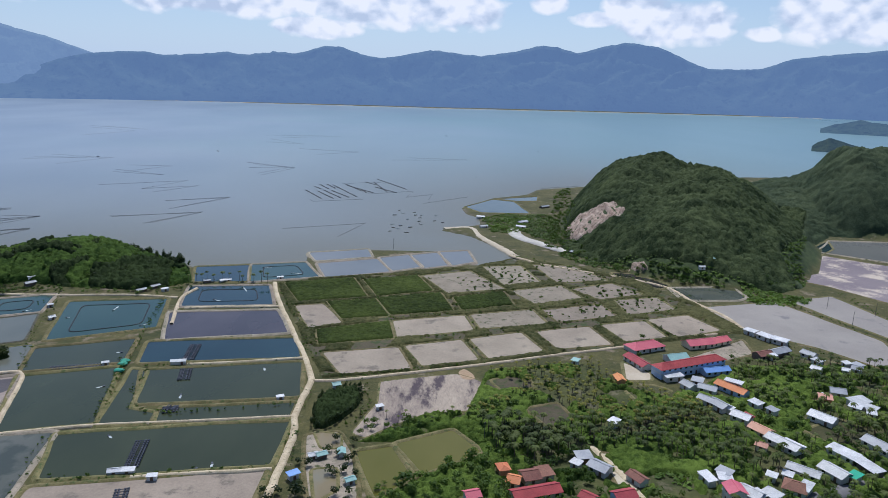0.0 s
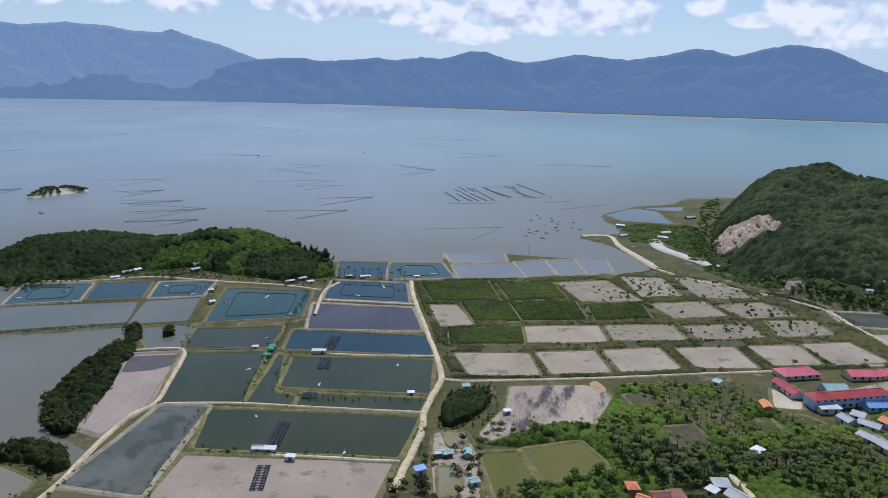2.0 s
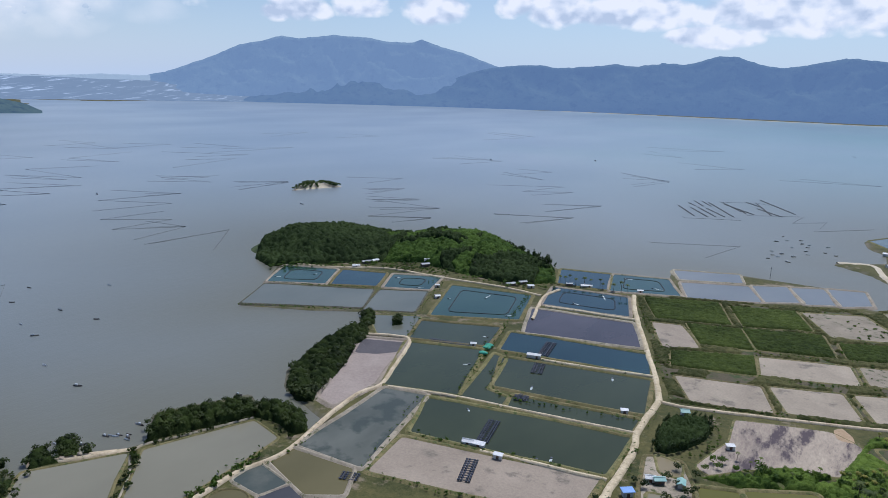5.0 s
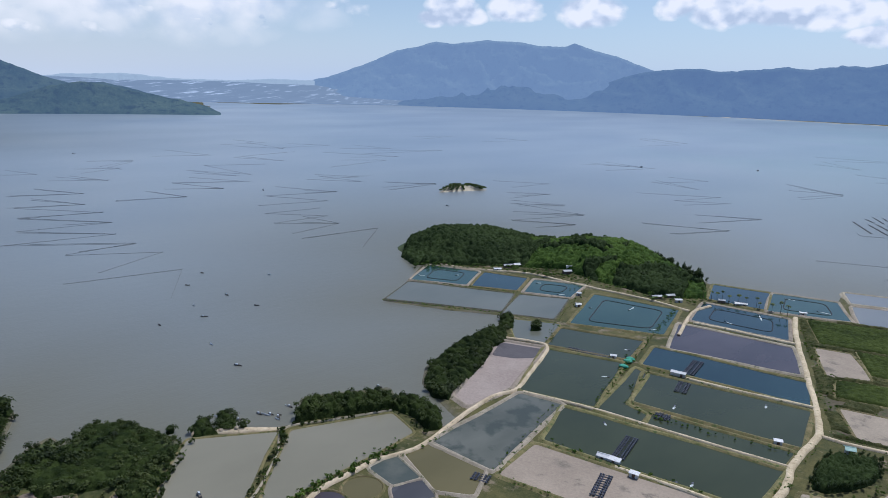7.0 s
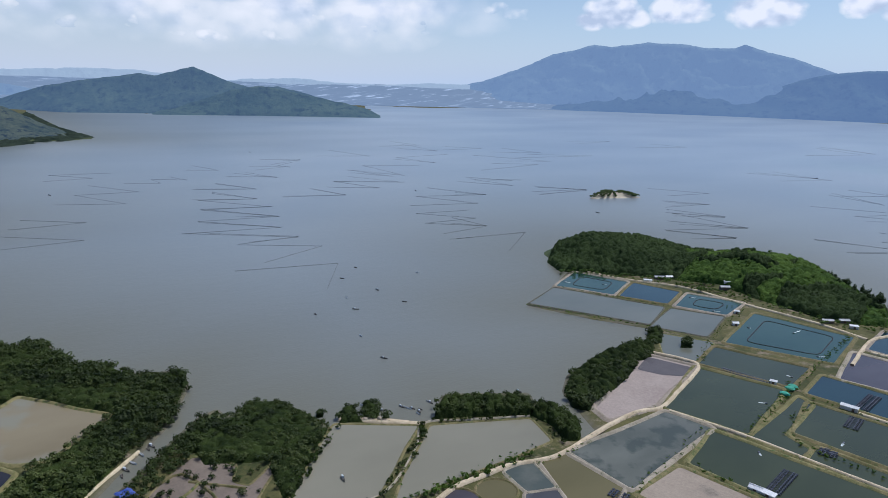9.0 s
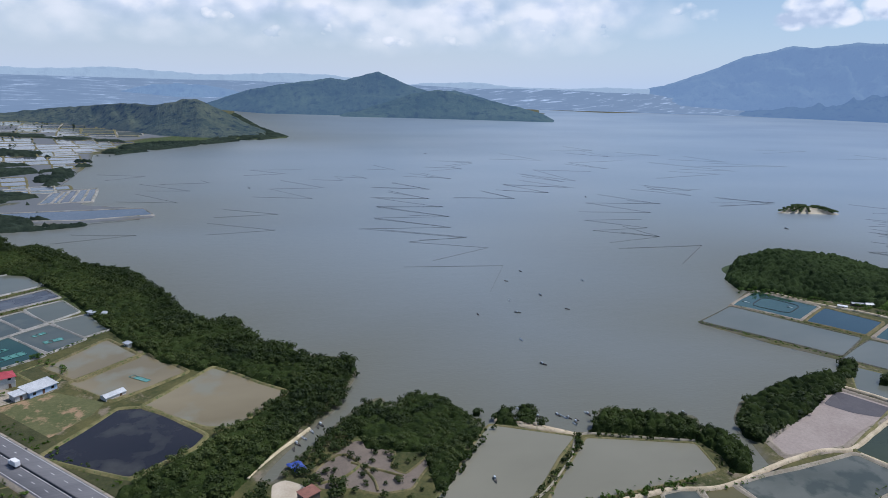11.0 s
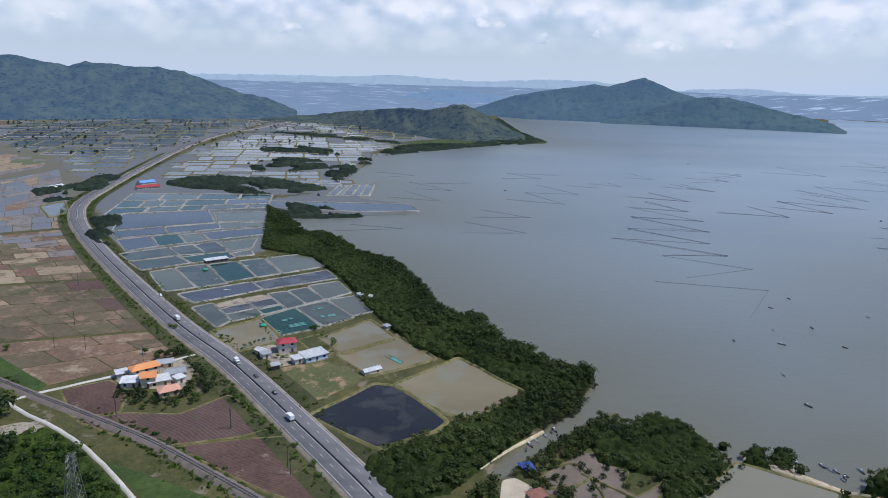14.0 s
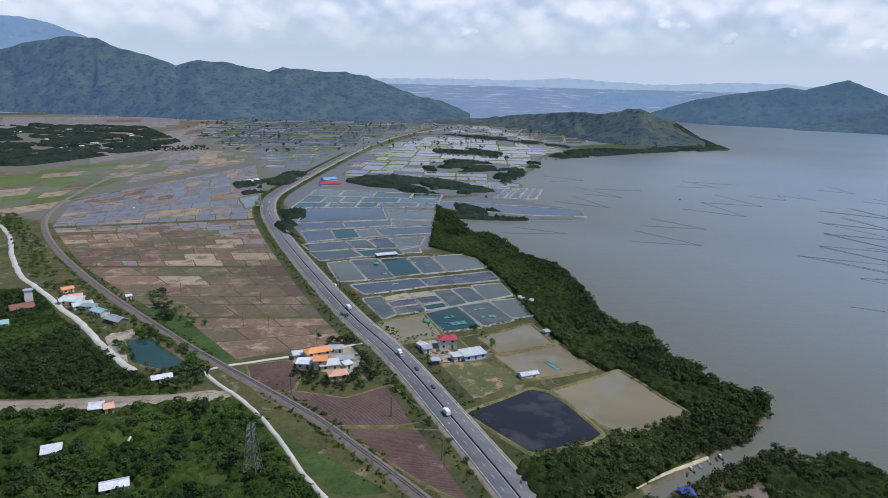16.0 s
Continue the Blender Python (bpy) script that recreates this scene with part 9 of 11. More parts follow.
# ---------------------------------------------------------------- bare rock of the quarry
def rock_face(poly, label):
    p = np.array(poly)
    (x0, y0), (x1, y1) = p.min(axis=0), p.max(axis=0)
    n = 70
    gx, gy = np.meshgrid(np.linspace(x0, x1, n), np.linspace(y0, y1, n), indexing="ij")
    x, y = gx.ravel(), gy.ravel()
    ins = inside(x, y, p) * np.clip(edge_distance(x, y, p) / 5, 0, 1)
    ins = np.clip(1.6 * ins - 1.7 * lattice_noise(x, y, 0.12, 3, 5) + 1.05, 0, 1) * inside(x, y, p)
    z, _ = land_height(x, y)
    z = z - 1.5 + 2.6 * ins + ins * 6.0 * (lattice_noise(x, y * 0.3, 0.3, 3, 6) - 0.5)
    i, j = [q.ravel() for q in np.meshgrid(np.arange(n - 1), np.arange(n - 1), indexing="ij")]
    f = np.c_[i * n + j, (i + 1) * n + j, (i + 1) * n + j + 1, i * n + j + 1]
    f = f[(ins[f].max(axis=1) > 0.05)]
    ob = new("rock_face", np_mesh("rock_face", np.c_[x, y, z], f, M_ROCK))
    for px, py, k in zip(x, y, ins):
        if k > 0.45:
            CLEAR.append((px, py, 1.8))
    tagged(ob, label, "rock", kind="structure")


for outline in ([pol(-10.4, 664), pol(-11.6, 668), pol(-13.0, 652), pol(-14.6, 642), pol(-15.4, 622), pol(-15.0, 604), pol(-14.2, 612), pol(-13.4, 604), pol(-12.6, 602), pol(-11.6, 612), pol(-10.7, 630)],
                [pol(-11.7, 585), pol(-12.2, 585), pol(-12.3, 560), pol(-11.8, 560)]):
    rock_face(outline, "bare gullied pink-brown rock face of an old quarry on the hill")
rock_face([(145, 512), (151, 520), (160, 514), (161, 502)], "small bare pale rock scar at the hill foot")


# ---------------------------------------------------------------- woods, mangroves, gardens
def palm_pair(rng):
    h = rng.uniform(5.0, 8.0)
    return (*palm_arrays(rng, h), *trunk_arrays(rng, h + 0.1, 0.17, 0.0, 4))


V_PALM = variants(palm_pair, 7, 4)


def palm_grove(places, material, label, seed=1, lo=0.75, hi=1.15):
    rng = np.random.default_rng(seed)
    vs, fs, at, tvs, tfs, tat = [], [], 0, [], [], 0
    for p in places:
        v, f, tv, tf = V_PALM[rng.integers(len(V_PALM))]
        a, s = rng.uniform(0, 6.283), rng.uniform(lo, hi)
        m = np.array([[math.cos(a), math.sin(a), 0], [-math.sin(a), math.cos(a), 0], [0, 0, 1]]) * s
        vs.append(v @ m + p)
        fs.append(f + at)
        at += len(v)
        tvs.append(tv @ m + p)
        tfs.append(tf + tat)
        tat += len(tv)
    if not vs:
        return
    tint = np.concatenate([np.full(len(v), rng.uniform(0, 1)) for v in vs])
    ob = tagged(new("palm_grove", tinted(np_mesh("palm_grove", np.concatenate(vs), np.concatenate(fs), material), tint)), label, "palm trees", kind="stuff")
    np_part("trunks", np.concatenate(tvs), np.concatenate(tfs), M_BARK, ob)


V_SCRUB = variants(lambda r: crown_arrays(r, 17, 2.4, 0.62, 1.0, 6, 0.0, 1.2), 8, 6)
V_MANG = variants(lambda r: crown_arrays(r, 72, 2.3, 1.45, 0.50, 8, 0.6, 0.4), 9, 7)
V_HEDGE = variants(lambda r: crown_arrays(r, 20, 1.2, 0.8, 0.5, 4, 0.0), 6, 8)

for r0, r1 in (([(-327.3, -129.9), (-308.7, -148), (-296.4, -161.2), (-285.3, -174.1), (-272.7, -187.8), (-266.9, -186.5), (-259.1, -175), (-249.4, -158.8), (-235.8, -139.8), (-218.2, -119.9), (-200.6, -101.7), (-190.6, -89.4)], 3.0), ([(-495.7, -555.8), (-410.1, -451.8), (-369.6, -400.5), (-355.2, -375.4), (-335.4, -342.5), (-322.3, -322.4), (-308.3, -297.3), (-287.9, -267.8), (-272.5, -244), (-259.2, -220.9)], 4.0),
               ([(-208.5, -258.8), (-217.5, -232.3), (-227.6, -209.2), (-241.4, -182.1), (-253.1, -162.4)], 9.0), ([(-200.2, -57.9), (-221.8, -88.3), (-240.7, -116.1), (-259.4, -150.3), (-280.7, -190.5), (-305.9, -235.1), (-363.1, -329.1), (-429.6, -424.7), (-494.5, -503.5)], 5.0),
               ([(-59.8, 300.7), (-46, 302.1), (-19.6, 310.2), (22.8, 324.6), (62.7, 339.9), (99.1, 352.7), (132, 367.7), (173.4, 381.6)], 3.0), ([(-56.8, 222.1), (-56.8, 248.8), (-59.9, 268), (-59.6, 299.5)], 4.0)):
    clear_line(r0, r1)
for poly in ([(-47.7, 251.5), (-38.7, 249.7), (-37.4, 240.9), (-43.5, 240.6)], [(-43.7, 223.8), (-36.7, 224.9), (-34.7, 212.4), (-39.7, 207.1)], [(102.1, 299.3), (128.8, 313.7), (117.1, 330.4)]):
    q = np.mean(np.array(poly), axis=0)
    CLEAR.append((q[0], q[1], 8.0))
for q, r in (((30.5, 302), 9), ((86.8, 292.5), 9), ((49.3, 273.7), 12), ((67.2, 223.7), 6), ((64.9, 241.4), 4), ((127.4, 334.8), 14), ((145.6, 351.6), 12), ((164.8, 352.9), 10), ((105.5, 311.0), 8), ((208.2, 305.3), 7), ((-41.8, 230.5), 6), ((-300.6, -256.6), 5), ((-278.7, -220.2), 9), ((-288.5, -239.7), 6),
             ((-188.6, -130.9), 6), ((-202.3, -179.8), 5), ((-217.4, -193.5), 4)):
    CLEAR.append((*q, r))

# mangroves along the shore and on the creek
BELT = [(-748.5, -204.2), (-701.8, -173.6), (-620, -135.2), (-615.6, -112.5), (-556.9, -78), (-526.7, -44.1), (-470.7, -20.7), (-403.7, -1.6), (-401.5, 19.5), (-387.5, 24.5), (-367.8, 26.9), (-325.8, 57.6), (-323.3, 69.7), (-313.6, 73.3), (-293.6, 62.6), (-269.4, 43.5), (-231.9, 16.9), (-211.5, 1.7), (-204.3, -16.6), (-225.1, -30.5), (-240.6, -27.5), (-259.2, 0.2), (-296.2, 36.2), (-324, 5.8), (-346.2, -18.6), (-362.5, -26.1), (-378, -35.8), (-416.3, -53.6), (-474.5, -77.8), (-532.5, -111.6), (-557.2, -159)]
POOLS = [grown(q, 4) for q in ([(-298, -20.2), (-327.4, 5.5), (-294.6, 32), (-271.5, 10), (-274, 2.7)], [(-265.3, -56.3), (-296.9, -33.5), (-295.1, -23.1), (-264, -0.9), (-256.9, -4.8), (-241.8, -25.8)])]
canopy("mangrove_canopy", BELT, 0.95, 3.6, 2.7, C_MANG, "closed dark canopy of mangroves along the muddy shore", 12, None, POOLS)
belt = kept(scatter(BELT, 3.0, 11, avoid=POOLS))
belt[:, 2] += 0.9
sea_side = edge_distance(belt[:, 0], belt[:, 1], SHORE) + 24 * (lattice_noise(belt[:, 0], belt[:, 1], 0.035, 3, 21) - 0.5) < 19
forest("mangrove_belt", belt[sea_side], V_MANG, L_MANGROVE, "dense dark green mangroves along the muddy shore", lo=0.75, hi=1.4, seed=2, uneven=0.6)
forest("mangrove_belt", belt[~sea_side], V_MANG, L_MANGROVE_PALE, "paler young mangroves and scrub behind the shore", lo=0.45, hi=1.0, seed=3, uneven=0.7)
forest("mangrove_belt", scatter([(-306.1, 73.1), (-275.2, 56.5), (-262.7, 43.6), (-246.6, 26.1), (-238, 17.9), (-231, 11.7), (-234.7, 5.9), (-250.6, 21.2), (-267.4, 39.4), (-281, 52.9), (-303.5, 68.2)], 2.7, 15), V_MANG, L_MANGROVE, "dense dark green mangroves along the creek", lo=0.6, hi=1.2, seed=16)
ISLE = [(-237.9, 111.3), (-246.4, 108.8), (-267.2, 103.3), (-275.6, 89.6), (-268.2, 77.3), (-271.4, 66.5), (-258.5, 55.3), (-248.4, 53.8), (-245.6, 58.3), (-235.1, 58.6), (-225.6, 78.8), (-200.1, 75.4), (-198, 78.6), (-222.3, 95.6)]
canopy("mangrove_canopy", ISLE, 0.9, 3.2, 2.0, C_MANG, "closed dark canopy of mangroves on a low point", 13, lambda x, y: lattice_noise(x, y, 0.055, 3, 12) > 0.36)
isle = scatter(ISLE, 2.6, 12, 0.12, 0.20)
isle[:, 2] += 0.5
outer = lattice_noise(isle[:, 0], isle[:, 1], 0.06, 2, 14) > 0.5
forest("mangrove_point", isle[outer], V_MANG, L_MANGROVE, "dark green mangroves on a low point by the creek", lo=0.5, hi=1.1, seed=3)
forest("mangrove_point", isle[~outer], V_MANG, L_MANGROVE_PALE, "paler scrub on a low point by the creek", lo=0.35, hi=0.9, seed=6)
forest("mangrove_point", kept(scatter([(-247.4, 41.9), (-257.1, 51.8), (-247.3, 58.8), (-239.9, 53.7), (-233.7, 44.7), (-224.3, 37), (-222.1, 25.8), (-225.2, 23.7), (-234.4, 32.3)], 2.7, 18, 0.1)), V_MANG, L_MANGROVE, "mangrove bushes along the creek", lo=0.5, hi=0.95, seed=19)
forest("mangrove_point", kept(scatter([(-211.2, 10), (-222.7, 19.8), (-221, 22.7), (-211.3, 18.9), (-201.5, 18.1), (-200.7, 7.7)], 2.8, 22, 0.1)), V_MANG, L_MANGROVE, "mangrove bushes along the creek", lo=0.6, hi=1.1, seed=23)
forest("mangrove_point", kept(scatter([(-217.5, 31.6), (-222.6, 37.5), (-213.4, 38.2), (-216.5, 45.9), (-198.2, 43.5), (-199, 32.2)], 3.2, 24, 0.2)), V_MANG, L_MANGROVE, "bushes round a creekside hut", lo=0.5, hi=1.0, seed=25)
forest("mud_bushes", scatter([(-241.6, 48.1), (-223.7, 73.8), (-204.4, 81.2), (-192.6, 72.4), (-213.1, 34.4)], 4.2, 20, 0.35, 0.40), V_MANG, L_MANGROVE, "scattered bushes on a mud pan", lo=0.3, hi=0.85, seed=21)
for k, (poly, sp) in enumerate([([(-239.2, 115.9), (-234.2, 123.9), (-251.5, 128.9), (-248.8, 119.8)], 2.4), ([(-237.3, 125.6), (-230.6, 130.6), (-245.9, 138.1), (-251.5, 133.1)], 2.4), ([(-231.9, 132.5), (-230.1, 135.3), (-235.7, 138), (-237.3, 135.5)], 2.0),
                                ([(-249, 109.5), (-247.2, 112.4), (-253.5, 115.2), (-254.3, 111.9)], 2.2), ([(-230.2, 300.2), (-227.3, 310.2), (-240.2, 327.7), (-246.2, 321.2)], 2.6), ([(-217.1, 313.9), (-213.8, 319.4), (-221, 329.3), (-223.2, 322.1)], 2.4),
                                ([(-220.9, 151.2), (-200.9, 189.6), (-209.4, 197.5), (-217.6, 190.7), (-231.6, 165.7), (-230.2, 159.3)], 2.4), ([(-200.7, 188.8), (-189.1, 190.2), (-176.6, 186.2), (-174, 191.3), (-184, 202.2), (-198.7, 204.4), (-207.6, 198.3)], 2.4)]):
    canopy("mangrove_clump", poly, 0.7, 3.4, 5.2 if k > 5 else 3.8, C_MANG, "clump of dark mangroves standing at the water's edge", 40 + k)
    places = scatter(poly, sp * 1.2, 30 + k)
    places[:, 2] += 2.2 if k > 5 else 1.0
    forest("mangrove_crowns", places, V_MANG, L_MANGROVE, "leafy crowns of mangroves at the water's edge", lo=0.6, hi=0.95, seed=40 + k, uneven=0.25)
for k, (line, gap) in enumerate((([(-181.4, 90), (-181.7, 98.3), (-186.4, 109.8), (-204.6, 132), (-218, 143.6)], 1.9), ([(-175.4, 103.5), (-175.8, 115), (-175.1, 129), (-175.5, 142), (-175.4, 156.8), (-175.7, 167.1)], 1.5), ([(-217.8, 150.4), (-208, 170.1), (-199.9, 187.1), (-184.4, 185.8), (-174.6, 184.3)], 2.6), ([(-194, 72.9), (-213.6, 90.6), (-235.5, 111.5)], 1.8))):
    forest("bank_bushes", along(line, gap, 1.6, 610 + k, 1.4), V_HEDGE, L_MANGROVE if k != 1 else L_GARDEN, "dark bushes along a sea bank", lo=0.5, hi=1.25, seed=620 + k)
STRIP = [(-212, 220), (-223, 235), (-233, 268), (-235, 298), (-228, 304), (-218, 293), (-216.5, 279.1), (-204.8, 254.7), (-190.5, 213.5), (-198.5, 211)]
canopy("mangrove_strip", STRIP, 0.9, 3.6, 4.6, C_MANG, "strip of dark mangroves beside a drained pond", 14)
forest("mangrove_strip", scatter(STRIP, 3.0, 13), V_MANG, L_MANGROVE,
       "strip of mangroves beside a drained pond", lo=0.8, hi=1.3, seed=4)
canopy("round_grove", [(-51.3, 260.8), (-52.7, 273.5), (-49.9, 284.8), (-43.1, 291), (-36.2, 292.6), (-33.5, 282.8), (-34.9, 273.4), (-39.2, 263.9), (-45, 255.8), (-49.3, 255.1)], 0.7, 1.5, 3.4, C_DARK, "dense round grove of dark trees in a walled plot", 5)
forest("round_grove_edge", along([(-51.3, 260.8), (-52.7, 273.5), (-49.9, 284.8), (-43.1, 291), (-36.2, 292.6), (-33.5, 282.8), (-34.9, 273.4), (-39.2, 263.9), (-45, 255.8), (-49.3, 255.1), (-51.3, 260.8)], 1.6, 0.7, 14, 1.2), V_TALL, L_DARK, "dark casuarinas round the edge of the grove", lo=0.3, hi=0.55, seed=15)

# the wooded point
POINT = [pol(a, r) for a, r in ((46.2, 552), (45.5, 618), (42, 648), (36, 640), (30, 625), (24, 582), (20.8, 524), (20.6, 490), (22.3, 482), (24.8, 480), (28.3, 498), (32.2, 520), (36.2, 530), (40, 526), (43.4, 525), (45.1, 526))]


def wood_side(dark):
    def choose(x, y):
        az = np.degrees(np.arctan2(-x, y)) + 5 * (lattice_noise(x, y, 0.02, 3, 5) - 0.5)
        away = np.hypot(x, y)
        return ((az > 34.8) | ((az < 28.5) & (az > 23) & (away < 545 - (az - 23) * 4)) | (lattice_noise(x, y, 0.045, 3, 8) > 0.66)) == dark
    return choose


canopy("point_wood", POINT, 1.2, 3.2, 5.4, C_DARK, "dark wood covering the point", 7, wood_side(True))
canopy("point_scrub", POINT, 1.3, 3.0, 3.6, C_GREEN, "green scrub wood on the point", 8, wood_side(False))
pts = kept(scatter(POINT, 6.5, 16, 0.3))
dark = wood_side(True)(pts[:, 0], pts[:, 1])
pts[:, 2] += 1.6
forest("point_wood", pts[dark], V_TREE, L_DARK, "dark tree tops standing out of the wood on the point", lo=0.4, hi=0.8, seed=7)
forest("point_scrub", pts[~dark], V_TREE, L_GARDEN, "green tree tops standing out of the scrub on the point", lo=0.35, hi=0.7, seed=8)
foot = [pol(a, r) for a, r in ((45.2, 526), (43.4, 525), (40, 526), (36.2, 530), (32.2, 520), (28.3, 498), (24.8, 480), (22.3, 482), (20.6, 490), (20.4, 474), (23.5, 462), (27, 478), (31, 494), (36, 510), (41, 512), (45, 512))]
forest("point_foot_trees", kept(scatter(foot, 3.6, 21, 0.3)), V_TREE, L_GARDEN, "bushes and garden trees at the foot of the wooded point", lo=0.3, hi=0.75, seed=22)
edge = [pol(a, r) for a, r in ((26.5, 588), (24, 562), (22, 535), (21.2, 515))]
forest("casuarina_row", along(edge, 1.5, 5.0, 9, 3.0), V_TALL, L_DARK, "row of tall dark casuarinas on the point", lo=0.8, hi=1.3, seed=18)

# the quarried hill and the hills behind
HILLWOOD = [pol(a, r) for a, r in ((-10.4, 600), (-10.6, 720), (-11.6, 1020), (-16, 1060), (-24, 1040), (-30, 1240), (-44, 1300), (-46, 1000))] + [(485.8, 662.4), (450.6, 671.1), (408.8, 666.1), (390.6, 669.2), (340.1, 610.6), (268, 522.6), (269, 482.4), (244.5, 466.4), (227.2, 473.1), (201.7, 492.6), (157.9, 518.7), (130.7, 536.8), (109.3, 572.8)]
ROCKS = [[pol(-10.4, 664), pol(-11.6, 668), pol(-13.0, 652), pol(-14.6, 642), pol(-15.4, 622), pol(-15.0, 604), pol(-14.2, 612), pol(-13.4, 604), pol(-12.6, 602), pol(-11.6, 612), pol(-10.7, 630)]]


def facing(near):
    def choose(x, y):
        bearing, away = np.degrees(np.arctan2(x, y)), np.hypot(x, y)
        front = (bearing < 24) | ((bearing < 28.5) & (away < 800 + 60 * (lattice_noise(x, y, 0.03, 2, 3) - 0.5)))
        return (front == near) & (away < np.where(bearing < 24, 880, 1130))
    return choose


canopy("hill_wood", HILLWOOD, 1.6, 4.4, 4.2, C_HILL, "dense green scrub forest on the quarried hill", 9, facing(True), ROCKS)
canopy("hill_wood", HILLWOOD, 2.2, 5.2, 4.4, C_HAZED_HILL, "dense green scrub forest on the hill behind", 10, facing(False))
forest("foot_trees", scatter([pol(a, r) for a, r in ((-9.0, 590), (-9.5, 900), (-10.8, 960), (-11.5, 610), (-14, 548), (-18, 530), (-24, 520), (-28.5, 560), (-28.5, 545), (-23, 508), (-17, 515), (-12, 560))], 6.0, 61, 0.25), V_TREE, L_GARDEN,
       "garden trees at the foot of the hill", lo=0.6, hi=1.2, seed=62)
for k, (poly, sp) in enumerate((([(171, 489.8), (195.8, 499.7), (228.5, 476), (259.8, 449.3), (231.8, 436), (211.7, 438), (217.5, 479.3)], 3.0), ([(77.9, 727.7), (115.3, 752.7), (131.6, 700.8), (117.3, 603.6), (102.3, 606.4), (87.5, 633.1), (78.4, 673.8)], 3.6), ([(268, 522.6), (300.7, 575), (334.5, 610), (291.4, 536.8), (271.2, 482.6), (255.1, 475.5)], 3.0), ([(111.5, 585.5), (134.1, 551.9), (160.9, 529.2), (185.7, 508.2), (180.3, 492.2), (150.2, 506.5), (119.8, 528.7), (99.9, 559.9)], 3.2))):
    forest("foot_trees", kept(scatter(poly, sp, 65 + k, 0.1)), V_SCRUB, L_BRIGHT if k == 0 else L_GARDEN, "green scrub and garden trees at the foot of the hill", lo=0.6, hi=1.3, seed=66 + k)
forest("spit_scrub", scatter([(43.8, 719.8), (76.7, 747.3), (96.3, 727), (81.7, 652.7), (67.2, 645.7), (51, 648.9)], 4.0, 63), V_SCRUB, L_BRIGHT, "green scrub behind the beach", lo=0.8, hi=1.3, seed=64)

# salt pan scrub and bank bushes
for k, (outline, kind) in enumerate(PANS):
    if kind == "scrubby":
        forest("pan_scrub", scatter(outline, 5.0, 70 + k, 0.45, 0.45), V_HEDGE, L_GARDEN, "low scrub dotted over a mud pan", lo=0.6, hi=1.3, seed=71 + k)
    elif kind == "reed":
        canopy("reeds", outline, 0.9, 2.2, 1.1, C_REED, "low green reeds filling a marsh field", 72 + k)
    if k < 22:
        forest("bank_bushes", along(list(outline) + [outline[0]], 11.0, 2.2, 90 + k, 1.3), V_HEDGE, L_GARDEN, "low bushes along the pan banks", lo=0.3, hi=0.8, seed=91 + k)
PAN_LAND = [(-113, 459.8), (-93.7, 473), (-32, 494), (28.7, 519.7), (58.2, 549.7), (105.9, 527.3), (146.2, 492.1), (173.3, 437.4), (186.4, 380.7), (172.6, 379.7), (102.5, 353.7), (22.8, 324.6), (-54.5, 304.2), (-70.7, 345.5)]


def off_pans(x, y):
    ok = lattice_noise(x, y, 0.09, 3, 4) > 0.40
    for q, _ in PANS:
        ok &= ~inside(x, y, grown(q, 1.0))
    return ok


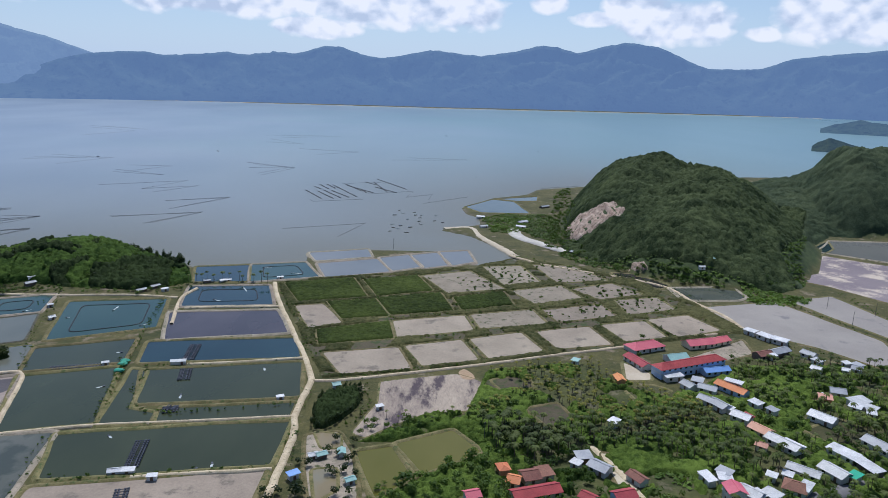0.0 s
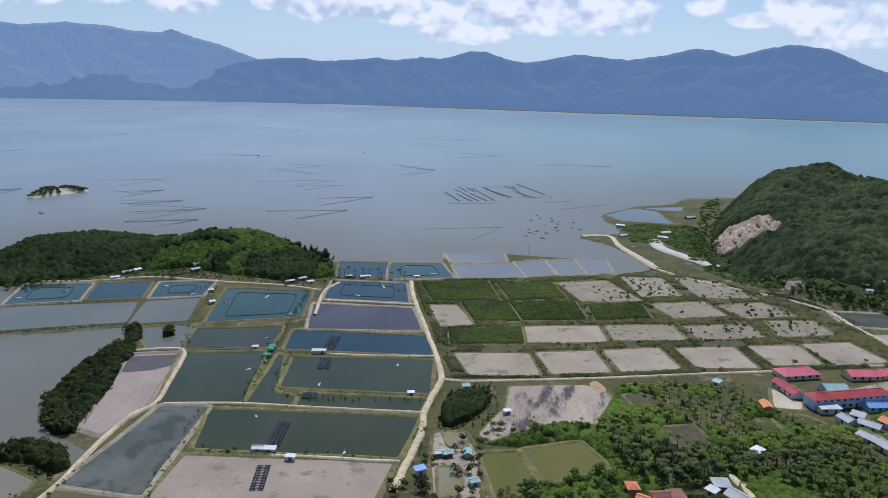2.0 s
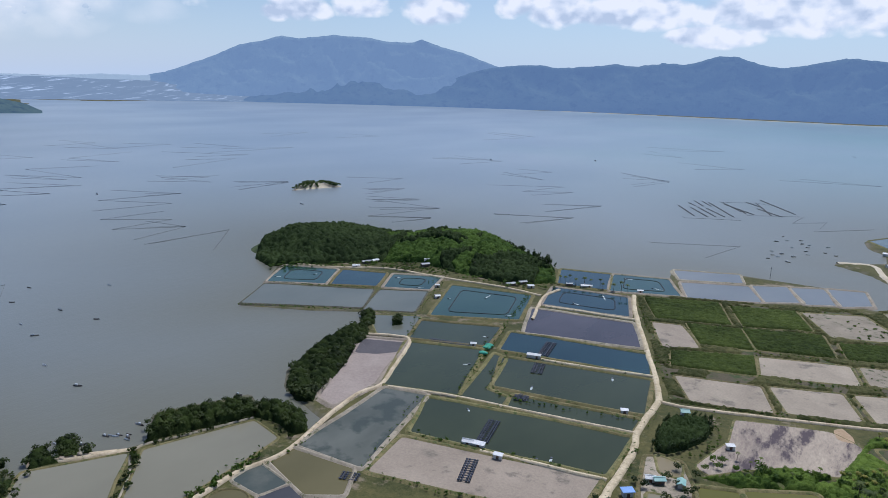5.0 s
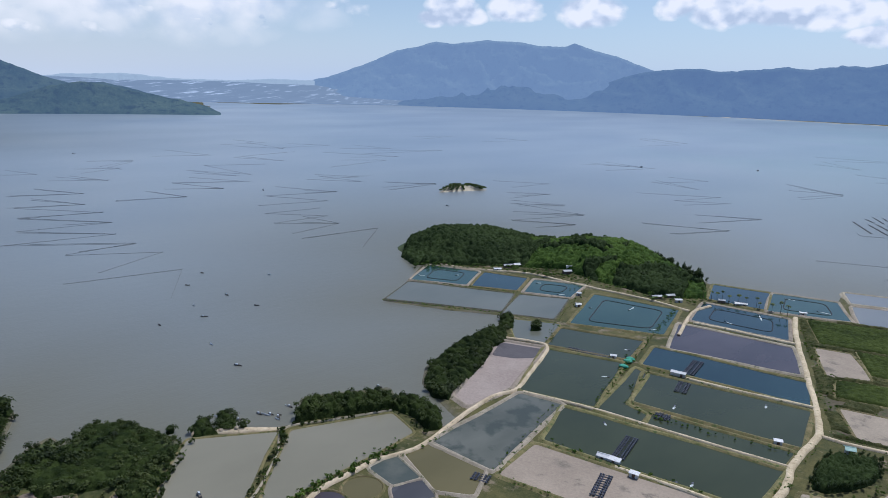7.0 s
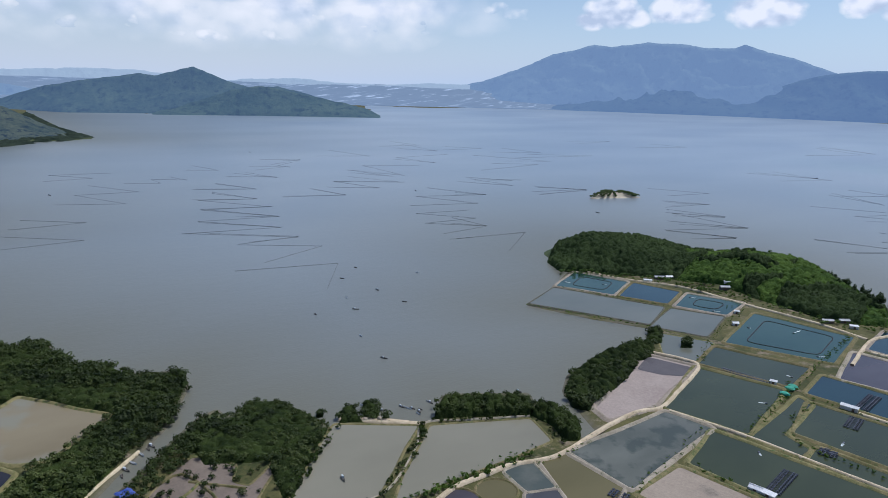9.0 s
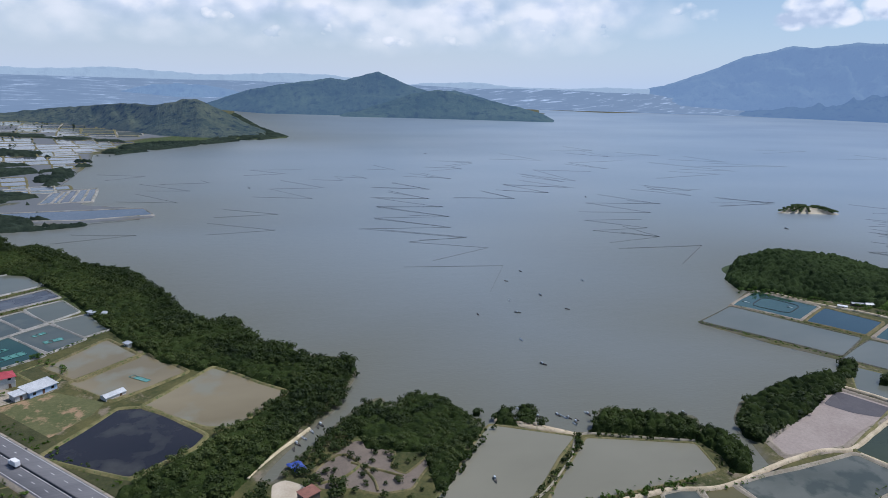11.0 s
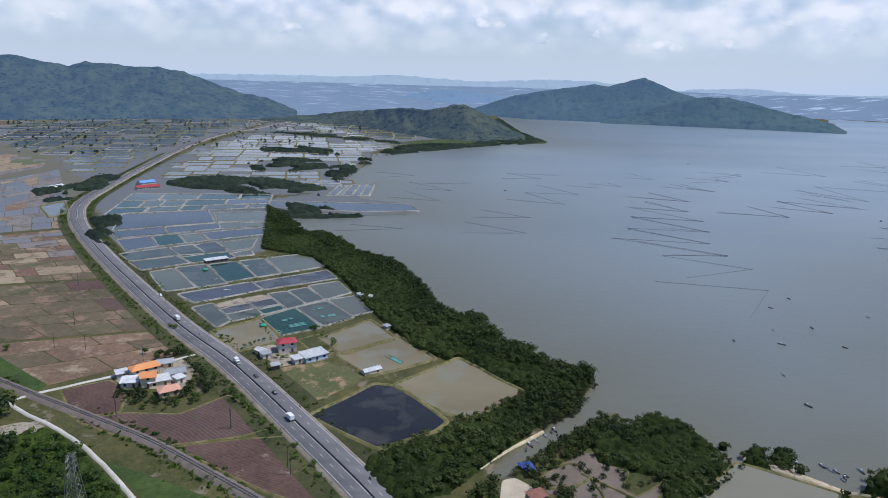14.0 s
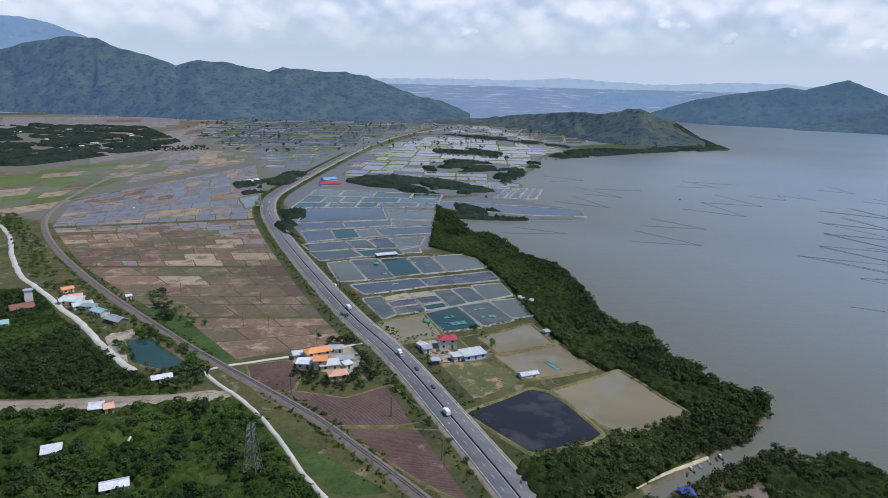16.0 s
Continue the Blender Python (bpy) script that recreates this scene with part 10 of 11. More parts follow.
canopy("bank_scrub", PAN_LAND, 1.2, 2.4, 0.9, C_TUFTS, "low scrub and grass tufts between the pans", 119, off_pans)
HEDGES = [([(-183.1, 446.7), (-164.1, 365), (-159.4, 339.5), (-150.5, 303.8), (-144.4, 274.2), (-140.4, 254)], 2.2), ([(-154.7, 460.3), (-164.3, 459.4), (-168.7, 454.8)], 2.0), ([(-247.7, 402.7), (-244.3, 420.6), (-230.3, 381.4), (-214.3, 338.2), (-198.4, 304)], 2.6), ([(-159.5, 322.3), (-145.2, 282.2), (-140.5, 256.2)], 2.2), ([(-141.8, 308), (-125.3, 266.4), (-60.5, 276.9)], 2.2),
          ([(-152.7, 244.3), (-144, 207.1), (-137.6, 181.6)], 2.4), ([(-135.9, 180.3), (-113.6, 182.5), (-90.2, 188.3)], 2.4), ([(-136.8, 214.2), (-113.9, 216.6), (-100.4, 219.3), (-60.9, 225.6)], 2.4), ([(-143.3, 312.3), (-104.9, 318.1)], 2.6), ([(-58.6, 290.3), (-58.3, 258.1), (-54.2, 224.1)], 3.0), ([(-71.9, 376.4), (-72.4, 353.7), (-60.6, 323)], 3.0),
          ([(-103.2, 434.2), (-80.9, 380.6), (-64.7, 345.9)], 3.5), ([(-54.6, 304.9), (-19.7, 312.9), (25.9, 328.4)], 3.0), ([(-22.6, 355.4), (21.9, 369.1), (63.1, 385.3), (111.5, 403.1), (151.4, 417)], 2.5), ([(-28.5, 391.5), (16.4, 405.4), (64.5, 420.3), (112.1, 436)], 2.5), ([(59.2, 559.5), (99.8, 518.1), (147.1, 495.2), (176.1, 445)], 6.0),
          ([(233.5, 443.5), (244.2, 413.1), (261, 372.1)], 4.0), ([(285.5, 467.1), (287, 429.8), (285, 392.4)], 4.0), ([(183, 380.4), (197.3, 361.7), (211.2, 351.8), (222.1, 333.2)], 5.0), ([(-35.3, 302.8), (-30.8, 286), (-32, 264.4), (-39.3, 256.6)], 2.2),
          ([(-176.2, 207.9), (-169.6, 182), (-170, 165.4)], 1.6), ([(-185.3, 111.5), (-202.8, 130.9), (-214.2, 142.3)], 2.0), ([(-176.7, 125.1), (-178, 143.9), (-179.1, 158.5), (-179, 173.1)], 3.0), ([(-197, 74.1), (-215.4, 91.4), (-234.4, 109.7)], 3.0), ([(-318.7, 290.3), (-280.3, 308.7), (-248.6, 326.3)], 1.2), ([(-341.1, 335.2), (-270.1, 367.5)], 1.2),
          ([(-429.9, -178.9), (-458.8, -139.9), (-498.4, -93.5)], 1.4), ([(-409.6, -157.1), (-437.3, -120.5), (-466.9, -81.9)], 1.4), ([(-407.2, -156.2), (-423, -137.7)], 1.4), ([(-356.5, -91.7), (-373, -71.6), (-392, -55.2), (-405.4, -44.9)], 1.4), ([(-377.9, -109.8), (-351.2, -96.2)], 1.4), ([(-483.3, -220.2), (-501.7, -195.8), (-529.7, -146.6), (-549.4, -121.2)], 1.4), ([(-503.7, -245.1), (-527.2, -216), (-544.1, -182.1)], 1.4), ([(-531.1, -265.3), (-554.3, -235.1), (-578.5, -203.5), (-599.3, -175.6)], 1.4), ([(-579.2, -290.7), (-600.6, -257), (-624.7, -216.9), (-644.4, -181.3)], 1.4), ([(-609.4, -309.3), (-633.6, -271.1), (-659.3, -230.2)], 1.4), ([(-693.1, -339.4), (-721.9, -259.5), (-729.6, -203)], 1.4), ([(-377.2, -128.1), (-386.9, -112.5)], 1.4)]
for k, (line, spread) in enumerate(HEDGES):
    forest("bank_bushes", along(line, 1.5, spread * 0.8, 120 + k, 1.5), V_HEDGE, L_GARDEN, "low green bushes along a pond bank", lo=0.18, hi=0.68, seed=121 + k)

# verge scrub of highway and railway
for k, (o, sp) in enumerate(((-11.8, 2.6), (11.8, 2.6))):
    line = ROAD + sides_of(ROAD) * o
    line = line[:130]
    rng = np.random.default_rng(k)
    q = np.repeat(line, 13, axis=0) + rng.uniform(-3.2, 3.2, (len(line) * 13, 2))
    q = q[rng.uniform(0, 1, len(q)) < 0.25 + 1.2 * lattice_noise(q[:, 0], q[:, 1], 0.03, 2, k)]
    forest("verge_scrub", np.c_[q, np.full(len(q), 0.9)], V_HEDGE, L_GARDEN, "green scrub on the highway verge", lo=0.25, hi=0.85, seed=170 + k)
forest("verge_scrub", scatter([(-248.4, -158.1), (-254.2, -147.4), (-217.2, -86.5), (-196.8, -57.9), (-194.6, -65.2), (-216.7, -104.8), (-227.3, -129.8)], 4.0, 187, 0.5, 0.4), V_HEDGE, L_GARDEN, "low scrub in the meadow by the railway", lo=0.4, hi=0.9, seed=188)
for k, line in enumerate(([(-198, -59.3), (-218.1, -89.1), (-236.4, -116.6), (-254.7, -149.9)], [(-199.5, -54.6), (-224.4, -86.9), (-244.6, -115.3), (-264.5, -150.2)], [(-285.3, -195.1), (-313.5, -240.7), (-370.7, -331.1), (-436.5, -427.4)], [(-275, -189.9), (-299.2, -233.7), (-353.8, -325.4), (-421.3, -421.1)])):
    forest("verge_scrub", along(line, 1.1, 2.2, 180 + k, 0.9), V_HEDGE, L_GARDEN, "green scrub beside the railway", lo=0.25, hi=0.9, seed=181 + k)

# mangrove islets and groves among the far ponds
def broken(least):
    return lambda x, y: lattice_noise(x, y, 0.022, 3, 17) > least


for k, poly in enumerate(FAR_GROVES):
    canopy("mangrove_grove", poly, 2.6, 6.5, 4.5, C_HAZED_MANG, "dark mangrove grove between far ponds", 201 + k, broken(0.43))
forest("far_trees", scatter([(-2179, -1605), (-2813, -239), (-1532, -252), (-1161, -736)], 22, 230, 0.5, 0.5), V_FAR, L_HAZED_MANG, "scattered dark trees among far ponds", lo=0.5, hi=1.0, seed=231)
canopy("village_trees", [(-1405, -1642), (-1577, -1602), (-1653, -1293), (-1324, -951), (-1106, -882), (-864, -887), (-783, -927)], 3.6, 8.0, 5.0, C_HAZED_MANG, "dark trees of a far village", 233, broken(0.44))
forest("line_trees", scatter([(-1135, -969), (-1257, -849), (-1183, -787), (-1067, -912)], 7, 234, 0.3), V_FAR, L_HAZED_MANG, "line of dark trees beyond the fields", lo=0.4, hi=0.9, seed=235)
rng = random.Random(77)
for k in range(46):
    t = rng.uniform(0, 1), rng.uniform(0, 1)
    a, b, c, d = [np.array(q) for q in [(-1349, -1543), (-1575, -1285), (-1155, -933), (-868, -1001)]]
    q = (a * (1 - t[0]) + b * t[0]) * (1 - t[1]) + (d * (1 - t[0]) + c * t[0]) * t[1]
    house([tuple(q), tuple(q + np.array([rng.uniform(7, 16), rng.uniform(-6, 6)]))], rng.uniform(7, 11), rng.choice(("grey", "grey", "salmon", "brown", "white", "brown")), "white", 1, "gable", group="far village houses")


# small islands
def island(outline, h, label):
    p = rounded(outline, 12, 2.0, random.Random(3))
    rings = [np.c_[grown(p, 2), np.full(len(p), -1.0)], np.c_[grown(p, -4), np.full(len(p), 1.2)]]
    c = p.mean(axis=0)
    rings.append(np.c_[c + (p - c) * 0.5, np.full(len(p), h)])
    n = len(p)
    v = np.r_[np.concatenate(rings), [[c[0], c[1], h * 1.15]]]
    i = np.arange(n)
    f = [(k * n + a, k * n + (a + 1) % n, (k + 1) * n + (a + 1) % n, (k + 1) * n + a) for k in range(2) for a in i]
    me = bpy.data.meshes.new("island")
    me.from_pydata([tuple(q) for q in v], [], f + [(2 * n + a, 2 * n + (a + 1) % n, 3 * n) for a in i])
    me.materials.append(SOILS["sand"])
    tagged(new("island", me), label, "island", kind="structure")
    g = np.random.default_rng(5)
    k = max(90, int(len(p) * 22))
    u, w = g.uniform(0, 1, k) ** 0.5 * 0.97, g.integers(0, n, k)
    q = c + (p[w] - c) * u[:, None]
    z = np.interp(u, [0, 0.5, 0.9], [h * 1.15, h, 1.2])
    return np.c_[q, z]


q = island([(-617.3, 654.5), (-610, 686), (-588, 733), (-617, 740), (-653, 724)], 4.0, "small sandy islet with low trees")
forest("islet_wood", q, V_TREE, L_HILL, "low green trees on a small islet", lo=0.4, hi=0.9, seed=240)
# a little airlight is added to the isle's forest as emission
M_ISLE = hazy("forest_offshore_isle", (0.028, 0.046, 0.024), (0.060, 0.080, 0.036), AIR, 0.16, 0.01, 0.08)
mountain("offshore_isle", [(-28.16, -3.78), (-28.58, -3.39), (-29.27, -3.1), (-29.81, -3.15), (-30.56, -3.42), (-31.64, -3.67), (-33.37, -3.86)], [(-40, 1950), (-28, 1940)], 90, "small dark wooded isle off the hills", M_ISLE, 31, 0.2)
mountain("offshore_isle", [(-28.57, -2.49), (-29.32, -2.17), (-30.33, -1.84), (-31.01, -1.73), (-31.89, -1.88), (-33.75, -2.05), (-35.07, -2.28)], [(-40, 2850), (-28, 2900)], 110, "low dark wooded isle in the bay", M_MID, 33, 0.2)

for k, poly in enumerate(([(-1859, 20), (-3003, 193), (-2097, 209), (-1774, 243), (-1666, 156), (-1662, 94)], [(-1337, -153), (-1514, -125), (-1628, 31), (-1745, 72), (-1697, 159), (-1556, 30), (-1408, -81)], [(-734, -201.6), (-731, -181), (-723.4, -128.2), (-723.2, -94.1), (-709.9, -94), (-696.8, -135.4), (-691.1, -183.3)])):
    canopy("mangrove_grove", poly, 4.5 if k < 2 else 2.6, 8.0, 4.0, C_HAZED_MANG, "dark mangrove fringe on a low shore", 237 + k, lambda x, y: lattice_noise(x, y, 0.028, 3, 19) > 0.41)

clear_line([(62.8, 246.0), (67.7, 230.9), (70.5, 223.4), (73.2, 211.2)], 2.2)
# palms, gardens and orchards of the village
GROVE = [(25.2, 317.7), (54.8, 326.6), (79.2, 331.8), (89.7, 314.7), (101.1, 296.2), (119.4, 291.3), (121.3, 272.2), (101.1, 256.4), (78.6, 260.1), (57, 259), (55.8, 287.8), (41.8, 290), (31.6, 278.1), (19.7, 267), (12.5, 269.2), (22.9, 280.4), (35.2, 289.6), (30.1, 307.9)]
palm_grove(kept(scatter(GROVE, 3.5, 250, 0.08)), L_DRYPALM, "grove of yellowing young coconut palms", 251, 0.4, 0.68)
palm_grove(kept(scatter([(45.8, 263.3), (80.5, 267.5), (115, 282.5), (125.1, 257.6), (124.4, 239.9), (102.6, 234.9), (87.5, 242.4), (64.9, 241.4), (48.2, 240.6)], 3.3, 252, 0.1)), L_PALM, "grove of dark coconut palms behind the houses", 253, 0.6, 0.95)
palm_grove(kept(scatter([(151.9, 328.9), (195.3, 339), (236.9, 334.1), (235.2, 300.6), (204.8, 256.7), (173.7, 259.9), (171.5, 282.7), (151.8, 284.5), (139.6, 292.4)], 3.6, 254, 0.15, 0.25)), L_PALM, "coconut palms between village houses", 255, 0.6, 0.95)
palm_grove(kept(scatter([(105.7, 243.3), (126.3, 244.2), (168.8, 259.7), (198.4, 247.5), (165.1, 199.3), (88.4, 196.5)], 4.6, 256, 0.25)), L_PALM, "coconut palms in village gardens", 257, 0.6, 1.0)
palm_grove(kept(along([(-30.9, 264.4), (-11.6, 262.9), (7.6, 268.9), (33.1, 281)], 4.0, 4.0, 258, 1.0)), L_PALM, "young coconut palms along a ditch", 259, 0.35, 0.55)
palm_grove(kept(scatter([(19.6, 264.5), (45.5, 260.8), (51.5, 240.8), (39.8, 220.7), (20.4, 239.4)], 3.8, 260, 0.2)), L_PALM, "coconut palms in a dark orchard", 261)
palm_grove(along([(-174.3, 454.3), (-157.1, 461.5), (-137.3, 461.8), (-120.7, 459.1)], 4.5, 2.0, 262, 1.6), L_PALM, "coconut palms round a pond shed", 263, 0.7, 1.0)
BUSHY = [(51.1, 258.7), (77.4, 255.3), (106.1, 271.4), (120.2, 269.5), (126.3, 244.2), (111, 223.7), (88.6, 219.2), (78.4, 233.8), (65.9, 245.7)]
forest("garden_scrub", kept(scatter(BUSHY, 3.0, 264, 0.12)), V_SCRUB, L_BRIGHT, "bright green banana and fruit trees behind the houses", lo=0.7, hi=1.3, seed=265)
forest("garden_trees", kept(scatter([(-24.1, 206.1), (-5.3, 218.8), (18, 235.9), (43.2, 244.7), (60.5, 241.2), (69.1, 214.9), (94.3, 212.5), (99.8, 196.9), (-37, 191.9)], 3.9, 266, 0.35)), V_TREE, L_GARDEN, "leafy green garden trees round village houses", lo=0.6, hi=1.2, seed=267)
forest("garden_trees", kept(scatter([(115.8, 300.1), (151.9, 328.9), (191.3, 331.3), (246.9, 334.7), (165.1, 199.3), (86.6, 196.4), (119.4, 243.9), (113.7, 271.8)], 4.2, 268, 0.35)), V_TREE, L_GARDEN, "leafy green trees among village houses", lo=0.4, hi=0.85, seed=269)
forest("dark_orchard", kept(scatter([(17.4, 269.4), (40.3, 277.5), (54.2, 256.5), (49.3, 240.7), (29.3, 239.8), (18.7, 247.9)], 4.0, 270, 0.2)), V_TREE, L_DARK, "dark low trees in a boggy orchard", lo=0.5, hi=0.95, seed=271)
forest("dark_orchard", kept(scatter([(19.6, 266), (35.1, 288.4), (55.7, 287.3), (58.2, 259.1), (42.9, 242.5), (23.4, 250.4)], 2.6, 280, 0.1)), V_SCRUB, L_DARK, "dark low scrub in a boggy orchard", lo=0.5, hi=1.0, seed=272)
canopy("ditch_thicket", [(-31, 245.5), (-17, 246), (7, 258), (18.5, 242), (26, 250), (33, 280), (24.7, 276), (9, 271.5), (-3, 269.5), (-16, 258.8), (-25, 248.5)], 0.8, 2.2, 2.4, C_UNDER, "green thicket along a ditch beside the olive ponds", 34, lambda x, y: lattice_noise(x, y, 0.12, 3, 17) > 0.36)
canopy("ditch_thicket", [(-22, 205.5), (-18, 206.5), (-4.5, 220.5), (18.5, 237), (17, 233.5), (-2, 216.5), (-18, 201)], 0.7, 2.2, 2.4, C_UNDER, "green thicket beside the olive ponds", 35)
forest("ditch_scrub", along([(-29.5, 252.4), (-16, 257.8), (2.7, 263.6), (22.5, 273.4), (41, 283)], 2.0, 5.0, 272, 1.0), V_TREE, L_GARDEN, "green scrub along a ditch", lo=0.4, hi=0.8, seed=273)
forest("pond_edge_scrub", along([(-21.4, 207.9), (-5.3, 218.8), (7.1, 228.7), (20.3, 237.3)], 2.0, 4.0, 274, 1.0), V_TREE, L_BRIGHT, "bright green scrub beside the olive pond", lo=0.4, hi=0.8, seed=275)
forest("yard_trees", kept(scatter([(-59.3, 223.9), (-45.2, 220.8), (-39.4, 205.5), (-38.9, 254.3), (-32, 245.5), (-24.3, 207.7), (-27.3, 201.2), (-58.5, 191.1)], 5.0, 276, 0.3)), V_TREE, L_DARK, "dark trees round a farmyard", lo=0.5, hi=0.9, seed=277)
yard = [(-37, 234.6), (-32.9, 223.8), (-37.9, 221.9), (-36, 220.7), (-47.8, 208.8), (-38.6, 245.2), (-31.1, 230.5), (-29.2, 223.2), (-31.9, 243.1), (-50, 228), (-46.5, 227), (-33.5, 209), (-41, 237.5)]
forest("yard_trees", np.array([(x, y, 0.9) for x, y in yard]), V_TREE, L_DARK, "dark shade trees standing in a farmyard", lo=0.6, hi=1.0, seed=278)
forest("school_trees", kept(scatter([(105.6, 365.9), (176.7, 389.6), (178.9, 371), (154.9, 329.1), (122.5, 320.1), (93.5, 318.3)], 9.0, 278, 0.45)), V_TREE, L_GARDEN, "garden trees round the school", lo=0.5, hi=0.9, seed=279)

# leafy undergrowth between palms and houses
def off_yards(x, y):
    c = np.array([q for q in CLEAR if q[1] > 150 and q[0] > -80])
    ok = lattice_noise(x, y, 0.07, 3, 13) > 0.44
    for i in range(0, len(x), 3000):
        d = np.hypot(x[i:i + 3000, None] - c[None, :, 0], y[i:i + 3000, None] - c[None, :, 1])
        ok[i:i + 3000] &= np.all(d > c[None, :, 2] * 0.8, axis=1)
    return ok


canopy("garden_undergrowth", [(25.2, 317.7), (79.2, 331.8), (101.1, 296.2), (124, 300), (151.9, 328.9), (193.3, 335.2), (246.9, 334.7), (200, 250), (165.1, 199.3), (94.3, 198), (-23.5, 201.4), (-5.3, 218.8), (18.1, 237.2), (12.5, 269.2)], 1.1, 2.3, 1.7, C_UNDER, "leafy green undergrowth between palms and village houses", 31, off_yards)

# woods and gardens inland of the railway
LEFT_WOOD = [(-325.1, -408.3), (-350.1, -366.6), (-311.1, -313.8), (-279.4, -262.2), (-252.9, -214.9), (-248.6, -184.3), (-240.4, -187.2), (-211, -274)]
LEFT_LOW = [(-202.5, -264), (-217.8, -212.2), (-229.4, -196.2), (-248.4, -158.1), (-226.6, -132), (-198, -100.4), (-184.7, -86.7), (-163.3, -79.8), (-132.8, -181.9)]
pts = kept(scatter(LEFT_WOOD, 3.3, 280, 0.05, 0.12))
deep = lattice_noise(pts[:, 0], pts[:, 1], 0.025, 2, 6) > 0.38
forest("inland_wood", pts[deep], V_TREE, L_DARK, "dense dark green trees beside a lane", lo=0.6, hi=1.2, seed=281)
forest("inland_wood", pts[~deep], V_TREE, L_ORCHARD, "green trees and gardens beside a lane", lo=0.4, hi=0.85, seed=282)
forest("lane_trees", kept(scatter([(-361.2, -382.4), (-376, -340.2), (-303, -222.3), (-282.4, -185.2), (-249.3, -181.9), (-258.1, -215.8), (-325.1, -320.8)], 4.5, 282, 0.4)), V_TREE, L_GARDEN, "green trees between lane and railway", lo=0.5, hi=1.0, seed=283)
forest("lane_trees", kept(scatter([(-525.9, -630.3), (-543.5, -586.1), (-440.2, -450.3), (-377.2, -379), (-364.1, -394.8), (-431.1, -474.9), (-485.1, -583.3)], 4.5, 284, 0.4)), V_TREE, L_GARDEN, "green trees along the village lane", lo=0.5, hi=0.9, seed=285)
forest("compound_trees", kept(scatter([(-289.9, -155.3), (-287.4, -149.6), (-283.4, -134.6), (-280.1, -131.6), (-282.6, -120), (-290.1, -121), (-291.1, -118), (-282.2, -113.4), (-273.2, -116.5), (-268, -125.4), (-271.9, -135.8), (-277.4, -145.4)], 2.8, 286, 0.05)), V_TREE, L_DARK, "dark garden trees round a walled compound", lo=0.5, hi=0.9, seed=287)
forest("compound_trees", kept(scatter([(-322.2, -145.9), (-330.3, -144.7), (-329.8, -134), (-319.4, -128.3), (-300, -113.2), (-299.7, -109), (-287.1, -104.8), (-282.1, -111.1), (-300.3, -119.4), (-314.2, -128.2), (-319.8, -136.7)], 3.0, 285, 0.1)), V_TREE, L_DARK, "dark garden trees round a walled compound", lo=0.5, hi=0.9, seed=288)
for k, line in enumerate(([(-277.5, -146.7), (-270.4, -135.2), (-266.5, -124.8), (-270.7, -115.5), (-280.4, -110)], [(-325.9, -153.6), (-321.5, -145.1), (-326.8, -143.3)], [(-334.3, -93.4), (-327.6, -87.7), (-325.3, -84.4)], [(-317.4, -89.7), (-311.9, -83.9), (-315.7, -80.9)], [(-335, -109.6), (-342.9, -104.1), (-350.3, -96.1)], [(-370.6, -79.8), (-348.9, -62.4), (-336.1, -68.8)], [(-290.7, -101.7), (-274.1, -88.5), (-254.1, -70.9), (-228.6, -52.8), (-219.1, -44.1)], [(-402.8, -186.1), (-373.9, -163.5), (-348.4, -142.2), (-336.8, -132.5)])):
    forest("compound_trees", kept(along(line, 2.6, 2.2, 300 + k, 0.9)), V_TREE, L_GARDEN, "leafy garden trees and shrubs beside the highway", lo=0.35, hi=0.7, seed=301 + k)
forest("compound_trees", kept(scatter([(-312, -262), (-322, -250), (-300, -238), (-278, -196), (-258, -188), (-250, -196), (-262, -226), (-288, -262)], 4.0, 310, 0.25)), V_TREE, L_DARK, "dark trees round a fenced pond", lo=0.4, hi=0.8, seed=311)
forest("field_trees", kept(scatter([(-336, -272.2), (-347.6, -271.8), (-327.8, -248.8), (-313.5, -240.7), (-318.8, -254)], 3.0, 293)), V_TREE, L_DARK, "dark clump of trees beside the railway", lo=0.6, hi=1.1, seed=294)
forest("field_trees", along([(-365.6, -291.6), (-344.7, -263.5), (-327.1, -235.4), (-321, -223.9)], 3.0, 5.0, 288, 1.0), V_TREE, L_GARDEN, "clump of trees beside the crop fields", lo=0.5, hi=1.1, seed=289)
low = kept(scatter(LEFT_LOW, 3.0, 290, 0.15, 0.27))
pick = np.random.default_rng(3).permutation(len(low))
rest = low[pick[220:]]
dark = lattice_noise(rest[:, 0], rest[:, 1], 0.05, 2, 4) > 0.46
forest("orchard_scrub", rest[dark], V_TREE, L_ORCHARD, "dark green orchard trees", lo=0.5, hi=1.1, seed=291)
forest("orchard_scrub", rest[~dark], V_TREE, L_GARDEN, "green orchard trees and scrub", lo=0.3, hi=0.7, seed=292)


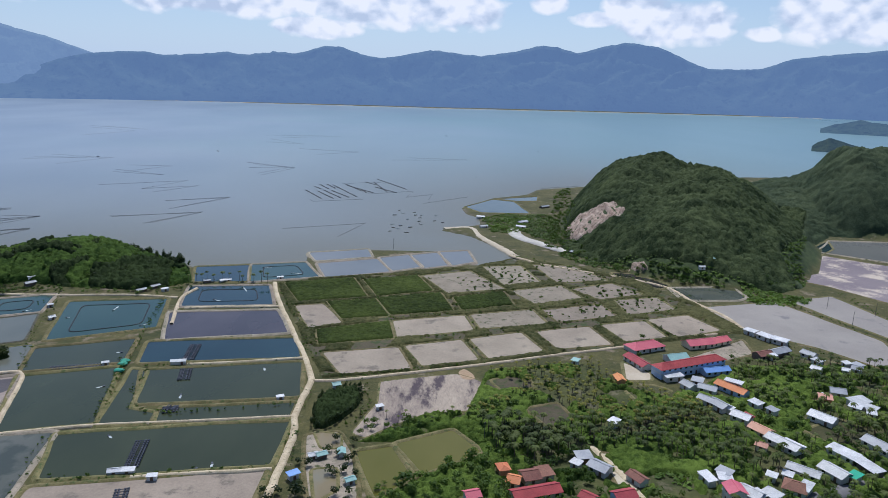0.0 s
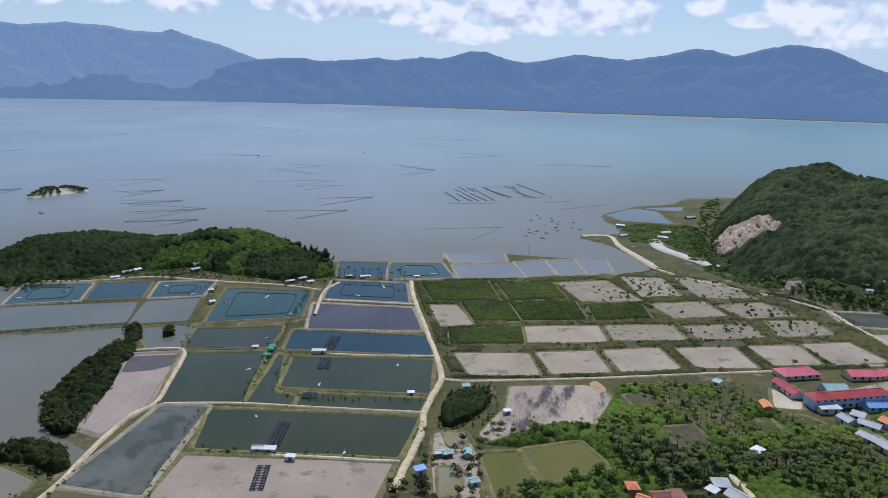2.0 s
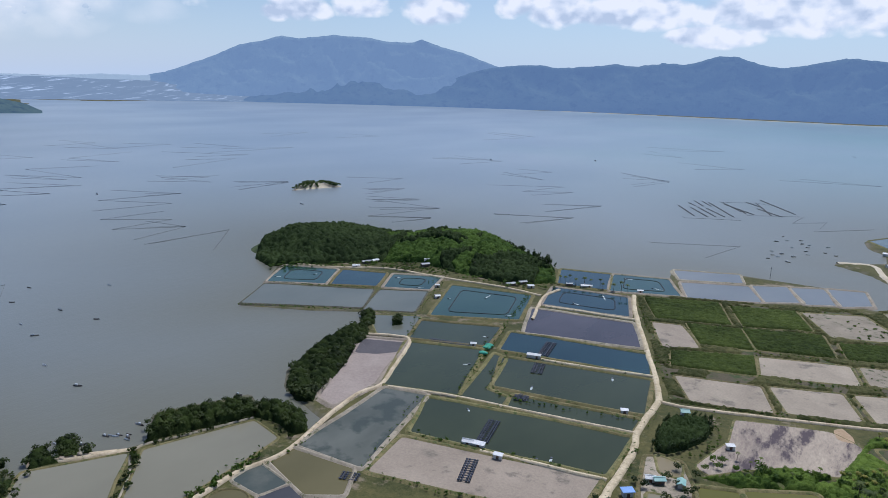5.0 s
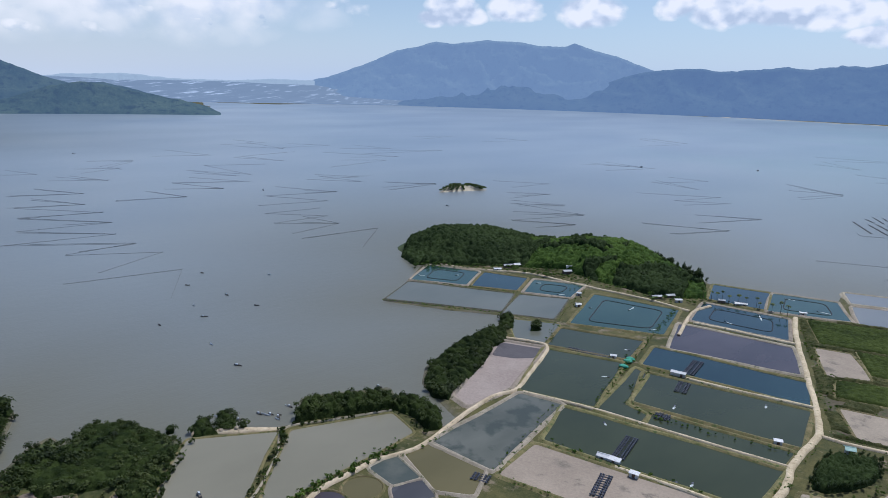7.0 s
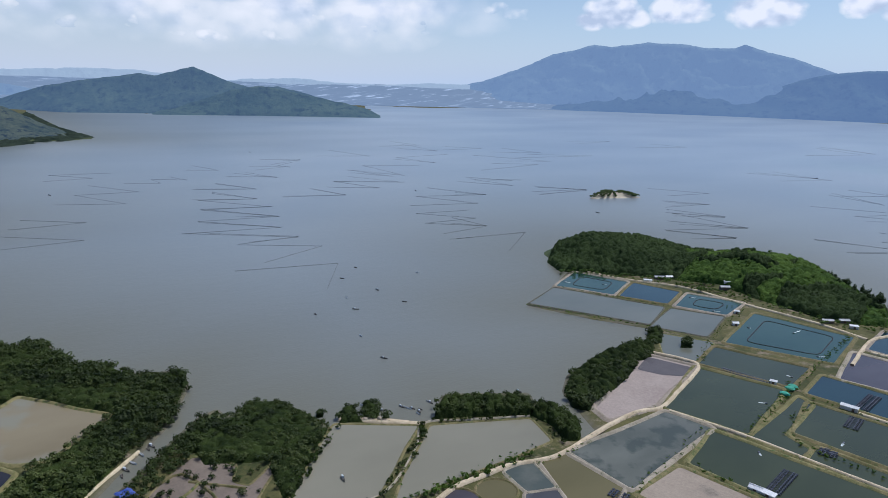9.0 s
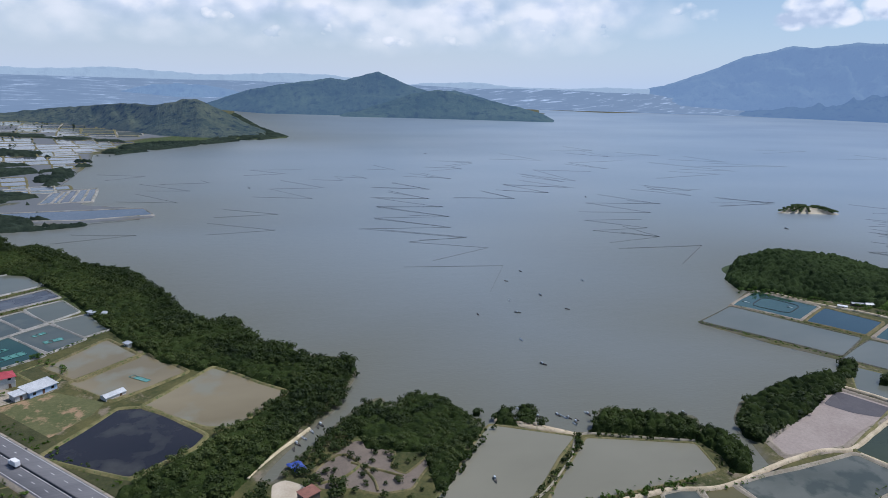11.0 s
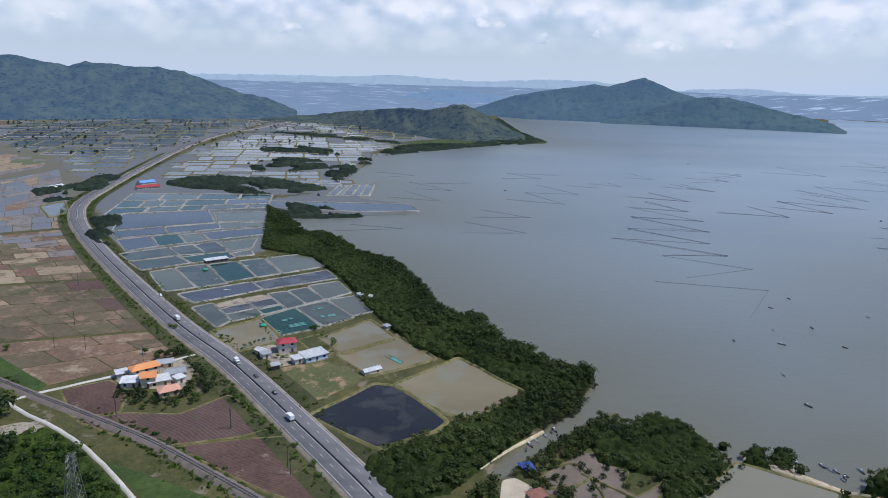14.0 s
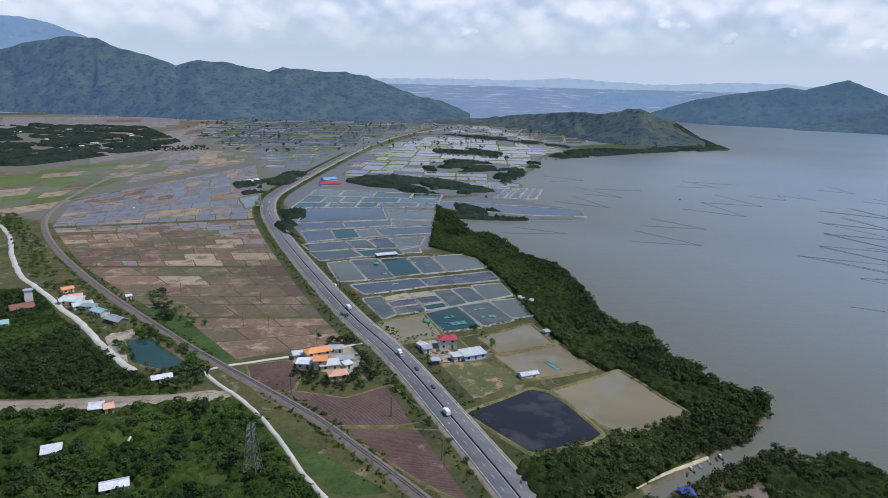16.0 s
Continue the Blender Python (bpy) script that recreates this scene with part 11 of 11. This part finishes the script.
def off_lanes(x, y):
    c = np.array([q for q in CLEAR if q[0] < -120 and q[1] < 0 and math.hypot(q[0], q[1]) < 560])
    ok = lattice_noise(x, y, 0.06, 3, 13) > 0.25
    for i in range(0, len(x), 3000):
        d = np.hypot(x[i:i + 3000, None] - c[None, :, 0], y[i:i + 3000, None] - c[None, :, 1])
        ok[i:i + 3000] &= np.all(d > c[None, :, 2] * 0.8, axis=1)
    return ok


canopy("orchard_undergrowth", LEFT_LOW, 1.1, 2.6, 2.3, C_ORCHARD_SHADED, "green undergrowth between orchard trees", 32, off_lanes)
canopy("wood_undergrowth", LEFT_WOOD, 1.3, 2.6, 2.0, C_ORCHARD_SHADED, "green undergrowth in a wood beside a lane", 33, off_lanes)
big = np.array([(-257.8, -183.1), (-229, -163.6), (-231, -166), (-173.3, -174.9), (-171, -172), (-187.9, -189), (-161.5, -188.5), (-363.5, -282.5), (-329.2, -253.8), (-326.5, -250), (-197, -205)])
forest("shade_trees", np.c_[big, np.full(len(big), 0.8)], V_TREE, L_DARK, "tall dark shade trees standing over the orchards", lo=1.3, hi=1.9, seed=295, uneven=0.0)


# single trees with trunk and crown of their own
def tree_template(seed, kind):
    rng = random.Random(seed)
    own = tagged(new("orchard_tree"), "leafy green orchard tree standing in grass", "tree", "orchard trees")
    v, f = crown_arrays(rng, 130, 2.5, 2.0, 0.55, 9, 1.3)
    np_part("crown", v, f, kind, own)
    v, f = trunk_arrays(rng, 2.6, 0.22, 0.3, 6)
    np_part("trunk", v, f, M_BARK, own)
    for k in range(3):
        a = rng.uniform(0, 6.283)
        bm = bmesh.new()
        beam(bm, (0, 0, 1.6), (math.cos(a) * 1.2, math.sin(a) * 1.2, 2.8), 0.09, 5)
        part("limb", bm, M_BARK, own)
    return own


templates = [tree_template(k, (L_ORCHARD, L_GARDEN, L_ORCHARD, L_DARK)[k]) for k in range(4)]
rng = random.Random(8)
for k, i in enumerate(pick[:220]):
    m = Matrix.Translation(low[i]) @ Matrix.Rotation(rng.uniform(0, 6.283), 4, "Z")
    s = rng.uniform(0.55, 1.05)
    t = templates[k % 4]
    t.scale = (s, s, s * rng.uniform(0.85, 1.15))
    if k < 216:
        copy_thing(t, m)
    else:
        t.matrix_basis = m @ Matrix.Diagonal((s, s, s, 1))
